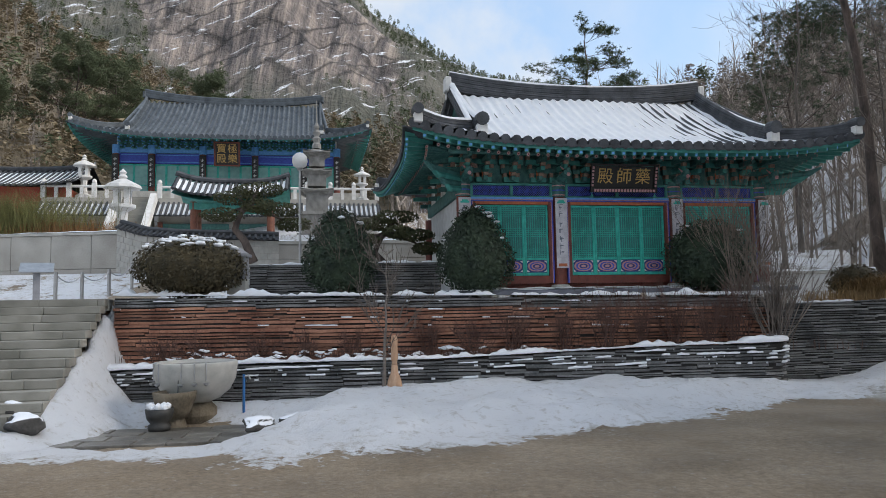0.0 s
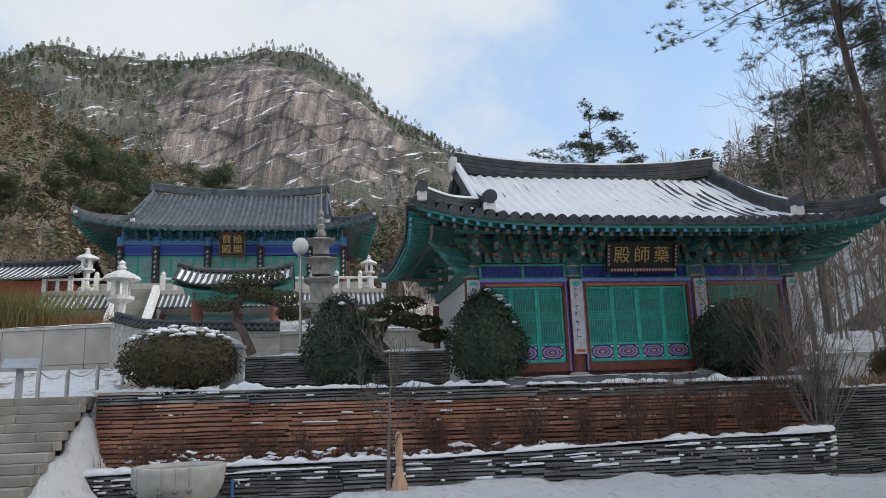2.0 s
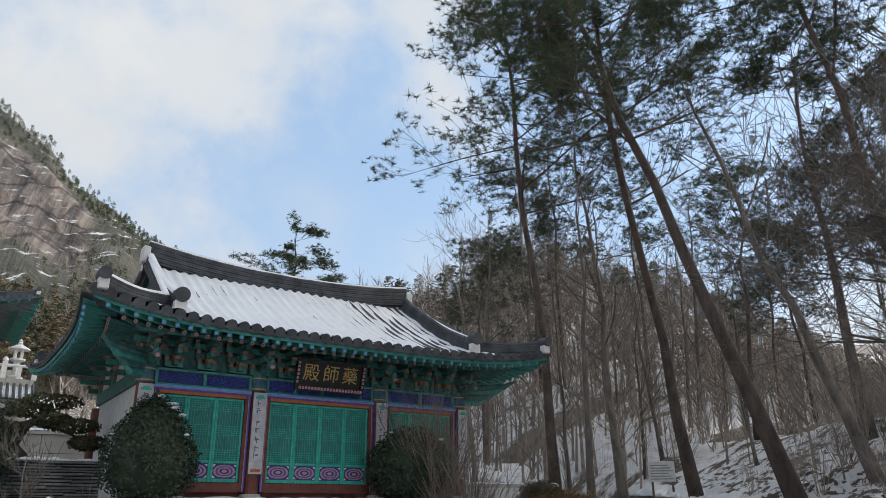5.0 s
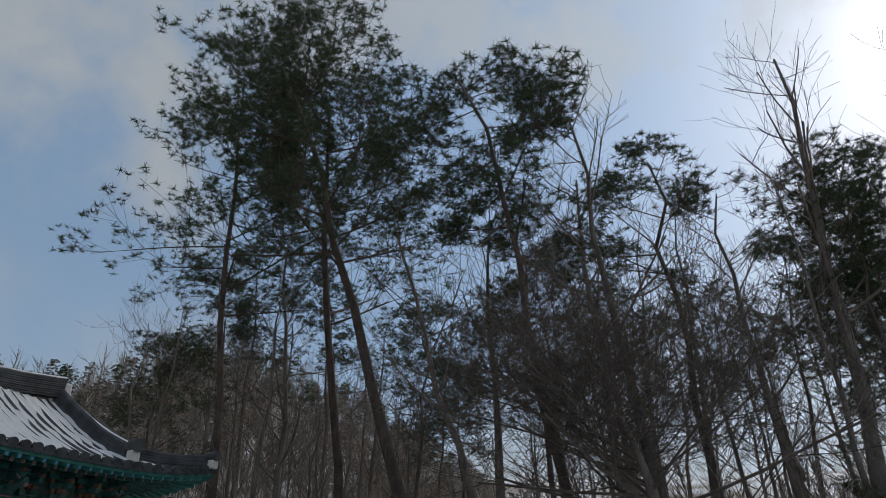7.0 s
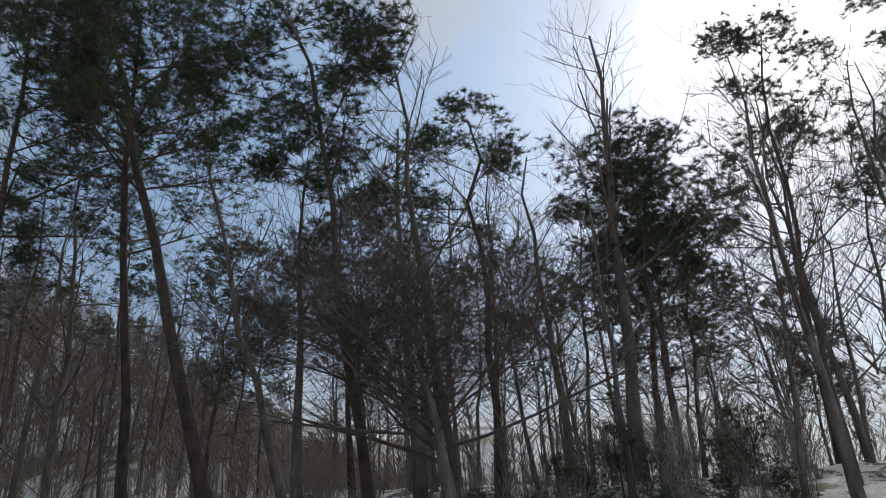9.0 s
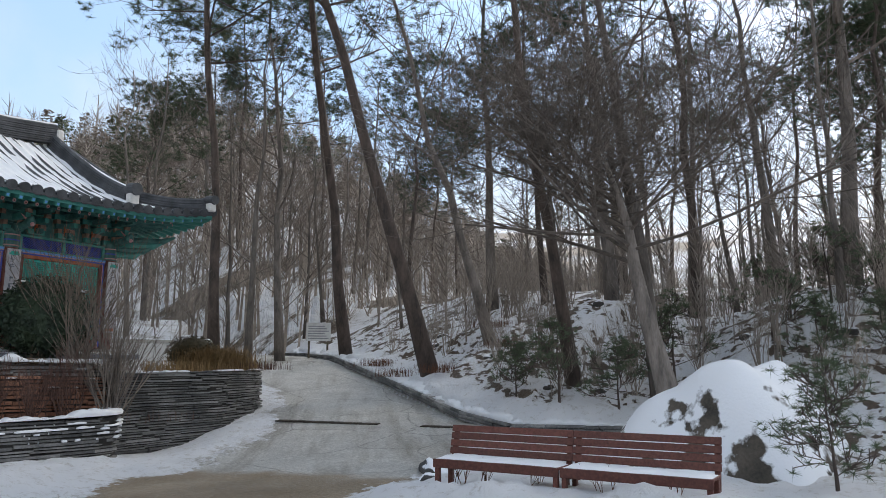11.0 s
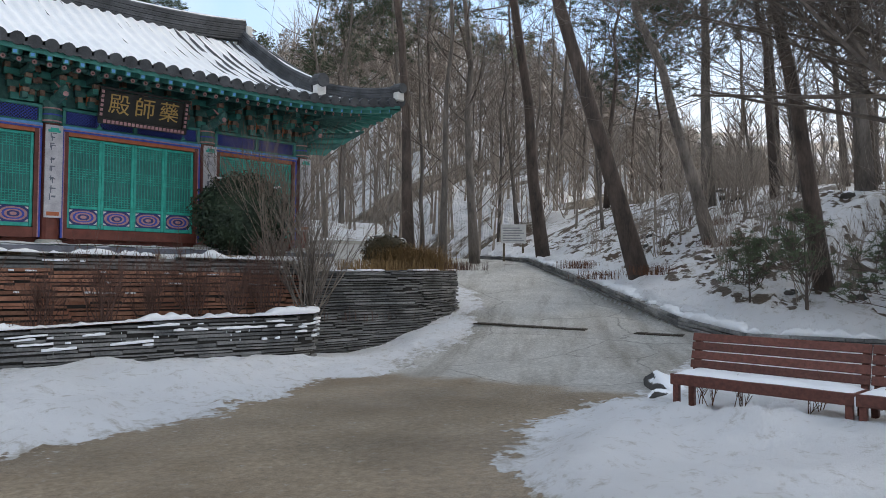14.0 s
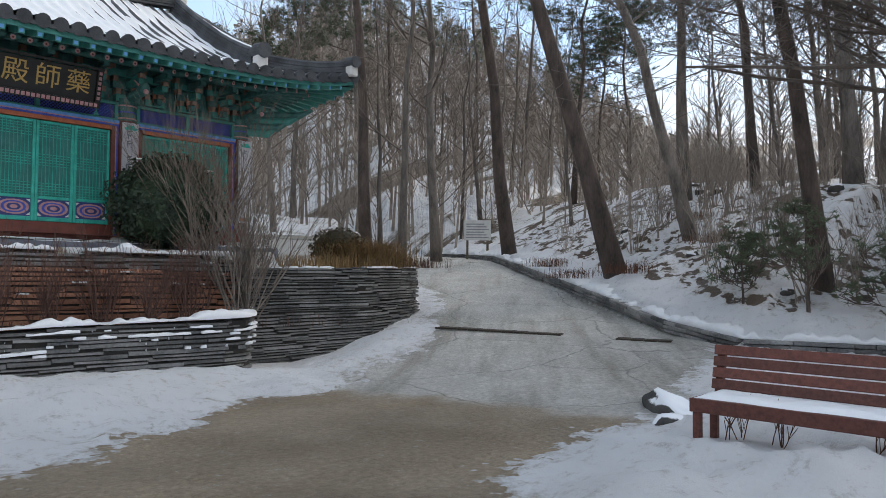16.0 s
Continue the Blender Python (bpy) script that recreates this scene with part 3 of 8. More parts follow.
    rg.inputs["To Min"].default_value, rg.inputs["To Max"].default_value = 0.45, 0.85
    l.new(t3.outputs["Fac"], rg.inputs["Value"])
    l.new(rg.outputs["Result"], b.inputs["Roughness"])
    # relief
    bp = n["Bump"]
    hh = n.new("ShaderNodeMath")
    hh.operation = "MULTIPLY_ADD"
    l.new(mr.outputs["Result"], hh.inputs[0])
    hh.inputs[1].default_value = 0.6
    l.new(gr.outputs["Fac"], hh.inputs[2])
    h2 = n.new("ShaderNodeMath")
    h2.operation = "MULTIPLY_ADD"
    l.new(gn.outputs["Fac"], h2.inputs[0])
    h2.inputs[1].default_value = 1.6
    l.new(hh.outputs[0], h2.inputs[2])
    l.new(h2.outputs[0], bp.inputs["Height"])
    bp.inputs["Distance"].default_value = 0.06
    return m


XS, YS = axis(-13.0, 26.0, 0.17, 2600), axis(1.0, 31.0, 0.17, 2600)
verts, snow_v, paved_v, litter_v = [], [], [], []
for y in YS:
    for x in XS:
        z, s = ground_z(x, y)
        d, rz, hw, run = road_at(x, y)
        verts.append((x, y, z))
        snow_v.append(s)
        cut = x + 0.302 * y - 12.5 + 0.3 * nz(x, y, 0.7) + 0.3 * nz(x, y, 2.4, 3)
        bank = sm(0.15, 0.6, kerb_at(x, y)[0]) if 11 < x < 40 and 8.8 < y < 45 else sm(13.0, 15.0, x) if x > 11 and y <= 8.8 else 0.0
        litter_v.append(bank)
        paved_v.append(sm(-0.25, 0.25, cut) * (1 - bank) if x > 2 and y < 45 else 0.0)
W = len(XS)
faces = [(j * W + i, j * W + i + 1, (j + 1) * W + i + 1, (j + 1) * W + i) for j in range(len(YS) - 1) for i in range(W - 1)]
ground = raw("ground", verts, faces, ground_material(), smooth=True)
for key, vals in (("snow", snow_v), ("paved", paved_v), ("litter", litter_v)):
    ground.data.attributes.new(key, "FLOAT", "POINT").data.foreach_set("value", vals)
tagged(ground, "snowy ground with bare damp earth road", "ground", kind="structure")


# ---- stone walls, course by course ----
def coursed_wall(name, line, z0, z1, thick, material, label, course=0.075, stone=(0.5, 1.4), inset=0.0, seed=1, near=(0, 0), limit=300, cap=False, normal=1):
    """A dry wall of long thin stones along rows of (s, x, y); z0 and z1 give foot and top at s. Stones are pieces with recessed joints."""
    rng = random.Random(seed)
    wall = empty(name, Matrix(), label, "stone wall", kind="structure")
    s_end = line[-1][0]
    core = bmesh.new()
    n = max(4, int(s_end / 0.35))

    def at(s, off):
        a, b = lerp_line(line, max(0, s - 0.05)), lerp_line(line, min(s_end, s + 0.05))
        p = lerp_line(line, s)
        d = Vector((b[0] - a[0], b[1] - a[1], 0)).normalized()
        return Vector((p[0], p[1], 0)) + Vector((-d.y, d.x, 0)) * off, d

    front = []
    for k in range(n + 1):
        s = s_end * k / n
        a, _ = at(s, 0.05)
        b, _ = at(s, thick)
        lo, hi = z0(s) - 0.3, z1(s) - 0.03
        front.append([core.verts.new((a.x, a.y, lo)), core.verts.new((a.x, a.y, hi)), core.verts.new((b.x, b.y, hi)), core.verts.new((b.x, b.y, lo))])
    for p, q in zip(front, front[1:]):
        for i in range(4):
            core.faces.new((p[i], q[i], q[(i + 1) % 4], p[(i + 1) % 4]))
    core.faces.new(front[0])
    core.faces.new(front[-1][::-1])
    bmesh.ops.recalc_face_normals(core, faces=core.faces)
    part("core", core, M_JOINT, wall)
    rows = []
    z = 0.0
    height = max(z1(0), z1(s_end)) - min(z0(0), z0(s_end))
    while z < height:
        h = course * rng.uniform(0.7, 1.35)
        rows.append((z, h))
        z += h
    metas = []
    for zr, h in rows:
        s = -rng.uniform(0, 0.5)
        while s < s_end:
            ln = rng.uniform(*stone)
            a, b = max(0.0, s), min(s_end, s + ln - 0.012)
            s += ln
            if b - a < 0.08:
                continue
            mid = (a + b) / 2
            zt = z1(mid) - height + zr + 0.015 * math.sin(mid * 1.7 + zr * 3)
            if zt + h < z0(mid) - 0.1 or zt + h > z1(mid) + 0.03:
                continue
            metas.append((a, b, zt, zt + h * rng.uniform(0.82, 0.95), rng.uniform(-0.035, 0.03), rng.uniform(0, 1)))
    mid_x = lerp_line(line, s_end * near[0])
    metas.sort(key=lambda q: -q[2] if near[1] else abs((q[0] + q[1]) / 2 - near[0] * s_end))
    rest = bmesh.new()
    for i, (a, b, za, zb, out, tilt) in enumerate(metas):
        bm = bmesh.new() if i < limit else rest
        k = max(1, int((b - a) / 0.45))
        rings = []
        for j in range(k + 1):
            s = a + (b - a) * j / k
            p, d = at(s, out + 0.012 * math.sin(9 * s + 30 * tilt))
            q, _ = at(s, 0.14)
            e = 0.006 * math.sin(14 * s + 50 * tilt)
            c = 0.012
            rings.append([bm.verts.new((p.x, p.y, za + e + c)), bm.verts.new((p.x - d.y * 0 , p.y, zb + e - c)), bm.verts.new((q.x, q.y, zb + e)), bm.verts.new((q.x, q.y, za + e))])
        for p, q in zip(rings, rings[1:]):
            for t in range(4):
                bm.faces.new((p[t], q[t], q[(t + 1) % 4], p[(t + 1) % 4]))
        bm.faces.new(rings[0])
        bm.faces.new(rings[-1][::-1])
        if i < limit:
            part("stone", bm, material(z1((a + b) / 2) - zb) if callable(material) else material, wall)
    if len(metas) > limit:
        bmesh.ops.recalc_face_normals(rest, faces=rest.faces)
        tagged(part("stones", rest, material(0.5) if callable(material) else material, wall), kind="stuff")
    return wall


def mid_s(a, b, e):
    return (a + b) / 2 / e


def snow_ribbon(name, line, z, width, label, seed=0, breaks=0.0, height=0.07, off=0.0):
    """Uneven snow along the top of a wall, in patches."""
    rng = random.Random(seed)
    s_end = line[-1][0]
    bm = bmesh.new()
    n = int(s_end / 0.09)
    prev = None
    for k in range(n + 1):
        s = s_end * k / n
        a, b = lerp_line(line, max(0, s - 0.05)), lerp_line(line, min(s_end, s + 0.05))
        p = lerp_line(line, s)
        d = Vector((b[0] - a[0], b[1] - a[1], 0)).normalized()
        nv = Vector((-d.y, d.x, 0))
        thick = height * (0.55 + 0.9 * noise.noise((s * 1.3, seed, 0.3)) + 0.5 * noise.noise((s * 5.0, seed, 1.3)) + 0.45 * noise.noise((s * 12.0, seed, 2.3)))
        if thick < height * breaks:
            prev = None
            continue
        o = off - 0.03 * noise.noise((s * 3.1, seed, 2.2))
        zz = z(s)
        ring = []
        for u, v in ((0.0, -0.01), (-0.02, 0.45), (0.05, 0.9), (0.35, 1.0), (0.7, 0.85), (1.0, -0.05)):
            q = Vector((p[0], p[1], 0)) + nv * (o + u * width)
            ring.append(bm.verts.new((q.x, q.y, zz + v * thick)))
        if prev:
            for t in range(5):
                bm.faces.new((prev[t], ring[t], ring[t + 1], prev[t + 1]))
        else:
            bm.faces.new(ring)
        prev = ring
    bmesh.ops.recalc_face_normals(bm, faces=bm.faces)
    return tagged(part(name, bm, M_SNOW, smooth=True), label, "snow", kind="stuff")


LOW = [(0, -8.2, 17.0), (2, -6.2, 16.95), (8, -0.2, 17.05), (13, 4.8, 17.0), (15.6, 7.4, 17.05), (16.1, 7.85, 17.15), (16.5, 8.1, 17.45), (16.9, 8.2, 17.85)]
BRICK = [(0, -8.25, 18.2), (8, -0.25, 18.2), (16.3, 8.05, 18.15)]
low_top = lambda s: lerp_line([(0, 0.25), (4, 0.38), (8, 0.40), (13, 0.60), (17, 0.66)], s)[0]
low_foot = lambda s: -0.55
brick_top = lambda s: 2.0 - 0.016 * s
brick_foot = lambda s: 0.35
slate_top = lambda s: lerp_line([(0, 1.55), (6, 1.62), (9, 1.75), (16, 2.6)], s)[0]
slate_foot = lambda s: lerp_line([(0, -0.35), (6, 0.3), (9, 0.7), (16, 1.8)], s)[0]

# ---- stair at the end of the terrace ----
def stair():
    st = empty("stair", pose(-7.5, 13.5, -0.42, 0, 0, 10.3), "weathered granite stair with snow along its flank", "stair", kind="structure")
    n, rise, going = 13, 0.183, 0.36
    rng = random.Random(4)
    for i in range(n):
        x = -4.6
        while x < 0:
            ln = rng.uniform(1.2, 1.9)
            bm = bmesh.new()
            box(bm, x, min(0, x + ln) - 0.006, i * going, i * going + going + 0.12, i * rise + (0.003 if i else -0.2), (i + 1) * rise)
            bmesh.ops.bevel(bm, geom=[e for e in bm.edges], offset=0.012, segments=1, affect="EDGES")
            part("step_stone", bm, M_STEP, st)
            x += ln
    bm = bmesh.new()
    box(bm, -4.6, 0, n * going, n * going + 3.0, n * rise - 0.3, n * rise - 0.01)
    part("landing", bm, M_STEP, st)
    return st


stair()


# ---- a hall with a hip-and-gable tiled roof ----
def hall_roof(parent, ex, ey0, ey1, gx, rx, zc, lift, zr, ry, tile, step, snowed, sag=0.3, curve=1.35, vh=0.30):
    """Roof over a hall: eave half width ex, front and back eaves ey0 and ey1, gable at gx, ridge half length rx, hip met at vh of the slope, eave height zc, corner lift, ridge zr at ry."""
    def eave_y(x):
        return ey0 - 0.22 * (abs(x) / ex) ** 3

    def front(x, v):
        k = abs(x) / ex
        z = zc + lift * k ** 4 * (1 - v) ** 1.5 + (zr - 0.45 - zc) * v ** curve
        return Vector((x, eave_y(x) * (1 - v) + ry * v, z))

    def vmax(x):
        k = abs(x)
        return 1.0 if k <= gx else max(0.03, vh * (ex - k) / (ex - gx))

    def back(x, v):
        p = front(x, v)
        return Vector((x, ey1 - (p.y - ey0) * (ey1 - ry) / (ry - ey0), p.z))

    def side(y, v, sgn):
        # from the side eave (v 0) up to the gable's foot (v 1)
        k = abs(y - ry) / (ry - ey0) if y < ry else abs(y - ry) / (ey1 - ry)
        top = front(gx, vh).z
        z = zc + lift * k ** 4 * (1 - v) ** 1.5 + (top - zc) * v ** 1.1
        return Vector((sgn * (ex + 0.22 * k ** 3 * (1 - v)) * (1 - v) + sgn * gx * v, y, z))

    def side_vmax(y):
        half = (ry - front(gx, vh).y)
        k = abs(y - ry)
        return 1.0 if k < half else max(0.03, 1 - (k - half) / ((ry - ey0) - half))

    slab = bmesh.new()
    nx = 44
    for f in (front, back):
        g = []
        for i in range(nx + 1):
            x = -ex + 2 * ex * i / nx
            g.append([slab.verts.new(f(x, vmax(x) * j / 10)) for j in range(11)])
        for i in range(nx):
            for j in range(10):
                slab.faces.new((g[i][j], g[i + 1][j], g[i + 1][j + 1], g[i][j + 1]))
    for sgn in (-1, 1):
        g = []
        for i in range(25):
            y = ey0 + (ey1 - ey0) * i / 24
            g.append([slab.verts.new(side(y, side_vmax(y) * j / 6, sgn)) for j in range(7)])
        for i in range(24):
            for j in range(6):
                slab.faces.new((g[i][j], g[i + 1][j], g[i + 1][j + 1], g[i][j + 1]))
    bmesh.ops.recalc_face_normals(slab, faces=slab.faces)
    bmesh.ops.solidify(slab, geom=slab.faces, thickness=0.05)
    roof = part("roof", slab, tile, parent, "dark grey clay tile roof" + (" under snow" if snowed else ""))
    # rows of cover tiles with round ends
    r = step * 0.27
    n = int(ex / step)
    for i in range(-n, n + 1):
        x = i * step
        bm = bmesh.new()
        m = 12
        top = vmax(x)
        tube(bm, [front(x, top * j / m) + Vector((0, 0, 0.03)) for j in range(m + 1)], r, 7)
        p = front(x, 0)
        tube(bm, [p + Vector((0, -0.035, 0.015)), p + Vector((0, 0.05, 0.035))], [r * 1.6, r * 1.4], 14)
        part("cover_tile", bm, tile, roof)
        # drip tile between two rows
        if i < n:
            bm = bmesh.new()
            q = front(x + step / 2, 0)
            pts = [(q.x + step * 0.5 * math.cos(a), q.y - 0.02, q.z + 0.04 - step * 0.42 * math.sin(a)) for a in [math.pi * t / 8 for t in range(9)]]
            lo = [bm.verts.new(t) for t in pts]
            up = [bm.verts.new((t[0], t[1], t[2] + 0.07 + 0.03 * abs(math.cos(math.pi * k / 8)))) for k, t in enumerate(pts)]
            lo2 = [bm.verts.new((t[0], t[1] + 0.12, t[2] + 0.02)) for t in pts]
            for k in range(8):
                bm.faces.new((lo[k], lo[k + 1], up[k + 1], up[k]))
                bm.faces.new((lo2[k], lo2[k + 1], lo[k + 1], lo[k]))
            part("drip_tile", bm, tile, roof)
    for sgn in (-1, 1):
        n2 = int((ey1 - ey0) / step) - 1
        for i in range(n2):
            y = ey0 + (i + 1) * step
            bm = bmesh.new()
            top = side_vmax(y)
            tube(bm, [side(y, top * j / 7, sgn) + Vector((0, 0, 0.03)) for j in range(8)], r, 6)
            part("cover_tile", bm, tile, roof)

    def ridge(name, pts, w, h, courses, snow_on=0.0):
        for c in range(courses):
            bm = bmesh.new()
            o = 0.5 * w * (1.0 if c % 2 else 0.92) * (1.0 - 0.12 * c / courses)
            z0, z1 = h * c / courses, h * (c + 0.86) / courses
            rings = []
            for i, p in enumerate(pts):
                d = (pts[min(i + 1, len(pts) - 1)] - pts[max(i - 1, 0)])
                d.z = 0
                d.normalize()
                s = Vector((-d.y, d.x, 0)) * o
                rings.append([bm.verts.new(p + s + Vector((0, 0, z0))), bm.verts.new(p - s + Vector((0, 0, z0))), bm.verts.new(p - s + Vector((0, 0, z1))), bm.verts.new(p + s + Vector((0, 0, z1)))])
            for a, b in zip(rings, rings[1:]):
                for t in range(4):
                    bm.faces.new((a[t], b[t], b[(t + 1) % 4], a[(t + 1) % 4]))
            bm.faces.new(rings[0])
            bm.faces.new(rings[-1][::-1])
            bmesh.ops.recalc_face_normals(bm, faces=bm.faces)
            part("ridge_course", bm, tile, roof)
        bm = bmesh.new()
        tube(bm, [p + Vector((0, 0, h + 0.02)) for p in pts], w * 0.36, 8)
        ob = part(name, bm, tile, roof)
        if snow_on:
            bm = bmesh.new()
            rings = []
            for i, p in enumerate(pts):
                k = 0.5 + 0.5 * noise.noise((p.x * 1.7, p.y * 1.7, 4))
                t = Vector((0, 0, h + 0.02 + w * 0.36 + (0.012 + 0.05 * k) * snow_on))
                d = pts[min(i + 1, len(pts) - 1)] - pts[max(i - 1, 0)]
                s = Vector((-d.y, d.x, 0)).normalized() * w * (0.16 + 0.10 * k + 0.14 * snow_on)
                rings.append([bm.verts.new(p + s + Vector((0, 0, h + 0.06))), bm.verts.new(p + s * 0.85 + 0.85 * t + Vector((0, 0, 0.15 * h))), bm.verts.new(p + t), bm.verts.new(p - s * 0.85 + 0.85 * t + Vector((0, 0, 0.15 * h))), bm.verts.new(p - s + Vector((0, 0, h + 0.06)))])
            for a, b in zip(rings, rings[1:]):
                for q in range(4):
                    bm.faces.new((a[q], b[q], b[q + 1], a[q + 1]))
            part("ridge_snow", bm, M_SNOW, roof, smooth=True)
        return ob

    # main ridge, sagging in the middle
    pts = [Vector((rx * (2 * i / 24 - 1), ry, zr - 0.55 + sag * abs(2 * i / 24 - 1) ** 2.2)) for i in range(25)]
    ridge("main_ridge", pts, 0.30, 0.5, 8, 0.5 if snowed else 0.0)
    for sgn in (-1, 1):
        # gable ridge down to the knob, then the hip ridge to the corner
        a = [front(sgn * gx, 1 - (1 - vh + 0.09) * i / 8) + Vector((0, 0, 0.05)) for i in range(9)]
        ridge("gable_ridge", a, 0.26, 0.34, 5, (1.0 if sgn < 0 else 0.3) if snowed else 0.0)
        ab = [back(sgn * gx, 1 - (1 - vh) * i / 8) + Vector((0, 0, 0.05)) for i in range(9)]
        ridge("gable_ridge", ab, 0.26, 0.3, 4)
        for f in (front, back):
            h = []
            for i in range(9):
                x = gx + (ex - 0.12 - gx) * i / 8
                h.append(f(sgn * x, vmax(x)) + Vector((0, 0, 0.04 + 0.05 * (i / 8) ** 3)))
            ridge("hip_ridge", h, 0.22, 0.26, 4, 1.0 if snowed and f is front and sgn < 0 else 0.0)
            for q, k in ((a[-1] if f is front else h[0], 1.0), (h[-1], 0.75)):
                face = -1 if f is front else 1
                bm = bmesh.new()
                tube(bm, [q + Vector((0, face * 0.36, 0.34 * k)), q + Vector((0, face * 0.10, 0.36 * k)), q + Vector((0, -face * 0.10, 0.32 * k))], [0.17 * k, 0.18 * k, 0.12], 14)
                part("end_tile", bm, tile, roof)
                bm = bmesh.new()
                box(bm, q.x - 0.14 * k, q.x + 0.14 * k, min(q.y + face * 0.29, q.y + face * 0.08), max(q.y + face * 0.29, q.y + face * 0.08), q.z - 0.06, q.z + 0.22 * k)
                bmesh.ops.bevel(bm, geom=bm.edges[:], offset=0.02, segments=1, affect="EDGES")
                part("mortar_end", bm, M_WHITE, roof, "white lime mortar")
        # gable wall
        bm = bmesh.new()
        lo = front(gx, vh)
        v = [bm.verts.new((sgn * (gx - 0.12), lo.y + 0.2, lo.z)), bm.verts.new((sgn * (gx - 0.12), ry, zr - 0.5)), bm.verts.new((sgn * (gx - 0.12), back(gx, vh).y - 0.2, lo.z))]
        bm.faces.new(v)
        bmesh.ops.solidify(bm, geom=bm.faces, thickness=0.1)
        part("gable_wall", bm, M_GREEN2, roof)
        bm = bmesh.new()
        e = pts[-1] if sgn > 0 else pts[0]
        box(bm, e.x - 0.1 + 0.07 * sgn, e.x + 0.1 + 0.07 * sgn, ry - 0.19, ry + 0.19, e.z - 0.05, e.z + 0.42)
        bmesh.ops.bevel(bm, geom=bm.edges[:], offset=0.03, segments=1, affect="EDGES")
        part("mortar_end", bm, M_WHITE if snowed else tile, roof, "white lime mortar" if snowed else "")
    if snowed:
        # snow that fills the troughs and, to one side, covers the rows
        bm = bmesh.new()
        nu, nv = int(2 * gx / step) * 8 + 40, 18
        x0, x1 = -ex * 0.93, ex * 0.92
        g = []
        for i in range(nu + 1):
            x = x0 + (x1 - x0) * i / nu
            col = []
            vm = vmax(x) * 0.985
            for j in range(nv + 1):
                v = 0.004 + 0.028 * abs(math.cos(math.pi * x / step)) ** 2 + 0.012 * abs(nz(x * 3, 1.0, 1.0))
                v = v + (vm - v) * j / nv if vm > v else v
                p = front(x, v)
                c = 0.5 + 0.5 * math.cos(2 * math.pi * x / step)
                k = sm(-0.8, 4.2, x + 1.6 * (0.4 - v) + 1.4 * nz(x, v * 3, 0.8))
                u = 0.035 * nz(x * 1.5, v * 6, 1.3)
                p.z += (1 - k) * (0.075 + 0.062 * c + u + 0.03 * sm(-gx + 0.5, -gx - 0.3, x)) + k * (0.055 + 0.045 * c + u)
                col.append(bm.verts.new(p))
            g.append(col)
        for i in range(nu):
            for j in range(nv):
                bm.faces.new((g[i][j], g[i + 1][j], g[i + 1][j + 1], g[i][j + 1]))
        part("roof_snow", bm, M_SNOW, roof, "white snow over the tile rows", smooth=True)
    return roof, front, side, eave_y


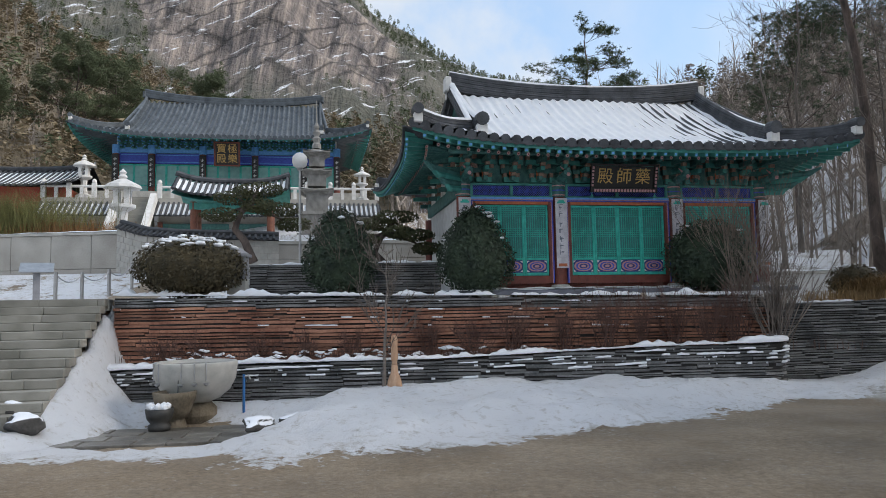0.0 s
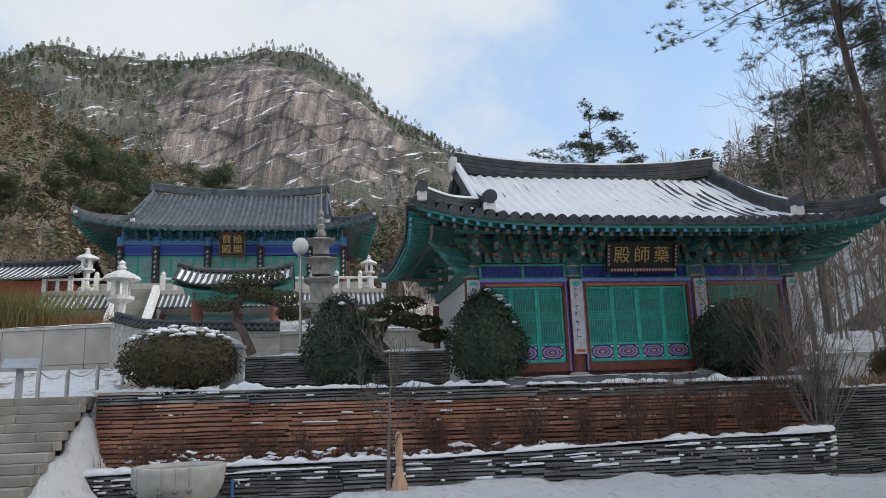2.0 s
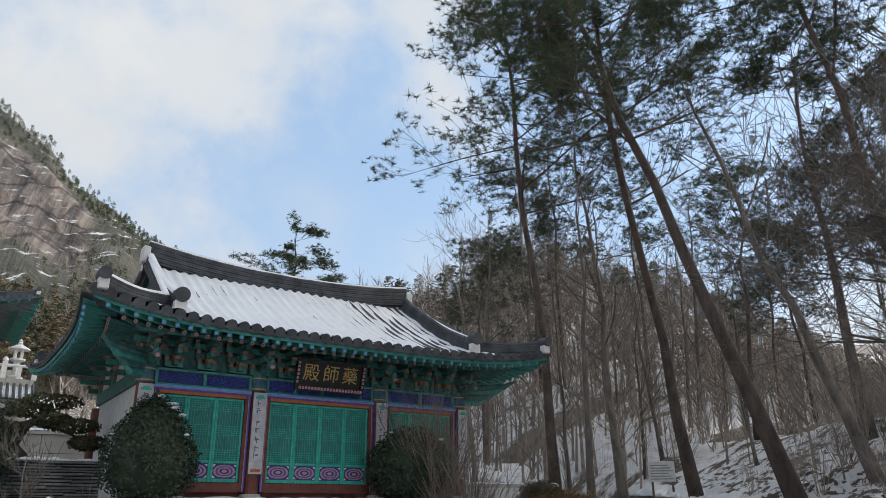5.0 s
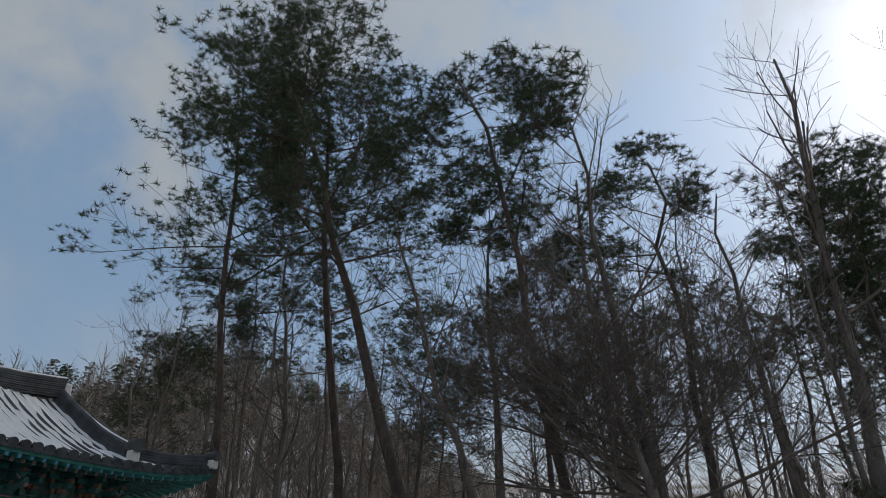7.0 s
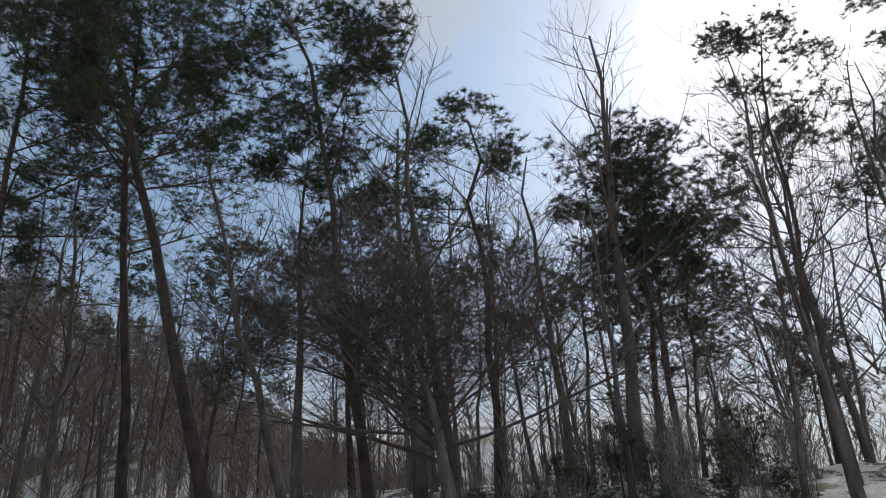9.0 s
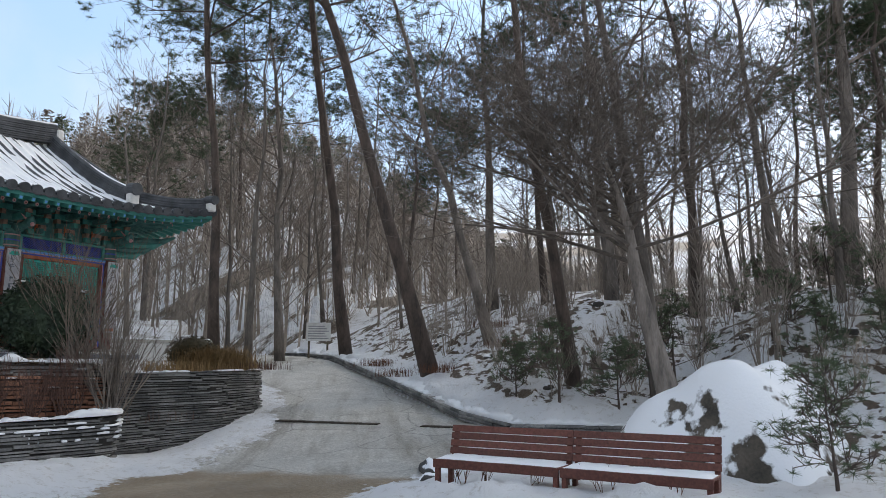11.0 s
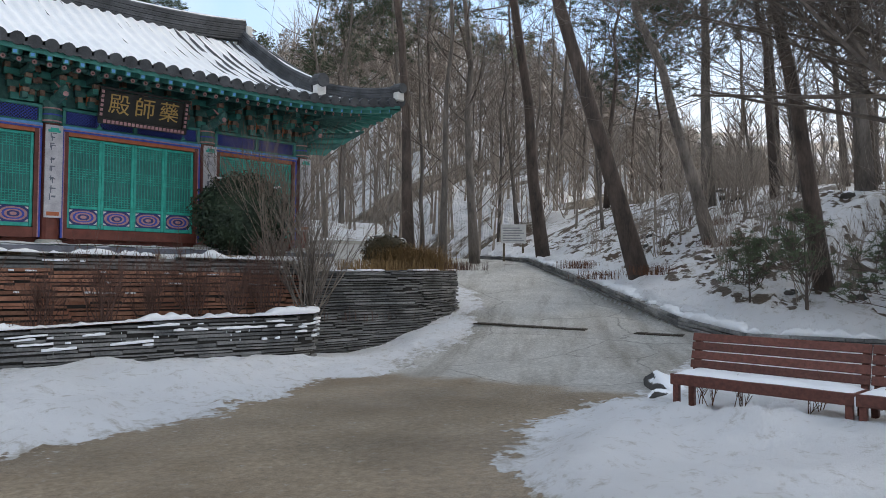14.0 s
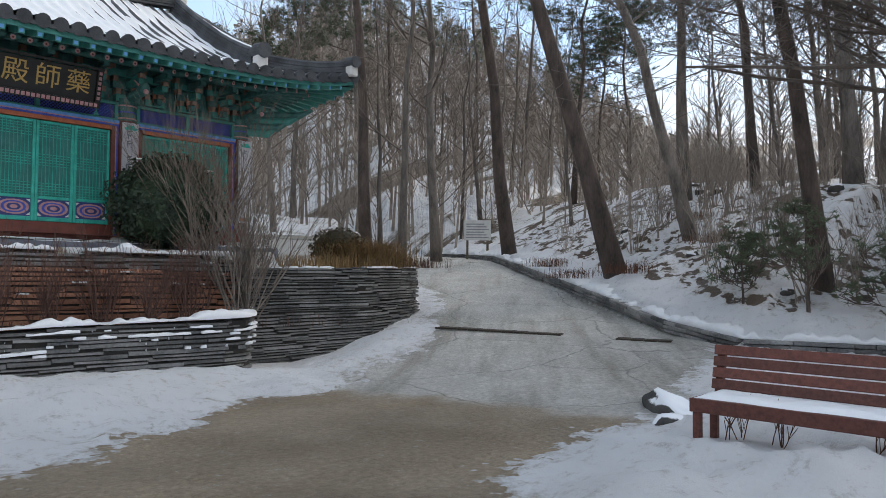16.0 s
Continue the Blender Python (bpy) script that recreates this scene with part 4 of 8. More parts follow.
def eave_timber(parent, front, side, ex, ey0, ey1, wall_x, wall_y0, wall_y1, beam_z, step, eave_y):
    """Two tiers of rafters under the eaves, with boards over them."""
    soffit = bmesh.new()
    n = 48
    prev = None
    for i in range(n + 1):
        x = -ex + 2 * ex * i / n
        a = front(x, 0) + Vector((0, 0.06, -0.05))
        wx = max(-wall_x, min(wall_x, x * wall_x / ex * 1.06))
        q = [soffit.verts.new(a), soffit.verts.new(a + Vector((0, 0, -0.10))), soffit.verts.new(a.lerp(Vector((wx, wall_y0, beam_z + 0.1)), 0.45) + Vector((0, 0, -0.02))), soffit.verts.new(Vector((wx, wall_y0, beam_z + 0.12)))]
        if prev:
            for t in range(3):
                soffit.faces.new((prev[t], q[t], q[t + 1], prev[t + 1]))
        prev = q
    for sgn in (-1, 1):
        prev = None
        for i in range(31):
            y = ey0 + (ey1 - ey0) * i / 30
            a = side(y, 0, sgn) + Vector((-0.06 * sgn, 0, -0.05))
            wy = max(wall_y0, min(wall_y1, y))
            q = [soffit.verts.new(a), soffit.verts.new(a + Vector((0, 0, -0.10))), soffit.verts.new(a.lerp(Vector((sgn * wall_x, wy, beam_z + 0.1)), 0.45) + Vector((0, 0, -0.02))), soffit.verts.new(Vector((sgn * wall_x, wy, beam_z + 0.12)))]
            if prev:
                for t in range(3):
                    soffit.faces.new((prev[t], q[t], q[t + 1], prev[t + 1]))
            prev = q
    bmesh.ops.recalc_face_normals(soffit, faces=soffit.faces)
    part("soffit", soffit, M_GREEN, parent, "green painted eave boards")

    def rafter(a, b, w, square, cap_mat):
        bm = bmesh.new()
        d = (b - a).normalized()
        if square:
            m = Matrix.Translation(a) @ d.to_track_quat("Y", "Z").to_matrix().to_4x4()
            ln = (b - a).length
            box(bm, -w / 2, w / 2, 0, ln, -w / 2, w / 2, m)
            box(bm, -w * 0.3, w * 0.3, -0.006, 0.0, -w * 0.3, w * 0.3, m, 1)
        else:
            tube(bm, [a, b], w / 2, 8)
            tube(bm, [a - d * 0.008, a + d * 0.002], w * 0.38, 8, mi=1)
            tube(bm, [a - d * 0.012, a + d * 0.002], w * 0.15, 6, mi=2)
        part("rafter" if square else "round_rafter", bm, [M_GREEN, cap_mat, M_GREEN2] if square else [M_GREEN2, cap_mat, M_RED], parent)

    m = int(ex / step)
    for i in range(-m, m + 1):
        x = i * step
        if abs(x) > ex - 0.15:
            continue
        tip = front(x, 0) + Vector((0, 0.10, -0.19))
        wx = max(-wall_x, min(wall_x, x * wall_x / ex * 1.06))
        root = Vector((wx, wall_y0, beam_z + 0.05))
        mid = tip.lerp(root, 0.42)
        rafter(tip, mid + Vector((0, 0, 0.03)), 0.10, True, M_SKYBLUE)
        rafter(tip.lerp(root, 0.34) + Vector((0, 0, -0.10)), root + Vector((0, 0, -0.06)), 0.12, False, M_PINK)
    m = int((ey1 - ey0) / step)
    for sgn in (-1, 1):
        for i in range(1, m):
            y = ey0 + i * step
            if y > ey1 - 0.3:
                continue
            tip = side(y, 0, sgn) + Vector((-0.10 * sgn, 0, -0.19))
            root = Vector((sgn * wall_x, max(wall_y0, min(wall_y1, y)), beam_z + 0.05))
            mid = tip.lerp(root, 0.42)
            rafter(tip, mid + Vector((0, 0, 0.03)), 0.10, True, M_SKYBLUE)
            rafter(tip.lerp(root, 0.34) + Vector((0, 0, -0.10)), root + Vector((0, 0, -0.06)), 0.12, False, M_PINK)


def glyphs(text, size, material, parent, m, label="", depth=0.006):
    """Characters in the built-in font as a mesh part."""
    cu = bpy.data.curves.new("letters", "FONT")
    cu.body, cu.size, cu.extrude = text, size, depth
    cu.align_x, cu.align_y = "CENTER", "CENTER"
    tmp = bpy.data.objects.new("letters", cu)
    scene.collection.objects.link(tmp)
    me = bpy.data.meshes.new_from_object(tmp.evaluated_get(bpy.context.evaluated_depsgraph_get()))
    bpy.data.objects.remove(tmp)
    bpy.data.curves.remove(cu)
    me.materials.clear()
    me.materials.append(material)
    ob = new("letters", me)
    ob.parent, ob.matrix_basis = parent, m
    if label:
        ob["label"] = label
    return ob


def door_leaf(parent, x0, x1, z0, z1, y, panel):
    """A lattice door leaf: frame, bars, paper behind, painted panel below."""
    bm = bmesh.new()
    f = 0.06
    for a, b, c, d in ((x0, x0 + f, z0, z1), (x1 - f, x1, z0, z1), (x0 + f, x1 - f, z1 - f, z1), (x0 + f, x1 - f, z0, z0 + 0.08), (x0 + f, x1 - f, z0 + panel, z0 + panel + f)):
        box(bm, a + 0.002, b - 0.002, y - 0.03, y + 0.03, c, d)
    bmesh.ops.bevel(bm, geom=bm.edges[:], offset=0.006, segments=1, affect="EDGES")
    leaf = part("door", bm, M_DOOR, parent, "green lattice door leaf, closed")
    bm = bmesh.new()
    lo, hi = z0 + panel + f, z1 - f
    nb = 9
    for i in range(1, nb):
        x = x0 + f + (x1 - x0 - 2 * f) * i / nb
        box(bm, x - 0.006, x + 0.006, y - 0.015, y + 0.005, lo, hi)
    span = hi - lo
    for c, cnt in ((0.90, 5), (0.50, 5), (0.10, 5)):
        for k in range(cnt):
            z = lo + span * c + (k - (cnt - 1) / 2) * 0.052
            box(bm, x0 + f, x1 - f, y - 0.018, y + 0.003, z - 0.006, z + 0.006)
    part("lattice", bm, M_DOOR, leaf)
    bm = bmesh.new()
    box(bm, x0 + f, x1 - f, y + 0.008, y + 0.016, lo, hi)
    part("paper", bm, M_PAPER, leaf, "faded paper behind the bars")
    bm = bmesh.new()
    box(bm, x0 + f, x1 - f, y - 0.005, y + 0.015, z0 + 0.08, z0 + panel, mi=0)
    part("panel", bm, M_BLUE2, leaf)
    cx, cz, w, h = (x0 + x1) / 2, z0 + 0.04 + panel / 2, (x1 - x0) / 2 - f - 0.02, panel / 2 - 0.07
    bm = bmesh.new()
    for k, (s, mi) in enumerate(((1.0, 0), (0.80, 1), (0.62, 0), (0.45, 2), (0.25, 0))):
        vs = [bm.verts.new((cx + w * s * math.copysign(abs(math.cos(a)) ** 0.8, math.cos(a)), y - 0.009 - 0.003 * k, cz + h * s * math.sin(a))) for a in [2 * math.pi * t / 16 for t in range(16)]]
        bm.faces.new(vs[::-1]).material_index = mi
    for sx in (-1, 1):
        for sz in (-1, 1):
            vs = [bm.verts.new((cx + sx * (w + 0.015), y - 0.009, cz + sz * (h + 0.01))), bm.verts.new((cx + sx * (w - 0.06), y - 0.009, cz + sz * (h + 0.01))), bm.verts.new((cx + sx * (w + 0.015), y - 0.009, cz + sz * (h - 0.05)))]
            bm.faces.new(vs).material_index = 3
    part("painted_flower", bm, [M_PINK, M_BLUE, M_BLUE2, M_WHITE], leaf, "painted lotus medallion")
    return leaf


def bracket_set(bm, x, y, z, w=0.5, h=0.62, out=0.5):
    """Stacked bracket arms over a beam."""
    tiers = 3
    for t in range(tiers):
        zz = z + h * t / tiers
        k = 0.45 + 0.55 * (t + 1) / tiers
        box(bm, x - w * k / 2, x + w * k / 2, y - 0.09, y + 0.05, zz, zz + h / tiers * 0.55, mi=t % 2)
        box(bm, x - 0.055, x + 0.055, y - 0.09 - out * (t + 1) / tiers, y, zz + 0.02, zz + h / tiers * 0.62, mi=(t + 1) % 2)
        for s in (-1, 1):
            box(bm, x + s * w * k * 0.42 - 0.05, x + s * w * k * 0.42 + 0.05, y - 0.11, y + 0.06, zz + h / tiers * 0.55, zz + h / tiers, mi=2)
        box(bm, x - 0.06, x + 0.06, y - 0.15 - out * (t + 1) / tiers, y - 0.03 - out * (t + 1) / tiers, zz + h / tiers * 0.55, zz + h / tiers * 0.9, mi=2)
    return bm


def medicine_hall():
    th = empty("temple_hall", HALL, "temple hall with green lattice doors and snowy tiled roof", "temple hall")
    fl, cb, ct, bz = 2.12, 2.19, 4.62, 5.78          # floor, sill, beam, eave purlin
    cols = (-4.37, -1.70, 1.70, 4.37)
    depth = 5.4
    bm = bmesh.new()
    box(bm, -4.9, 4.9, -0.85, depth + 1.0, 1.6, 2.03)
    bmesh.ops.bevel(bm, geom=bm.edges[:], offset=0.02, segments=1, affect="EDGES")
    part("platform", bm, M_PLINTH, th, "low blue-grey stone platform edged with snow")
    bm = bmesh.new()
    sheet(bm, lambda u, v: (-4.1 + 8.2 * u, -0.87 + (0.75 + 0.25 * nz(u * 14, 1.0)) * v, 2.02 + 0.07 * math.sin(math.pi * min(1.0, 0.12 + v * 0.9)) * (0.8 + 0.5 * nz(u * 30, v * 2))), 120, 6)
    part("platform_snow", bm, M_SNOW, th, "strip of white snow", smooth=True)
    # walls
    bm = bmesh.new()
    box(bm, -4.37, -4.25, 0.1, depth, 2.03, bz + 0.2)
    box(bm, 4.25, 4.37, 0.1, depth, 2.03, bz + 0.2)
    box(bm, -4.25, 4.25, depth - 0.1, depth, 2.03, bz + 0.2)
    part("wall", bm, M_WHITE, th, "white plastered side and back wall")
    bm = bmesh.new()
    box(bm, -4.3, 4.3, 0.08, 0.16, ct, bz + 0.2)
    part("bracket_wall", bm, M_GREEN2, th, "dark painted panel behind the brackets")
    bm = bmesh.new()
    box(bm, -4.25, 4.25, 0.15, 0.25, 2.03, ct)
    part("inner_wall", bm, M_RED, th)
    for y in (0.0, depth):
        for x in cols:
            bm = bmesh.new()
            lathe(bm, [(0.24, 2.03), (0.26, 2.08), (0.24, 2.15), (0.20, 2.16)], 16, (x, y, 0))
            part("column_base", bm, M_STONE, th, "round stone column base")
            bm = bmesh.new()
            tube(bm, [(x, y, 2.15), (x, y, 4.55)], [0.19, 0.175], 16)
            col = part("column", bm, M_RED, th, "red-brown painted round column")
            if y == 0:
                bm = bmesh.new()
                tube(bm, [(x, y, 4.55), (x, y, 4.78), (x, y, 5.0)], [0.20, 0.19, 0.21], 16)
                for q in range(3):
                    tube(bm, [(x, y, 4.58 + 0.13 * q), (x, y, 4.61 + 0.13 * q)], 0.205, 16, mi=1 + q % 2)
                part("column_head", bm, [M_GREEN2, M_PINK, M_BLUE], col, "patterned painted column head")
                bm = bmesh.new()
                box(bm, x - 0.165, x + 0.165, y - 0.245, y - 0.205, 2.60, 4.50)
                bmesh.ops.bevel(bm, geom=bm.edges[:], offset=0.008, segments=1, affect="EDGES")
                bd = part("verse_board", bm, M_BOARD, col, "weathered white verse board")
                bm = bmesh.new()
                rng = random.Random(int(x * 100))
                for k in range(7):
                    z = 4.2 - k * 0.21
                    for q in range(4):
                        a, b = x - 0.08 + 0.05 * rng.random(), z + 0.13 * rng.random()
                        if q % 2:
                            box(bm, a, a + 0.02, y - 0.2475, y - 0.2455, b - 0.07, b + 0.03)
                        else:
                            box(bm, a, a + 0.08, y - 0.2475, y - 0.2455, b, b + 0.02)
                tagged(part("faded_writing", bm, M_PLINTH, bd), kind="stuff")
                bm = bmesh.new()
                box(bm, x - 0.12, x + 0.12, y - 0.2475, y - 0.2455, 4.35, 4.40)
                box(bm, x - 0.08, x + 0.08, y - 0.2475, y - 0.2455, 4.40, 4.44)
                part("lotus_head", bm, M_DOOR, bd)
                bm = bmesh.new()
                box(bm, x - 0.12, x + 0.12, y - 0.2475, y - 0.2455, 2.64, 2.72)
                part("lotus_foot", bm, M_ORANGE, bd)
    for a, b, leaves in ((cols[0], cols[1], 3), (cols[1], cols[2], 4), (cols[2], cols[3], 3)):
        x0, x1 = a + 0.19, b - 0.19
        # frame strips round the opening: blue, pink, orange
        bm = bmesh.new()
        box(bm, x0, x0 + 0.035, -0.10, 0.06, 2.2, 4.42, mi=0)
        box(bm, x1 - 0.035, x1, -0.10, 0.06, 2.2, 4.42, mi=0)
        box(bm, x0 + 0.035, x0 + 0.055, -0.095, 0.06, 2.2, 4.42, mi=1)
        box(bm, x1 - 0.055, x1 - 0.035, -0.095, 0.06, 2.2, 4.42, mi=1)
        box(bm, x0 + 0.055, x0 + 0.13, -0.09, 0.06, 2.2, 4.42, mi=2)
        box(bm, x1 - 0.13, x1 - 0.055, -0.09, 0.06, 2.2, 4.42, mi=2)
        box(bm, x0 + 0.13, x1 - 0.13, -0.09, 0.06, 4.34, 4.42, mi=3)
        box(bm, x0, x1, -0.12, 0.06, 4.42, 4.455, mi=0)
        box(bm, x0, x1, -0.13, 0.06, 4.455, 4.475, mi=1)
        box(bm, x0, x1, -0.14, 0.06, 4.475, 4.53, mi=4)
        part("door_frame", bm, [M_BLUE, M_PINK, M_RED, M_ORANGE, M_SKYBLUE], th, "door frame in blue, pink and red")
        bm = bmesh.new()
        box(bm, x0 + 0.13, x1 - 0.13, -0.08, 0.06, 2.19, 2.40)
        part("door_sill", bm, M_RED, th, "red-brown door sill")
        w = (x1 - x0 - 0.26) / leaves
        for i in range(leaves):
            door_leaf(th, x0 + 0.13 + w * i, x0 + 0.13 + w * (i + 1), 2.41, 4.33, 0.0, 0.42)
        # transom with blue diamond lattice
        bm = bmesh.new()
        z0, z1 = 4.53, 4.92
        for p, q, r, s in ((x0, x1, z0, z0 + 0.05), (x0, x1, z1 - 0.06, z1), (x0, x0 + 0.07, z0 + 0.05, z1 - 0.06), (x1 - 0.07, x1, z0 + 0.05, z1 - 0.06), ((x0 + x1) / 2 - 0.04, (x0 + x1) / 2 + 0.04, z0 + 0.05, z1 - 0.06)):
            box(bm, p, q, -0.08, 0.02, r, s)
        bmesh.ops.bevel(bm, geom=bm.edges[:], offset=0.008, segments=1, affect="EDGES")
        tr = part("transom", bm, M_GREEN, th, "green transom frame")
        bm = bmesh.new()
        box(bm, x0 + 0.07, x1 - 0.07, 0.0, 0.02, z0 + 0.05, z1 - 0.06)
        part("backing", bm, M_BLACK, tr)
        bm = bmesh.new()
        hh = z1 - 0.06 - z0 - 0.05
        for p, q in ((x0 + 0.07, (x0 + x1) / 2 - 0.04), ((x0 + x1) / 2 + 0.04, x1 - 0.07)):
            k = p - hh
            while k < q:
                for sgn in (1, -1):
                    a0, b0 = max(k, p), min(k + hh, q)
                    if b0 - a0 > 0.02:
                        f0, f1 = (a0 - k) / hh, (b0 - k) / hh
                        if sgn < 0:
                            f0, f1 = 1 - f0, 1 - f1
                        tube(bm, [(a0, -0.012, z0 + 0.05 + hh * f0), (b0, -0.012, z0 + 0.05 + hh * f1)], 0.009, 4, cap=False)
                k += 0.065
        part("diamond_lattice", bm, M_BLUE, tr)
        # brackets over this bay
        nb = 3
        for i in range(nb):
            x = x0 + (x1 - x0) * (i + 0.5) / nb
            bm = bracket_set(bmesh.new(), x, 0.0, 4.95, 0.66, 0.72, 0.62)
            box(bm, x - 0.06, x + 0.06, -0.13, -0.09, 5.02, 5.26, mi=3)
            part("bracket", bm, [M_GREEN, M_GREEN2, M_OCHRE, M_ORANGE], th, "painted wooden bracket cluster")
    for x in cols:
        bm = bracket_set(bmesh.new(), x, 0.0, 4.95, 0.78, 0.76, 0.9)
        part("bracket", bm, [M_GREEN, M_GREEN2, M_OCHRE], th, "painted wooden bracket cluster")
        # carved head on the column
        bm = bmesh.new()
        tube(bm, [(x, -0.25, 5.02), (x, -0.62, 5.06), (x, -0.82, 5.10), (x, -0.90, 5.22)], [0.11, 0.10, 0.12, 0.03], 10)
        tube(bm, [(x, -0.78, 5.08), (x, -0.90, 5.03)], [0.07, 0.05], 8, mi=1)
        for s in (-1, 1):
            tube(bm, [(x + 0.05 * s, -0.7, 5.18), (x + 0.13 * s, -0.62, 5.3)], [0.03, 0.01], 5, mi=1)
        part("carved_head", bm, [M_GREEN2, M_PINK], th, "painted carved beast head")
    # corner brackets with curled wings, and side brackets
    for sgn in (-1, 1):
        for y in (0.0, 1.8, 3.6, depth):
            bm = bmesh.new()
            bracket_set(bm, 0, 0, 4.95, 0.66, 0.72, 0.75)
            bmesh.ops.transform(bm, matrix=pose(4.37 * sgn, y, 0, 0, 0, 90 * sgn), verts=bm.verts)
            part("bracket", bm, [M_GREEN, M_GREEN2, M_OCHRE], th)
        bm = bmesh.new()
        for t in range(4):
            tube(bm, [(4.37 * sgn, 0, 4.75 + 0.13 * t), (4.37 * sgn + sgn * (0.45 + 0.18 * t), -0.45 - 0.16 * t, 4.70 + 0.15 * t), (4.37 * sgn + sgn * (0.62 + 0.2 * t), -0.6 - 0.18 * t, 4.84 + 0.15 * t)], [0.09, 0.09, 0.03], 8, mi=t % 2)
        part("corner_bracket", bm, [M_GREEN, M_GREEN2], th, "curled green corner bracket")
    for sgn in (-1, 1):
        bm = bmesh.new()
        box(bm, sgn * 4.37 - 0.09, sgn * 4.37 + 0.09, 0, depth, 4.62, 4.95)
        part("side_beam", bm, M_GREEN2, th)
    bm = bmesh.new()
    tube(bm, [(-4.6, -0.05, bz + 0.08), (4.6, -0.05, bz + 0.08)], 0.13, 10)
    tube(bm, [(-4.9, -0.85, bz - 0.16), (4.9, -0.85, bz - 0.16)], 0.09, 10)
    part("purlin", bm, M_GREEN2, th)
    roof, front, side, ey = hall_roof(th, 6.0, -1.95, depth + 1.95, 4.1, 4.15, 5.60, 0.36, 8.50, 2.7, M_TILE, 0.285, True)
    eave_timber(th, front, side, 6.0, -1.95, depth + 1.95, 4.37, 0.0, depth, bz, 0.285, ey)
    return th


medicine_hall()


def name_board():
    """The hall's name board, hung tilted under the eave."""
    b = empty("name_board", HALL @ pose(0.0, -0.45, 4.72, 14, 0, 0), "black name board with gold characters in a patterned frame", "sign board")
    w, h = 0.86, 0.62
    bm = bmesh.new()
    box(bm, -w, w, -0.02, 0.03, 0.02, h)
    part("board", bm, M_BLACK, b)
    bm = bmesh.new()
    box(bm, -w - 0.10, w + 0.10, -0.10, -0.02, -0.08, 0.03)
    box(bm, -w - 0.10, -w, -0.08, -0.02, 0.03, h + 0.02)
    box(bm, w, w + 0.10, -0.08, -0.02, 0.03, h + 0.02)
    box(bm, -w - 0.12, w + 0.12, -0.08, -0.02, h + 0.02, h + 0.07)
    fr = part("frame", bm, M_BLACK, b)
    bm = bmesh.new()
    k = -w
    while k < w - 0.02:
        box(bm, k, k + 0.06, -0.104, -0.1, -0.06, 0.01)
        k += 0.085
    for i in range(6):
        for x in (-w - 0.05, w + 0.05):
            z = 0.08 + i * 0.095
            box(bm, x - 0.028, x + 0.028, -0.084, -0.08, z, z + 0.06)
    part("frame_pattern", bm, M_PINK, fr, "pale repeating pattern")
    for x in (-w - 0.05, w + 0.05):
        bm = bmesh.new()
        tube(bm, [(x, -0.06, -0.05), (x, -0.08, -0.16), (x - 0.05, -0.09, -0.20), (x + 0.05, -0.09, -0.19)], [0.035, 0.03, 0.04, 0.015], 8)
        part("frame_foot", bm, M_GREEN, fr, "curled green foot")
    for i, ch in enumerate("殿師藥"):
        glyphs(ch, 0.46, M_GOLD, b, pose((i - 1) * 0.54, -0.03, 0.33, 90, 0, 0), "gold character")
    return b


name_board()


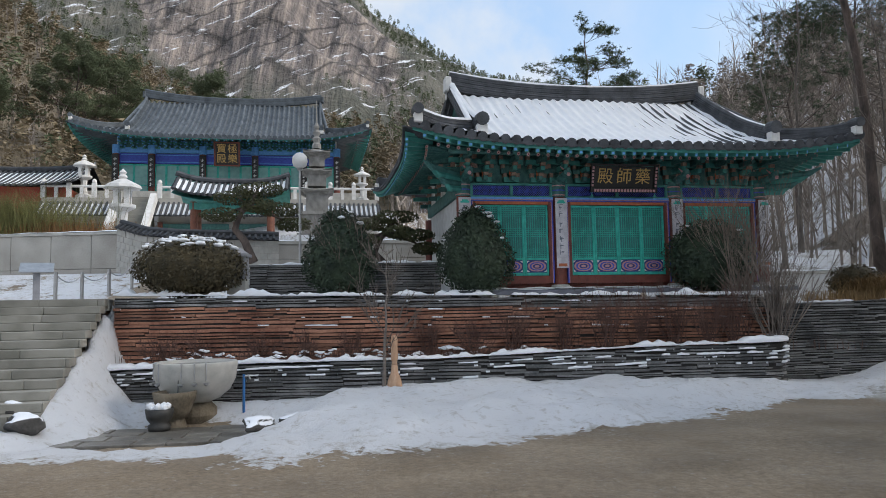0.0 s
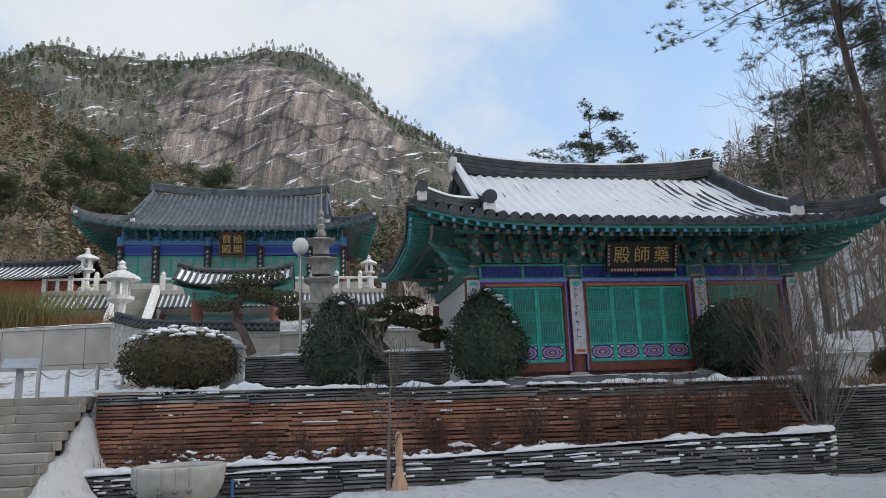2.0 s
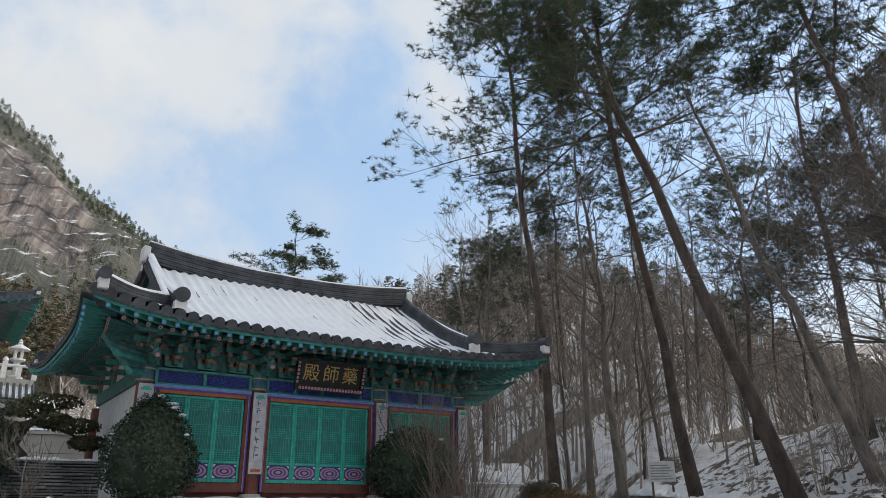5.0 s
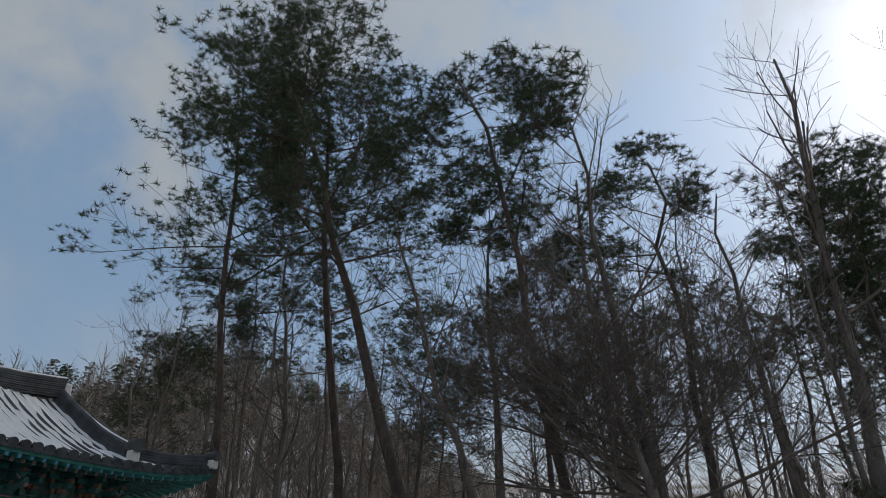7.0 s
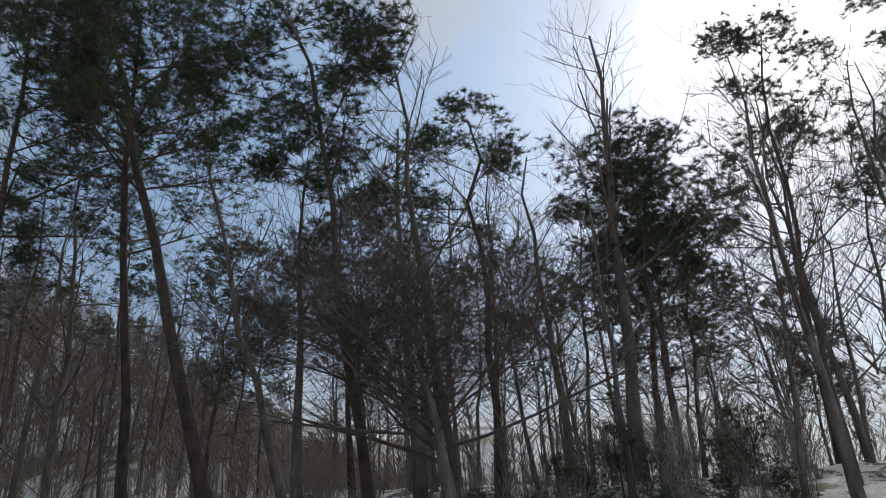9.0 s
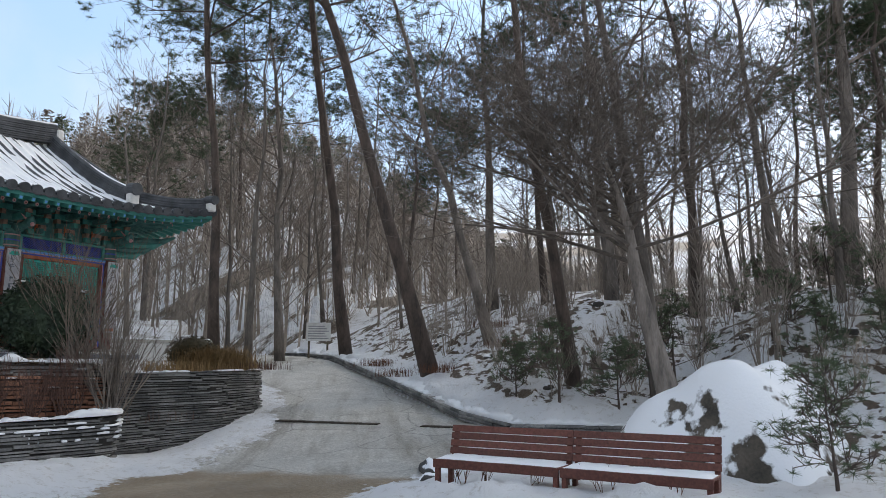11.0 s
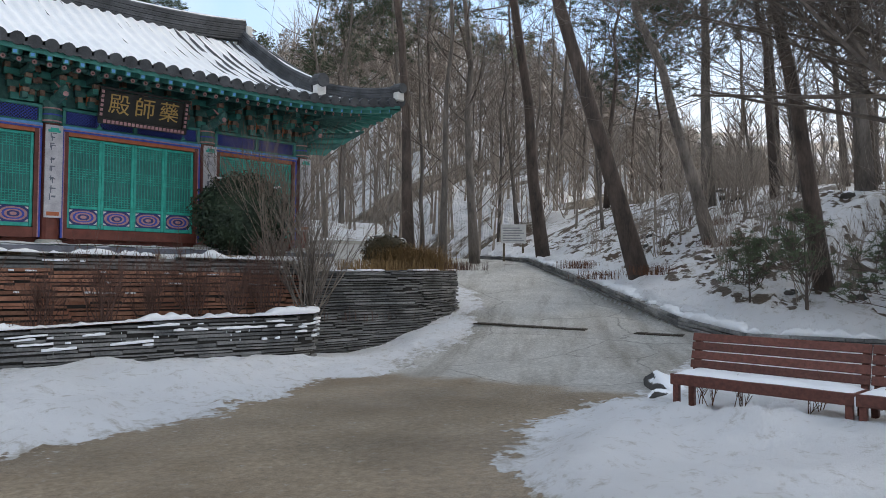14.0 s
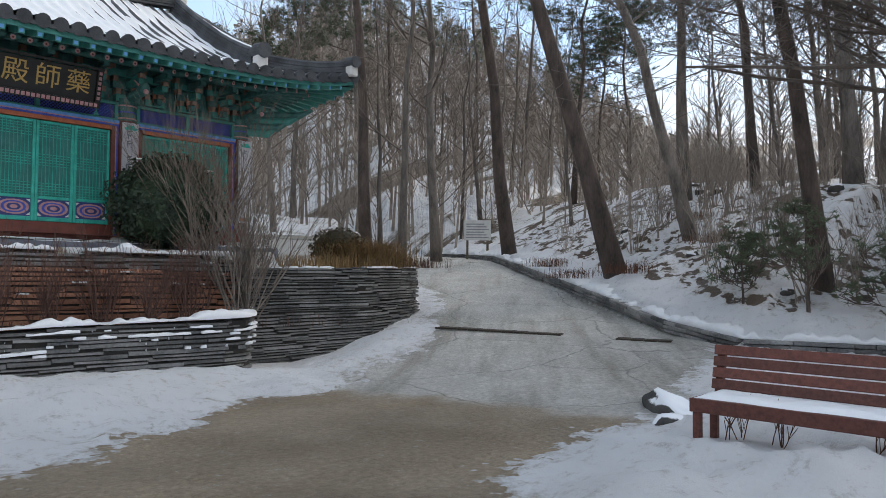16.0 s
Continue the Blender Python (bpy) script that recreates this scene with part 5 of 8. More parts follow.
# ---- distant hills ----
def hill_material(name, woods, rock, snowy):
    m = mat(name, woods[0], woods[1], 0.035, 0.95, 0.8, 0.5)
    n, l = m.node_tree.nodes, m.node_tree.links
    b = n["Principled BSDF"]
    src = b.inputs["Base Color"].links[0].from_socket
    co = n.new("ShaderNodeTexCoord")
    sl = n.new("ShaderNodeAttribute")
    sl.attribute_name = "slope"                      # metres across the slope, metres up

    def stretched(turn, sx, sy, detail, rough):
        mp = n.new("ShaderNodeMapping")
        mp.inputs["Rotation"].default_value = (0, 0, turn)
        mq = n.new("ShaderNodeMapping")
        mq.inputs["Scale"].default_value = (sx, sy, 1)
        l.new(sl.outputs["Vector"], mp.inputs["Vector"])
        l.new(mp.outputs["Vector"], mq.inputs["Vector"])
        t = n.new("ShaderNodeTexNoise")
        t.inputs["Scale"].default_value, t.inputs["Detail"].default_value, t.inputs["Roughness"].default_value = 1.0, detail, rough
        l.new(mq.outputs["Vector"], t.inputs["Vector"])
        return t

    st = stretched(0.12, 0.22, 0.022, 7.0, 0.65)     # streaks down the fall line
    bd = stretched(0.0, 0.03, 0.03, 5.0, 0.6)        # broad lighter and darker faces
    ma = n.new("ShaderNodeMath")
    ma.operation = "MULTIPLY_ADD"
    ma.inputs[1].default_value = 0.5
    l.new(bd.outputs["Fac"], ma.inputs[0])
    l.new(st.outputs["Fac"], ma.inputs[2])
    rk = n.new("ShaderNodeValToRGB")
    e = rk.color_ramp.elements
    e[0].position, e[0].color = 0.60, (0.060, 0.053, 0.054, 1)
    e[1].position, e[1].color = 0.90, (0.37, 0.305, 0.255, 1)
    k = e.new(0.74)
    k.color = (0.175, 0.147, 0.135, 1)
    l.new(ma.outputs[0], rk.inputs["Fac"])
    at = n.new("ShaderNodeAttribute")
    at.attribute_name = "rock"
    mx = n.new("ShaderNodeMix")
    mx.data_type = "RGBA"
    l.new(at.outputs["Fac"], mx.inputs["Factor"])
    l.new(src, mx.inputs["A"])
    l.new(rk.outputs["Color"], mx.inputs["B"])
    # clefts that run aslant: their shade is put into the rock's colour, without relief
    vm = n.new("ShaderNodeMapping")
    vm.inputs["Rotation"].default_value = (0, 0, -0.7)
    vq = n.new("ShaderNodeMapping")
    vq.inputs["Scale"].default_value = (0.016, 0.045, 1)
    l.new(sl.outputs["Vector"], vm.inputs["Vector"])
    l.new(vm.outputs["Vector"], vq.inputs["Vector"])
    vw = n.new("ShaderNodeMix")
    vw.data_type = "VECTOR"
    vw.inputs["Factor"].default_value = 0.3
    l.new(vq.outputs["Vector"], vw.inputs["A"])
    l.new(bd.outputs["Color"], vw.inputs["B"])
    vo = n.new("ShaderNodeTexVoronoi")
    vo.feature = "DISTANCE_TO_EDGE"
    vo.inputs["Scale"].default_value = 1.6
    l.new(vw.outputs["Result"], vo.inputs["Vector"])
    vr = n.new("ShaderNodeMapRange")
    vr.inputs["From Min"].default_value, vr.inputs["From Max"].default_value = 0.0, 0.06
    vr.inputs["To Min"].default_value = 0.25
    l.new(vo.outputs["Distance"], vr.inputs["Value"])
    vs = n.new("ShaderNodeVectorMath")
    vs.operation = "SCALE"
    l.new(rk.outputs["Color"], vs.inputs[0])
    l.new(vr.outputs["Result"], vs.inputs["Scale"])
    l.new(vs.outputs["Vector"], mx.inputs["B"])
    sn = stretched(-0.55, 0.04, 0.22, 8.0, 0.72)     # snow along slanting ledges
    mr = n.new("ShaderNodeMapRange")
    mr.inputs["From Min"].default_value, mr.inputs["From Max"].default_value = snowy, snowy + 0.05
    l.new(sn.outputs["Fac"], mr.inputs["Value"])
    m2 = n.new("ShaderNodeMix")
    m2.data_type = "RGBA"
    m2.inputs["B"].default_value = (0.78, 0.80, 0.84, 1)
    l.new(mr.outputs["Result"], m2.inputs["Factor"])
    l.new(mx.outputs["Result"], m2.inputs["A"])
    l.new(m2.outputs["Result"], b.inputs["Base Color"])
    n["Bump"].inputs["Distance"].default_value = 6.0
    hb = n.new("ShaderNodeMath")
    hb.operation = "ADD"
    l.new(st.outputs["Fac"], hb.inputs[0])
    l.new(n["Bump"].inputs["Height"].links[0].from_socket, hb.inputs[1])
    l.new(hb.outputs[0], n["Bump"].inputs["Height"])
    return m


def hill(name, crest, r0, r1, foot, material, label, rough=0.03, step=0.6, rock=None, seed=0, power=1.0):
    """A hillside seen from the yard: crest as rows of (azimuth, elevation) in degrees; it rises from r0 to r1 metres away, and falls behind."""
    verts, rocks, slopes = [], [], []
    az = list(np.arange(crest[0][0], crest[-1][0] + 1e-6, step))
    rows = 40
    for a in az:
        el = lerp_line(crest, a)[0]
        for j in range(rows + 12):
            k = j / rows
            r = r0 + (r1 - r0) * k
            top = r1 * math.tan(radians(el)) - foot
            h = top * (min(k, 1) ** power)
            if k > 1:
                h = top - (k - 1) * (r1 - r0) * 0.6
            x, y = r * math.sin(radians(a)), r * math.cos(radians(a))
            e = rough * (r1 - r0) * (noise.noise((x * 0.02, y * 0.02, seed)) * 1.2 + 0.5 * noise.noise((x * 0.07, y * 0.07, seed + 3)) + 0.25 * noise.noise((x * 0.2, y * 0.2, seed + 5)))
            h += e * (0.25 + 0.75 * math.sin(math.pi * min(k, 1) * 0.85))
            verts.append((x, y, foot + h))
            rocks.append(rock(a, k, x, y) if rock else 0.0)
            slopes += [radians(a) * r1, foot + h + 0.3 * (r - r0), 0.0]
    n = rows + 12
    faces = [(i * n + j, (i + 1) * n + j, (i + 1) * n + j + 1, i * n + j + 1) for i in range(len(az) - 1) for j in range(n - 1)]
    ob = raw(name, verts, faces, material, smooth=True)
    ob.data.attributes.new("rock", "FLOAT", "POINT").data.foreach_set("value", rocks)
    ob.data.attributes.new("slope", "FLOAT_VECTOR", "POINT").data.foreach_set("vector", slopes)
    return tagged(ob, label, "mountain", kind="structure"), verts


def rock_face(a, k, x, y):
    e = noise.noise((a * 0.25, k * 4, 1.0)) * 0.5 + 0.4 * noise.noise((a * 0.9, k * 12, 2.0))
    c = 1 - math.hypot((a + 12.7) / 9.8, (k - 0.55) / 0.29)
    return sm(-0.15, 0.12, c + 0.45 * e)


M_BRUSH = mat("grey_brown_brush", (0.14, 0.112, 0.070), (0.30, 0.235, 0.150), 0.05, 0.9, 0, 0.6)
M_OLIVE = mat("olive_needles", (0.060, 0.080, 0.042), (0.155, 0.18, 0.10), 0.08, 0.9, 0, 1.0)
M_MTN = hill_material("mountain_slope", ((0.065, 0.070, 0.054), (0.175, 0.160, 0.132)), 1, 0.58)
M_HILL = hill_material("wooded_slope", ((0.13, 0.105, 0.07), (0.27, 0.22, 0.155)), 0, 0.66)
M_HILL2 = hill_material("snowy_wooded_slope", ((0.11, 0.088, 0.07), (0.23, 0.19, 0.155)), 0, 0.45)
MTN = [(-60, 16), (-45, 21), (-34.5, 23.3), (-31.3, 24.8), (-26.4, 24.5), (-20.8, 25.6), (-17.2, 26.4), (-14.8, 26.8), (-11.5, 26.5), (-9.0, 25.4), (-7.1, 24.6), (-5.6, 23.0), (-1.9, 21.1), (0.4, 19.5), (4, 18), (14, 15), (25, 12)]
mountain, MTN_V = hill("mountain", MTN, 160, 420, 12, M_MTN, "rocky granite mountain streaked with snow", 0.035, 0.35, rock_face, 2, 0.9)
LEFT = [(-110, 16), (-60, 26), (-45, 25.5), (-36.9, 24.0), (-34.6, 23.4), (-32.6, 22.6), (-29.6, 21.0), (-26.8, 20.2), (-23.3, 19.2), (-19.3, 17.2), (-13.1, 15.5), (-6, 14.5), (2, 15.5), (6, 15)]
LEFT = [(a, e - 1.6) for a, e in LEFT]
left_hill, LEFT_V = hill("wooded_hill", LEFT, 62, 170, 9, M_HILL, "brown winter woodland slope", 0.04, 0.6, None, 7)
RIGHT = [(-3, 14.5), (2.2, 15.8), (7.4, 15.6), (13.7, 16.0), (20.1, 17.3), (26.2, 18.6), (29.5, 19.6), (32.3, 19.8), (36.4, 18.6), (40.7, 17.0), (45, 14.5), (50, 11), (56, 7), (64, 4), (75, 3)]
RIGHT = [(a, e - 1.2) for a, e in RIGHT]
right_hill, RIGHT_V = hill("wooded_hill", RIGHT, 40, 105, 0.8, M_HILL2, "snowy slope under bare winter woods", 0.03, 0.6, None, 11)


# ---- trees ----
def grow(V, F, p, d, ln, r, depth, rng, spread, n, tips, up=0.12, kids=3, bend=0.25, taper=0.62, thin=0.004):
    """A limb with its branches, as tubes: adds to the vertices V and faces F."""
    segs = 4 if depth > 1 else 2
    rings = []
    pts = [p.copy()]
    dd = d.copy()
    for i in range(segs):
        dd = (dd + Vector((rng.uniform(-1, 1), rng.uniform(-1, 1), rng.uniform(-0.6, 1))) * bend / segs + Vector((0, 0, up / segs))).normalized()
        pts.append(pts[-1] + dd * ln / segs)
    for i, q in enumerate(pts):
        t = (pts[min(i + 1, segs)] - pts[max(i - 1, 0)]).normalized()
        a = t.cross(Vector((0.31, 0.11, 0.94)))
        if a.length < 0.1:
            a = t.cross(Vector((1, 0, 0)))
        a.normalize()
        b = t.cross(a)
        rr = max(thin, r * (1 - (1 - taper) * i / segs))
        rings.append(len(V))
        for k in range(n):
            V.append(q + rr * (math.cos(2 * math.pi * k / n) * a + math.sin(2 * math.pi * k / n) * b))
    for r0, r1 in zip(rings, rings[1:]):
        for k in range(n):
            F.append((r0 + k, r0 + (k + 1) % n, r1 + (k + 1) % n, r1 + k))
    if depth <= 0:
        tips.append((pts[-1], dd))
        return pts
    for c in range(kids + (rng.random() < 0.5)):
        k = rng.uniform(0.3, 1.0)
        i = min(segs - 1, int(k * segs))
        q = pts[i].lerp(pts[i + 1], k * segs - i)
        side = Vector((rng.uniform(-1, 1), rng.uniform(-1, 1), rng.uniform(-0.3, 0.9))).normalized()
        nd = (dd * (1 - spread) + side * spread).normalized()
        grow(V, F, q, nd, ln * rng.uniform(0.5, 0.78), max(thin, r * taper * rng.uniform(0.45, 0.7)), depth - 1, rng, spread, max(3, n - 1), tips, up, kids, bend, taper, thin)
    return pts


def trunk_line(h, lean, rng, wob=0.02):
    x = y = 0.0
    pts = [Vector((0, 0, -0.3))]
    for i in range(1, 9):
        k = i / 8
        x, y = lean[0] * k + rng.uniform(-1, 1) * wob * h * k, lean[1] * k + rng.uniform(-1, 1) * wob * h * k
        pts.append(Vector((x, y, h * k)))
    return pts


def trunk_mesh(pts, r, taper, n=10):
    bm = bmesh.new()
    m = len(pts) - 1
    rad = [r * (1 - (1 - taper) * i / m) * (1.35 if i == 0 else 1.08 if i == 1 else 1) for i in range(m + 1)]
    tube(bm, pts, rad, n)
    return bm, rad


def along(pts, k):
    m = len(pts) - 1
    i = min(m - 1, int(k * m))
    return pts[i].lerp(pts[i + 1], k * m - i)


def bare_tree(m, h, r, lean=(0, 0), seed=0, first=0.35, limbs=14, depth=2, spread=0.55, length=0.28, label="", group="bare woodland trees", kids=3, rise=(0.35, 1.1), up=0.12):
    rng = random.Random(seed)
    t = empty("tree", m, label or "tall bare deciduous tree with dark bark", "tree", group)
    pts = trunk_line(h, lean, rng)
    bm, rad = trunk_mesh(pts, r, 0.16)
    part("trunk", bm, M_BARK, t, smooth=True)
    V, F, tips = [], [], []
    for i in range(limbs):
        k = first + (1 - first) * (i + rng.random()) / limbs
        q = along(pts, min(0.99, k))
        a = rng.uniform(0, 2 * math.pi)
        d = Vector((math.cos(a), math.sin(a), rng.uniform(*rise))).normalized()
        grow(V, F, q, d, h * length * rng.uniform(0.6, 1.0) * (1.15 - 0.6 * k), r * (1.1 - 0.85 * k) * 0.32, depth, rng, spread, 4, tips, up=up, kids=kids, bend=0.5, thin=0.006)
    ob = raw("crown", V, F, M_BRANCH, t)
    return t


def pine_tree(m, h, r, lean=(0, 0), seed=0, first=0.45, limbs=16, length=0.24, tuft=0.32, flat=0.5, group="pines", label="", density=1.0, needles=None):
    """A red pine: bent trunk, spreading limbs, needle tufts at the twigs."""
    rng = random.Random(seed)
    t = empty("pine_tree", m, label or "tall pine with reddish bark and dark needles", "pine tree", group)
    pts = trunk_line(h, lean, rng, 0.025)
    bm, rad = trunk_mesh(pts, r, 0.22)
    part("trunk", bm, M_PBARK, t, smooth=True)
    V, F, tips = [], [], []
    for i in range(limbs):
        k = first + (1 - first) * (i + rng.random()) / limbs
        q = along(pts, min(0.99, k))
        a = rng.uniform(0, 2 * math.pi)
        d = Vector((math.cos(a), math.sin(a), rng.uniform(-0.1, 0.5))).normalized()
        grow(V, F, q, d, h * length * rng.uniform(0.6, 1.1) * (1.25 - 0.8 * k), r * (1.1 - 0.8 * k) * 0.36, 2, rng, flat, 4, tips, up=0.05, kids=4, thin=0.008)
    raw("branchwork", V, F, M_PBARK, t)
    V, F = [], []
    for p, d in tips:
        for c in range(max(1, int(6 * density))):
            q = p + Vector((rng.gauss(0, 1), rng.gauss(0, 1), rng.gauss(0, 0.5))) * tuft * 0.8
            for b in range(24):
                e = Vector((rng.gauss(0, 1), rng.gauss(0, 1), rng.gauss(0.25, 0.6))).normalized()
                s = e.cross(Vector((rng.uniform(-1, 1), rng.uniform(-1, 1), rng.uniform(-1, 1))))
                s = s.normalized() * 0.011 * (tuft / 0.3)
                i0 = len(V)
                ln = tuft * rng.uniform(0.6, 1.1)
                V += [q - s, q + s, q + e * ln]
                F.append((i0, i0 + 1, i0 + 2))
    raw("needles", V, F, needles or M_NEEDLE, t)
    return t


def on_ground(x, y, dz=0.0, rz=0.0):
    return pose(x, y, ground_z(x, y)[0] + dz, 0, 0, rz)


# the trees that stand out
pine_tree(on_ground(22.3, 26.0), 25.0, 0.24, (-6.0, -2.2), 1, 0.48, 26, 0.25)
pine_tree(on_ground(19.1, 18.0), 22.0, 0.26, (-6.0, 3.4), 2, 0.55, 24, 0.26, label="leaning pine with dark furrowed bark")
bare_tree(on_ground(21.2, 17.0), 14.0, 0.19, (-4.6, 1.6), 3, 0.4, 15, 2)
pine_tree(on_ground(18.3, 11.9), 17.0, 0.18, (-3.6, 0.8), 4, 0.6, 13)
bare_tree(on_ground(15.0, 7.45), 6.0, 0.27, (-0.5, 1.2), 5, 0.62, 26, 3, 0.78, 1.1, "broad bare tree with mossy bark and drooping twigs", kids=5, rise=(0.0, 0.9), up=0.08)
bare_tree(on_ground(18.6, 9.5), 15.0, 0.2, (-2.6, 0.4), 6, 0.4, 18, 2)
pine_tree(on_ground(17.6, 29.2), 25.0, 0.22, (-2.4, -1.6), 7, 0.5, 26, 0.22)
bare_tree(on_ground(20.6, 28.6), 17.0, 0.2, (-2.2, -1.6), 8, 0.35, 18, 2)
bare_tree(on_ground(25.0, 14.2), 15.0, 0.24, (-1.8, 0), 9, 0.4, 14, 2)
pine_tree(on_ground(27.0, 11.7), 17.0, 0.2, (-1.5, 0), 10, 0.55, 14, 0.2, density=0.7)
bare_tree(on_ground(27.9, 9.1), 14.0, 0.2, (-2.0, 0.4), 11, 0.35, 14, 2)
bare_tree(on_ground(25.1, 6.2), 17.0, 0.26, (-1.0, -1.0), 12, 0.4, 16, 2)
bare_tree(on_ground(17.8, 27.0), 14.0, 0.16, (-0.6, -1.4), 13, 0.3, 14, 2)
bare_tree(on_ground(25.9, 20.5), 16.0, 0.24, (-1.0, -0.4), 14, 0.4, 15, 2)

# woodland: copies of a few kinds
rng = random.Random(21)
KINDS = [bare_tree(on_ground(24 + 3 * i, 33 + 2 * i), 11 + i, 0.085 + 0.018 * i, (rng.uniform(-1.5, 1.5), rng.uniform(-1.5, 1.5)), 30 + i, 0.18 + 0.06 * (i % 3), 22, 2, 0.5, 0.26) for i in range(5)]
PINES = [pine_tree(on_ground(33 + 4 * i, 6 + 5 * i), 14 + 2 * i, 0.135, (rng.uniform(-1, 1), rng.uniform(-1, 1)), 50 + i, 0.4, 15, density=0.7) for i in range(2)]
for i in range(95):
    for tries in range(40):
        a, r = radians(rng.uniform(24, 112)), rng.uniform(20, 62)
        x, y = r * math.sin(a), r * math.cos(a)
        d = road_at(x, y)
        if abs(d[0]) > d[2] + 1.0 and not (x < 15.5 and y < 27) and (x > 19.5 or y > 24):
            break
    else:
        continue
    src = rng.choice(PINES if rng.random() < 0.22 else KINDS)
    z = max(ground_z(x, y)[0], 0)
    if r > 45:
        z = max(z, 4.0 + max(0, r - 40) / 65 * 0.9 * (105 * math.tan(radians(lerp_line(RIGHT, min(74, math.degrees(a)))[0])) - 4))
    c = copy_thing(src, pose(x, y, z - 0.1, 0, 0, rng.uniform(0, 360)))
    c.scale = [rng.uniform(0.8, 1.25)] * 3


def far_woods(name, spots, material, rng, h, label, conifer=False):
    """Distant trees in one mesh: thin trunks with sprays of twigs, or tiered clumps."""
    V, F = [], []
    for x, y, z in spots:
        hh = h * rng.uniform(0.6, 1.2)
        i0 = len(V)
        w = 0.02 * hh
        V += [(x - w, y, z - 1), (x + w, y, z - 1), (x + rng.uniform(-0.6, 0.6), y, z + hh * (0.5 if conifer else 1.0))]
        F.append((i0, i0 + 1, i0 + 2))
        for k in range(26 if not conifer else 150):
            u = rng.uniform(0.3, 1.0)
            a = rng.uniform(0, 2 * math.pi)
            i0 = len(V)
            if conifer:
                r = hh * 0.26 * (1.1 - u) ** 0.6 * rng.uniform(0.3, 1.0)
                c = Vector((x + r * math.cos(a), y + r * math.sin(a), z + hh * (0.25 + 0.75 * u)))
                for q in range(3):
                    e = Vector((rng.gauss(0, 1), rng.gauss(0, 1), rng.gauss(0, 0.5))) * hh * 0.036
                    V.append(c + e)
                F.append((i0, i0 + 1, i0 + 2))
            else:
                b = Vector((x, y, z + hh * u * 0.8))
                tip = b + Vector((math.cos(a) * hh * 0.2, math.sin(a) * hh * 0.2, hh * rng.uniform(0.12, 0.3)))
                s = Vector((-math.sin(a), math.cos(a), 0.4)) * hh * 0.006
                V += [b - s, b + s, tip]
                F.append((i0, i0 + 1, i0 + 2))
    return tagged(raw(name, V, F, material), label, "woodland", kind="stuff")


rng = random.Random(5)


def spots(vs, count, lo, hi, keep=lambda x, y: True):
    s = [v for v in vs if lo < math.hypot(v[0], v[1]) < hi and keep(v[0], v[1])]
    return [(v[0] + rng.uniform(-2, 2), v[1] + rng.uniform(-2, 2), v[2]) for v in rng.sample(s, min(count, len(s)))]


far_woods("woodland", spots(LEFT_V, 1900, 62, 172), M_BRUSH, rng, 5.5, "bushy brown trees on the hillside", True)
far_woods("woodland", spots(LEFT_V, 900, 62, 172), M_TWIG, rng, 6.0, "bare brown trees on the hillside")
far_woods("pine_woodland", spots(LEFT_V, 650, 62, 175), M_OLIVE, rng, 6.0, "dark pines on the hillside", True)
rocky = mountain.data.attributes["rock"].data
far_woods("pine_woodland", [(v[0] + rng.uniform(-3, 3), v[1] + rng.uniform(-3, 3), v[2] - 1) for i, v in enumerate(MTN_V) if rocky[i].value < 0.4 and 230 < math.hypot(v[0], v[1]) < 424 and v[1] > 150 and rng.random() < (0.35 if math.hypot(v[0], v[1]) < 340 else 0.85)], M_OLIVE, rng, 5.5, "dark pines on the mountain slope", True)
far_woods("woodland", spots(RIGHT_V, 850, 60, 108), M_TWIG, rng, 5.0, "bushy brown trees on the snowy slope", True)
far_woods("woodland", spots(RIGHT_V, 1350, 42, 108), M_TWIG, rng, 6.5, "bare brown trees on the snowy slope")
brush = []
while len(brush) < 320:
    a, r = radians(rng.uniform(24, 115)), rng.uniform(21, 58)
    x, y = r * math.sin(a), r * math.cos(a)
    d = road_at(x, y)
    if abs(d[0]) > d[2] + 1.5 and not (x < 16 and y < 27) and (kerb_at(x, y)[0] > 2.5 or y > 28):
        brush.append((x, y, max(ground_z(x, y)[0], (4.0 + (r - 40) * 0.42) if r > 41 and math.degrees(a) < 48 else -9)))
far_woods("brushwood", brush, M_TWIG, rng, 4.6, "thicket of thin leafless stems in the woods")
far_woods("pine_woodland", spots(RIGHT_V, 260, 85, 108), M_OLIVE, rng, 5.0, "dark pines along the hilltop", True)
pine_tree(pose(11.9, 59.0, 14.5), 9.0, 0.16, (0.3, 0), 74, 0.22, 24, 0.34, 0.30, 0.15, group="", label="lone spreading pine on the skyline", density=0.7)
# broad dark pines behind the main hall
for i, (az, r, h) in enumerate(((-27.0, 82, 10.5), (-24.4, 86, 9.5), (-18.0, 82, 10.5), (-15.6, 88, 9.0), (-33.5, 80, 7.5), (-11.6, 86, 8.0))):
    a = radians(az)
    z = 9 + (170 * math.tan(radians(lerp_line(LEFT, az)[0])) - 9) * (r - 62) / 108
    pine_tree(pose(r * math.sin(a), r * math.cos(a), z - 0.5), h, 0.2, (rng.uniform(-0.6, 0.6), 0), 200 + i, 0.25, 24, 0.40, 0.5, 0.2, "pines on the hillside", "broad dark green pine on the brown hillside", 0.7, M_OLIVE)


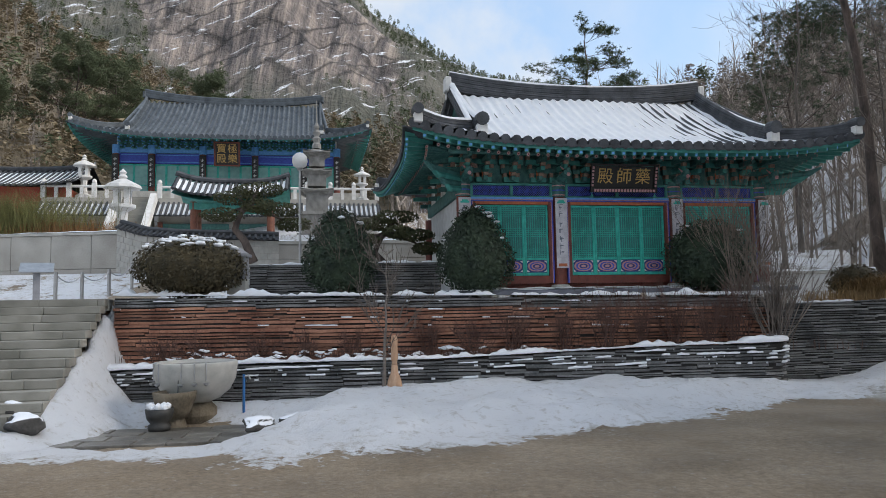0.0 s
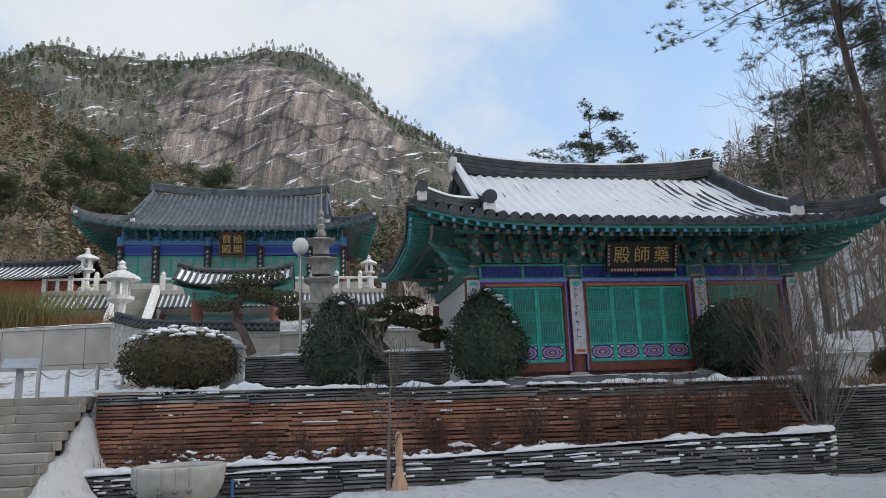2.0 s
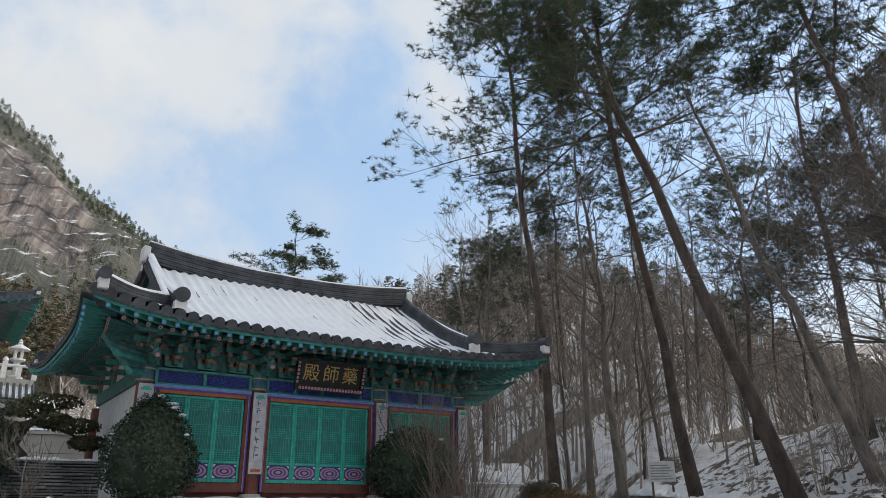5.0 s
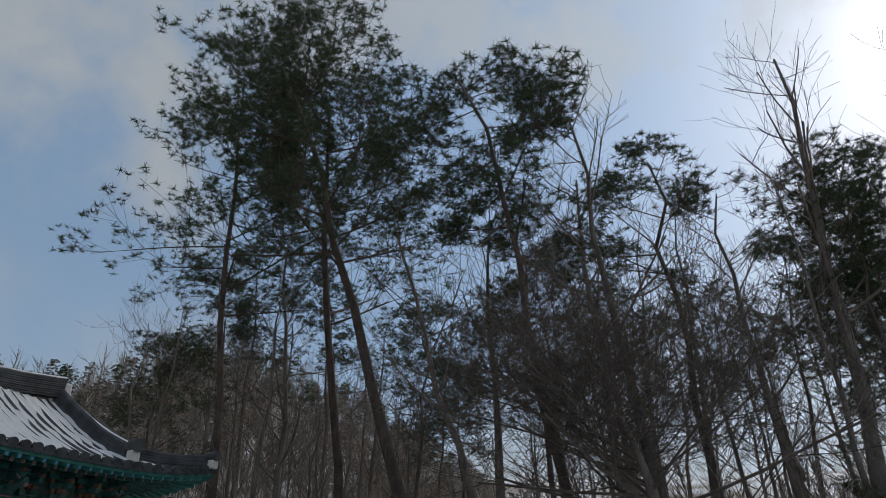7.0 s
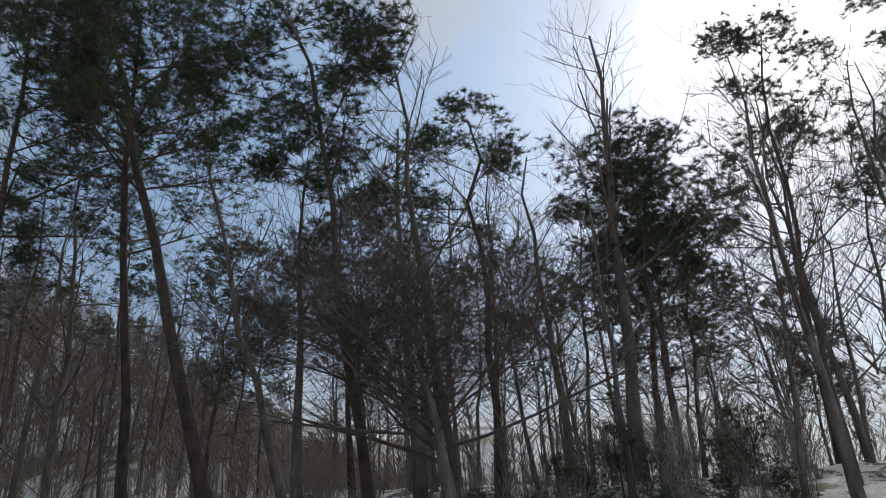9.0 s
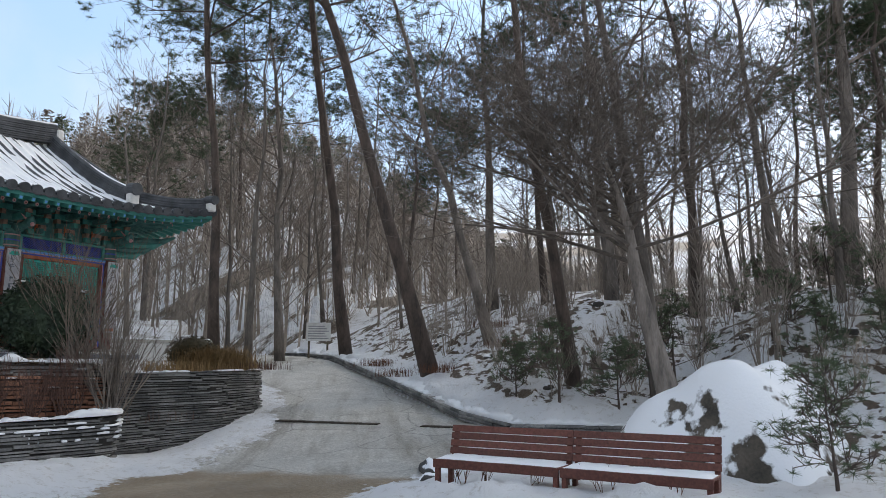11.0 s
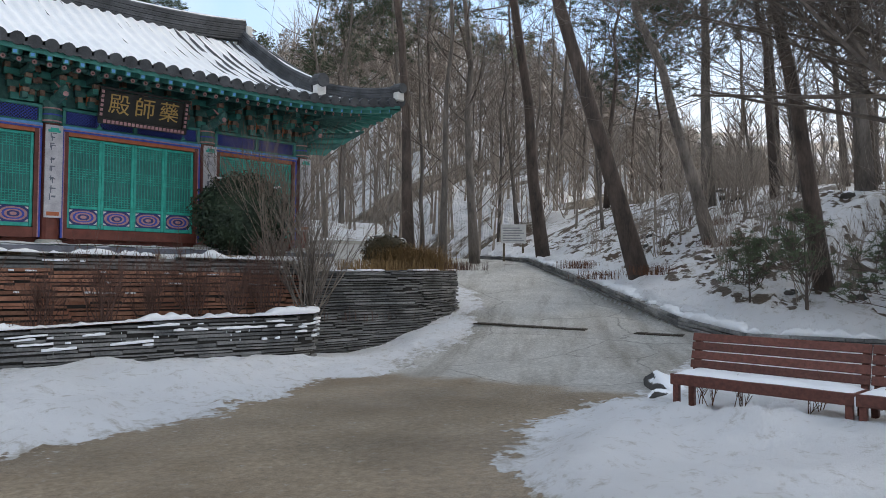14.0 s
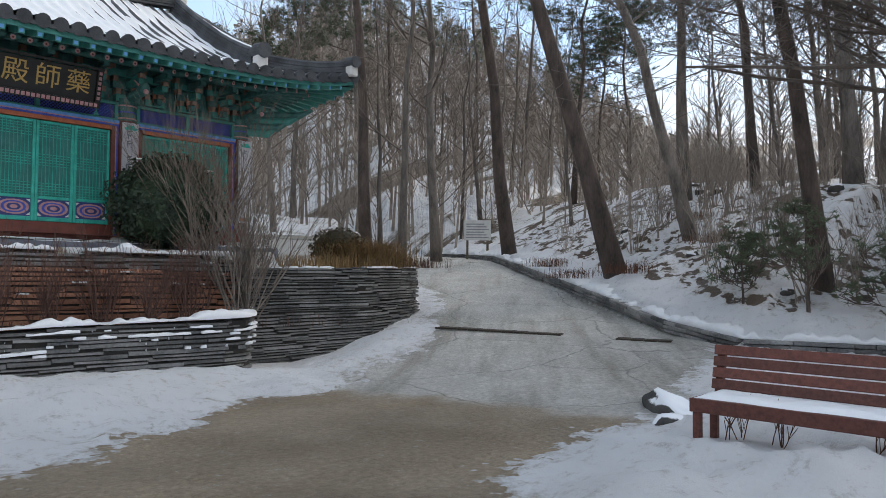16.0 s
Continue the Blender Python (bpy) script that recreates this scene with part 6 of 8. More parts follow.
# ---- benches ----
def bench(m, label):
    """A slatted bench with snow on its seat; the seat faces -y, its length runs along x."""
    b = empty("bench", m, label, "bench", "park benches")
    L = 2.01
    for i, (y0, y1) in enumerate(((-0.42, -0.315), (-0.305, -0.20), (-0.19, -0.085), (-0.075, 0.03))):
        bm = bmesh.new()
        box(bm, 0, L, y0, y1, 0.36, 0.395)
        bmesh.ops.bevel(bm, geom=bm.edges[:], offset=0.006, segments=1, affect="EDGES")
        part("seat_slat", bm, M_WOOD, b)
    bm = bmesh.new()
    box(bm, 0.0, L, -0.445, -0.42, 0.27, 0.397)
    bmesh.ops.bevel(bm, geom=bm.edges[:], offset=0.006, segments=1, affect="EDGES")
    part("front_rail", bm, M_WOOD, b)
    for x in (0.02, L - 0.09):
        for y0, y1 in ((-0.42, -0.35), (-0.04, 0.03)):
            bm = bmesh.new()
            box(bm, x, x + 0.07, y0, y1, -0.25, 0.36)
            bmesh.ops.bevel(bm, geom=bm.edges[:], offset=0.006, segments=1, affect="EDGES")
            part("leg", bm, M_WOOD, b)
        bm = bmesh.new()
        box(bm, x, x + 0.07, 0.035, 0.10, 0.0, 0.66, Matrix.Translation((0, 0.0, 0.2)) @ Matrix.Rotation(radians(-13), 4, "X"))
        part("back_post", bm, M_WOOD, b)
    for i in range(4):
        bm = bmesh.new()
        z = 0.24 + i * 0.112
        box(bm, -0.005, L + 0.005, 0.005, 0.03, z, z + 0.098, Matrix.Translation((0, 0.0, 0.2)) @ Matrix.Rotation(radians(-13), 4, "X"))
        bmesh.ops.bevel(bm, geom=bm.edges[:], offset=0.006, segments=1, affect="EDGES")
        part("back_slat", bm, M_WOOD, b)
    return b


def seat_snow(m, L=2.01):
    bm = bmesh.new()

    def f(u, v):
        x, y = 0.02 + (L - 0.04) * u, -0.41 + 0.44 * v + 0.015 * math.sin(11 * u)
        e = min(u, 1 - u) * 18
        h = 0.05 * min(1, e) * min(1, v * 6 + 0.1) * (0.8 + 0.5 * nz(u * 9, v * 3)) if v < 0.98 else 0.0
        return (x, y, 0.394 + h)

    sheet(bm, f, 40, 10)
    return tagged(part("bench_snow", bm, M_SNOW, smooth=True), "thin snow lying on the bench seat", "snow")


ba = math.degrees(math.atan2(-0.986, 0.168))
B1 = pose(9.16, 8.71, -0.07, 0, 0, ba)
B2 = pose(9.50, 6.71, -0.07, 0, 0, ba)
for m in (B1, B2):
    bench(m @ pose(0, 0, 0), "reddish-brown slatted wooden bench with snowy seat")
    s = seat_snow(m)
    s.matrix_basis = m


# ---- shrubs ----
def leafy(bm, centre, radii, count, size, rng, shape=lambda t: 1.0, mi=0):
    """Small leaves over the outside of a rounded mass, with an uneven outline."""
    for i in range(count):
        u = rng.uniform(-1, 1)
        a = rng.uniform(0, 2 * math.pi)
        s = math.sqrt(1 - u * u)
        lump = 1 + 0.10 * noise.noise((3 * math.cos(a) * s, 3 * math.sin(a) * s, 3 * u + centre[0])) + rng.gauss(0, 0.035)
        k = lump * (rng.random() ** 0.12)
        w = shape((u + 1) / 2)
        p = Vector((centre[0] + radii[0] * s * math.cos(a) * k * w, centre[1] + radii[1] * s * math.sin(a) * k * w, centre[2] + radii[2] * u * k))
        n = Vector((s * math.cos(a), s * math.sin(a), u + 0.3)) + Vector((rng.gauss(0, 0.6), rng.gauss(0, 0.6), rng.gauss(0, 0.6)))
        n.normalize()
        t = n.cross(Vector((rng.gauss(0, 1), rng.gauss(0, 1), rng.gauss(0, 1)))).normalized()
        b = n.cross(t)
        z = size * rng.uniform(0.6, 1.4)
        vs = [bm.verts.new(p + t * z), bm.verts.new(p + b * z * 0.5), bm.verts.new(p - t * z), bm.verts.new(p - b * z * 0.5)]
        bm.faces.new(vs).material_index = mi


def shrub(x, y, z, rx, rz, material, label, seed, cone=0.0, snow=10, size=0.042, count=9000):
    rng = random.Random(seed)
    t = empty("shrub", pose(x, y, z), label, "shrub", "clipped evergreen shrubs")
    shape = (lambda k: 1.1 - cone * k) if cone else (lambda k: 1.0)
    bm = bmesh.new()
    prof = [(0.05, -0.96)] + [(0.80 * math.sqrt(max(0.02, 1 - u * u)) * shape((u + 1) / 2), 0.88 * u) for u in [-0.9 + 0.2 * i for i in range(10)]] + [(0.03, 0.9)]
    lathe(bm, [(rx * r, rz + rz * h) for r, h in prof], 18)
    part("inner_foliage", bm, material, t)
    bm = bmesh.new()
    leafy(bm, (0, 0, rz), (rx, rx * 0.95, rz), count, size, rng, shape)
    part("foliage", bm, material, t)
    bm = bmesh.new()
    tube(bm, [(0, 0, -0.1), (0, 0, 0.5)], 0.07, 8)
    part("stem", bm, M_BARK, t)
    # clumps of snow caught on it
    bm = bmesh.new()
    for i in range(snow):
        a = rng.uniform(0, 2 * math.pi)
        u = rng.uniform(0.15, 0.98) if cone else rng.uniform(0.62, 0.99)
        s = math.sqrt(1 - u * u) * shape((u + 1) / 2)
        c = Vector((rx * s * math.cos(a), rx * s * math.sin(a), rz + rz * u))
        r = rng.uniform(0.03, 0.09) if cone else rng.uniform(0.04, 0.12)
        g = bmesh.ops.create_icosphere(bm, subdivisions=2, radius=1.0)["verts"]
        for v in g:
            f = 1 + 0.35 * noise.noise((v.co.x * 1.5 + i, v.co.y * 1.5, v.co.z))
            v.co = c + Vector((v.co.x * r * 1.25 * f, v.co.y * r * f, v.co.z * r * 0.5 * f + 0.01 + 0.5 * r * noise.noise((v.co.x * 2 + i, v.co.y * 2, 5.0))))
    part("snow_clumps", bm, M_SNOW, t, "white snow caught on the leaves", smooth=True)
    return t


for i in range(5):
    lo = 0.11 + 0.085 * i
    snow_ribbon("ledge_snow", LOW, lambda s, lo=lo: low_top(s) - lo + 0.02 * math.sin(0.9 * s + lo * 20), 0.09, "thin snow lying on a ledge of the low wall", 40 + i, 0.45 + 0.11 * i, 0.045, -0.075)
for i in range(4):
    lo = 0.12 + 0.2 * i
    snow_ribbon("ledge_snow", BRICK, lambda s, lo=lo: brick_top(s) - lo, 0.07, "thin snow lying on a ledge of the terrace wall", 60 + i, 0.85, 0.03, -0.045)
shrub(-6.6, 18.95, 1.95, 1.42, 0.80, M_BOX, "broad rounded olive-brown shrub capped with snow", 1, 0, 75)
shrub(-2.72, 18.95, 1.9, 1.12, 1.17, M_YEW, "dark conical evergreen shrub, clipped", 2, 0.55, 7)
shrub(0.82, 18.85, 1.88, 1.16, 1.16, M_YEW, "dark conical evergreen shrub dotted with snow", 3, 0.55, 20)
shrub(7.1, 19.45, 1.88, 1.12, 0.97, M_YEW, "dark rounded evergreen shrub before the door", 4, 0.15, 4)
shrub(11.6, 20.6, 1.6, 0.75, 0.5, M_BOX, "low dark shrub among dry grass", 5, 0, 5, count=2200)


def twig_bush(x, y, z, h, w, n, seed, label, material=None, lean=0.0, depth=1):
    """A leafless bush: many thin stems from one foot."""
    rng = random.Random(seed)
    t = empty("bare_bush", pose(x, y, z), label, "bush", "leafless bushes")
    V, F, tips = [], [], []
    for i in range(n):
        a = rng.uniform(0, 2 * math.pi)
        s = rng.uniform(0.1, 1.0) * w / h
        d = Vector((math.cos(a) * s + lean, math.sin(a) * s * 0.6, 1)).normalized()
        grow(V, F, Vector((rng.gauss(0, 0.1), rng.gauss(0, 0.06), -0.05)), d, h * rng.uniform(0.55, 1.0), 0.013 * (h / 1.2) ** 0.6, depth, rng, 0.35, 4, tips, up=0.1, kids=3, bend=0.3, thin=0.0035)
        if n >= 16:
            raw("stem", V, F, material or M_TWIG, t)
            V, F = [], []
    if V:
        raw("stem", V, F, material or M_TWIG, t)
    return t


M_PALE = mat("pale_twigs", (0.10, 0.078, 0.062), (0.24, 0.195, 0.16), 3, 0.9, 0, 20)
M_REDTWIG = mat("reddish_twigs", (0.07, 0.035, 0.028), (0.16, 0.09, 0.07), 3, 0.9, 0, 20)
twig_bush(7.6, 18.7, 1.75, 2.0, 1.7, 46, 1, "leafless bush with pale arching twigs", M_PALE, -0.1, 2)
twig_bush(8.0, 17.75, 0.5, 2.0, 1.7, 40, 2, "thicket of bare brown stems by the wall", M_BRANCH, 0, 2)
twig_bush(-2.6, 18.6, 1.9, 1.5, 1.3, 16, 4, "thin bare twigs on the terrace", M_PALE, 0.1, 2)
for i, x in enumerate((-6.9, -5.9, -4.6, -3.4, -2.2, -0.4, 0.7, 1.7, 2.9, 3.9, 4.8, 5.6, 6.4, 7.1)):
    twig_bush(x, 17.72 + 0.1 * (i % 3), 0.42 + 0.012 * x, 0.55 + 0.55 * sm(-3, 5, x) * (0.7 + 0.3 * (i % 2)), 0.8, 20, 20 + i, "low reddish-brown twiggy bush in the planting strip", M_REDTWIG, 0, 2)

# sapling before the wall, tied with cloth
sap = bare_tree(pose(-1.42, 16.7, -0.3), 3.1, 0.045, (0.15, 0), 77, 0.22, 15, 2, 0.42, 0.42, "slender bare sapling in the snow", "")


def snow_tufts(name, spots_, label, seed, r=(0.08, 0.2)):
    rng = random.Random(seed)
    bm = bmesh.new()
    for x, y, z in spots_:
        g = bmesh.ops.create_icosphere(bm, subdivisions=2, radius=1.0)["verts"]
        k = rng.uniform(*r)
        for v in g:
            f = 1 + 0.4 * noise.noise((v.co.x * 1.5 + x, v.co.y * 1.5 + y, v.co.z))
            v.co = Vector((x, y, z)) + Vector((v.co.x * k * f * 1.9, v.co.y * k * f * 0.8, v.co.z * k * 0.5 * f + 0.3 * k * math.sin(7 * x + 3 * v.co.x)))
    return tagged(part(name, bm, M_SNOW, smooth=True), label, "snow", kind="stuff")


rng = random.Random(8)
snow_tufts("twig_snow", [(rng.uniform(-7.5, 7.5), rng.uniform(17.5, 17.9), 0.47 + 0.2 * rng.random() ** 2) for i in range(90)], "lumps of snow caught on low bushes", 3, (0.025, 0.075))


def grass_tuft(name, cx, cy, z, w, d, h, n, material, label, seed, droop=0.6):
    rng = random.Random(seed)
    V, F = [], []
    for i in range(n):
        x, y = cx + rng.gauss(0, w / 2), cy + rng.gauss(0, d / 2)
        a = rng.uniform(0, 2 * math.pi)
        ln = h * rng.uniform(0.5, 1.1)
        s = Vector((-math.sin(a), math.cos(a), 0)) * 0.0055
        o = Vector((math.cos(a), math.sin(a), 0)) * ln * droop * rng.uniform(0.2, 1)
        b = Vector((x, y, z))
        m = b + o * 0.35 + Vector((0, 0, ln * 0.65))
        t = b + o + Vector((0, 0, ln * rng.uniform(0.5, 0.95)))
        i0 = len(V)
        V += [b - s, b + s, m + s * 0.8, m - s * 0.8, t]
        F += [(i0, i0 + 1, i0 + 2, i0 + 3), (i0 + 3, i0 + 2, i0 + 4)]
    return tagged(raw(name, V, F, material), label, "dry grass", kind="stuff")


grass_tuft("dry_grass", 12.0, 19.9, 1.6, 0.9, 0.6, 0.85, 3200, M_DRY, "tawny dry grass spilling over the wall", 1, 1.5)
grass_tuft("dry_grass", 9.9, 19.1, 1.58, 2.0, 0.7, 0.4, 900, M_DRY, "low dry grass on the terrace", 2)
grass_tuft("dry_weeds", 12.8, 20.0, 1.62, 1.4, 0.6, 0.35, 900, M_REDTWIG, "low reddish dry weeds along the wall", 3)
grass_tuft("dry_weeds", 0.0, 17.7, 0.42, 7.5, 0.25, 0.35, 1600, M_REDTWIG, "dry weeds in the planting strip", 4)


# ---- stone bowl spring ----
def water_bowl():
    b = empty("stone_bowl", pose(-5.42, 15.95, -0.66), "large pale stone water bowl hung with ladles", "stone basin")
    bm = bmesh.new()
    lathe(bm, [(0.30, 0.32), (0.50, 0.40), (0.72, 0.58), (0.84, 0.82), (0.875, 1.10), (0.88, 1.17), (0.86, 1.19), (0.78, 1.19), (0.74, 1.10), (0.6, 0.8), (0.2, 0.7)], 36)
    part("bowl", bm, M_STONE, b, smooth=True)
    bm = bmesh.new()
    lathe(bm, [(0.76, 1.12), (0.01, 1.125)], 30)
    part("water", bm, M_ICE, b, "still icy water")
    bm = bmesh.new()
    lathe(bm, [(0.40, -0.1), (0.46, 0.06), (0.44, 0.20), (0.34, 0.30), (0.3, 0.36)], 18)
    part("lotus_foot", bm, M_TUB, b, "brown mossy stone foot")
    for i, a in enumerate((-2.45, -2.2, -1.57, -1.28, -1.02)):
        bm = bmesh.new()
        x, y = 0.90 * math.cos(a), 0.90 * math.sin(a)
        tube(bm, [(x * 0.94, y * 0.94, 1.2), (x, y, 1.19), (x * 1.01, y * 1.01, 1.0), (x * 0.99, y * 0.99, 0.84)], 0.013, 6)
        lathe(bm, [(0.02, -0.07), (0.055, -0.04), (0.06, 0.0), (0.05, 0.0)], 10, (x * 1.03, y * 1.03, 0.80))
        part("ladle", bm, M_STEEL, b, "hanging steel ladle")
    return b


M_ICE = mat("icy_water", (0.05, 0.06, 0.06), (0.12, 0.13, 0.14), 3, 0.1, 0.1, 20)
M_TUB = mat("mossy_brown_stone", (0.07, 0.055, 0.035), (0.22, 0.18, 0.13), 3, 0.85, 0.5, 25)
water_bowl()


def wet_paving():
    """Flat slabs of wet stone before the bowl."""
    pv = empty("stone_paving", pose(-5.3, 13.9, 0, 0, 0, 6), "wet flat stone slabs paving the spring", "paving", kind="structure")
    rng = random.Random(12)
    for j in range(4):
        x = -2.1 + 0.3 * (j % 2)
        while x < 1.9:
            w = rng.uniform(0.6, 1.1)
            if math.hypot((x + w / 2) / 2.4, (j - 1.5) / 2.6) < 0.95:
                bm = bmesh.new()
                box(bm, x, x + w - 0.02, -0.95 + 0.46 * j, -0.95 + 0.46 * j + 0.44, -0.80, -0.685 + rng.uniform(-0.012, 0.012))
                bmesh.ops.bevel(bm, geom=bm.edges[:], offset=0.015, segments=1, affect="EDGES")
                part("slab", bm, M_WETSLAB, pv)
            x += w
    return pv


M_WETSLAB = mat("wet_grey_slab", (0.075, 0.068, 0.058), (0.20, 0.185, 0.16), 2.5, 0.32, 0.4, 25, rnd=0.25)
wet_paving()


def stone_tub():
    t = empty("stone_tub", pose(-5.55, 15.05, -0.72), "rough brown stone tub under the bowl's spout", "stone tub")
    bm = bmesh.new()
    lathe(bm, [(0.26, 0.18), (0.33, 0.34), (0.40, 0.56), (0.43, 0.70), (0.38, 0.71), (0.34, 0.60), (0.1, 0.56)], 20)
    for v in bm.verts:
        v.co += Vector((1, 1, 0.3)) * 0.025 * noise.noise(v.co * 5)
    part("tub", bm, M_TUB, t, smooth=True)
    bm = bmesh.new()
    lathe(bm, [(0.22, -0.12), (0.25, 0.0), (0.2, 0.2)], 12, (0, 0, 0))
    part("foot", bm, M_TUB, t)
    bm = bmesh.new()
    lathe(bm, [(0.35, 0.63), (0.01, 0.635)], 18)
    part("water", bm, M_ICE, t)
    bm = bmesh.new()
    tube(bm, [(0.05, 0.30, 1.25), (0.05, 0.12, 1.15), (0.05, 0.06, 0.9), (0.05, 0.05, 0.63)], [0.012, 0.012, 0.009, 0.014], 6)
    part("water_stream", bm, M_ICE, t, "thin falling water")
    d = empty("stone_pot", pose(-5.62, 14.45, -0.62), "small dark stone pot catching the overflow", "stone pot")
    bm = bmesh.new()
    lathe(bm, [(0.20, -0.1), (0.22, 0.02), (0.17, 0.06), (0.24, 0.16), (0.27, 0.34), (0.23, 0.35), (0.20, 0.24), (0.05, 0.22)], 18)
    part("pot", bm, M_ROCK2, d, smooth=True)
    bm = bmesh.new()
    for i in range(9):
        g = bmesh.ops.create_icosphere(bm, subdivisions=1, radius=0.06 + 0.02 * (i % 3))["verts"]
        for v in g:
            v.co += Vector((0.16 * math.cos(i * 0.7), 0.16 * math.sin(i * 0.7), 0.36 + 0.02 * (i % 2)))
    part("ice_rim", bm, M_SNOW, d, "frozen white rim", smooth=True)


M_ROCK2 = mat("dark_wet_stone", (0.015, 0.015, 0.014), (0.05, 0.047, 0.042), 4, 0.5, 0.4, 25)
stone_tub()


def club():
    c = empty("wooden_pestle", pose(-1.14, 16.35, ground_z(-1.14, 16.35)[0] - 0.02), "pale wooden pestle standing in the snow", "pestle")
    bm = bmesh.new()
    lathe(bm, [(0.15, -0.1), (0.17, 0.03), (0.15, 0.14), (0.085, 0.32), (0.065, 0.48)], 16)
    part("head", bm, M_CLUB, c, smooth=True)
    bm = bmesh.new()
    lathe(bm, [(0.065, 0.48), (0.06, 0.55), (0.08, 0.62), (0.075, 0.85), (0.075, 1.05), (0.06, 1.12), (0.01, 1.14)], 16)
    part("grip", bm, M_CLUB, c, smooth=True)
    p = empty("water_pipe", pose(-4.42, 16.1, -0.72), "thin blue standing water pipe with a tap", "pipe")
    bm = bmesh.new()
    tube(bm, [(0, 0, 0), (0, 0, 0.94)], 0.03, 8)
    part("pipe", bm, M_BLUEPIPE, p)
    bm = bmesh.new()
    tube(bm, [(0, 0, 0.88), (0.12, -0.05, 0.9), (0.16, -0.07, 0.84)], 0.02, 6)
    part("tap", bm, M_STEEL, p, "steel tap")


club()


def boulder(x, y, z, r, label, material, seed, flat=0.6):
    bm = bmesh.new()
    bmesh.ops.create_icosphere(bm, subdivisions=3, radius=1.0)
    for v in bm.verts:
        f = 1 + 0.45 * noise.noise(v.co * 1.1 + Vector((seed, 0, 0))) + 0.15 * noise.noise(v.co * 3 + Vector((0, seed, 0)))
        v.co = Vector((v.co.x * r[0], v.co.y * r[1], v.co.z * r[2])) * f
    ob = part("boulder", bm, material, smooth=True)
    ob.matrix_basis = pose(x, y, z, 0, 0, seed * 40)
    return tagged(ob, label, "boulder")


boulder(-2.75, 13.6, -0.42, (0.35, 0.25, 0.14), "flat grey stone half buried in snow", M_ROCK, 1)
boulder(-3.35, 13.1, -0.40, (0.40, 0.22, 0.15), "snow-covered stone beside the wet patch", M_ROCK, 2)
boulder(-7.6, 13.3, -0.35, (0.5, 0.3, 0.2), "dark stone showing through the snow", M_ROCK, 3)
boulder(-8.2, 14.0, -0.2, (0.35, 0.25, 0.18), "dark stone at the stair's foot", M_ROCK, 4)
boulder(9.6, 9.45, -0.2, (0.28, 0.2, 0.15), "dark stone behind the bench end", M_ROCK, 5)
boulder(10.2, 9.9, -0.12, (0.6, 0.2, 0.17), "long dark stone edged with snow", M_ROCK, 6)
rng = random.Random(33)
for i in range(55):
    x, y = rng.uniform(17.5, 29), rng.uniform(1, 22)
    if kerb_at(x, y)[0] > 1.2 or (y < 8.8 and x > 18):
        r = rng.uniform(0.08, 0.24)
        boulder(x, y, ground_z(x, y)[0] - 0.03, (r * 1.2, r, r * 0.8), "dark rock showing through the bank's snow", M_ROCK, 10 + i)
# snowy mound beyond the bench
bm = bmesh.new()
sheet(bm, lambda u, v: (12.9 + 4.4 * u, 4.3 + 4.4 * v, -0.5 + 2.45 * max(0.0, math.sin(math.pi * u) * math.sin(math.pi * v)) ** 0.62 * (1 + 0.28 * nz(u * 4, v * 4, 1.0, 3)) + 0.06 * nz(u * 12, v * 12)), 40, 40)
tagged(part("mound", bm, mat("snowy_mound", (0.04, 0.036, 0.03), (0.12, 0.10, 0.08), 2, 0.9, 0.6, 20, snow=0.90, snow_cut=0.9), smooth=True), "earth mound under deep snow with dark patches", "mound")
rng = random.Random(34)


M_SOFT = mat("soft_green_needles", (0.055, 0.080, 0.045), (0.14, 0.175, 0.10), 2, 0.8, 0, 15)


def small_pine(x, y, h, seed):
    z = max(ground_z(x, y)[0], -0.1)
    return pine_tree(pose(x, y, z), h, 0.035 * h / 2, (0.1, 0.1), seed, 0.12, 11, 0.40, 0.15, 0.5, "young pines", "young pine with soft green needles", 0.25, M_SOFT)


for i, (x, y, h) in enumerate(((12.2, 3.95, 1.6), (17.0, 11.6, 2.0), (17.6, 10.2, 1.6), (19.5, 9.5, 2.2), (20.5, 7.2, 2.0), (16.9, 12.9, 1.4), (22.5, 6.2, 2.0), (18.8, 4.2, 1.6), (20.4, 3.0, 1.9), (18.6, 5.6, 1.5), (21.2, 4.8, 1.8), (22.4, 2.4, 2.2), (19.6, 1.8, 1.6))):
    small_pine(x, y, h, 80 + i)
rng = random.Random(35)
for i in range(120):
    x, y = rng.uniform(16.5, 30), rng.uniform(1, 24)
    if kerb_at(x, y)[0] > 1.0 or (y < 8.8 and x > 17.5):
        twig_bush(x, y, ground_z(x, y)[0], rng.uniform(0.8, 2.2), 1.1, 9, 100 + i, "thin leafless undergrowth on the snowy bank", M_TWIG, 0, 2)
for i, (x, y) in enumerate(((18.9, 19.4), (19.8, 21.2), (20.3, 15.6), (22.3, 17.5), (18.6, 17.0))):
    grass_tuft("dry_leaves", x, y, ground_z(x, y)[0], 0.9, 0.7, 0.4, 350, M_DRYLEAF, "heap of dry brown leaves and stems", 60 + i)
for i, (x, y) in enumerate(((9.2, 8.0), (9.4, 7.2), (9.5, 6.2), (9.0, 8.4), (9.7, 5.4))):
    twig_bush(x, y, ground_z(x, y)[0], 0.36, 0.3, 5, 170 + i, "withered weed stalks in the snow under the bench", M_DRYLEAF, 0.1, 1)


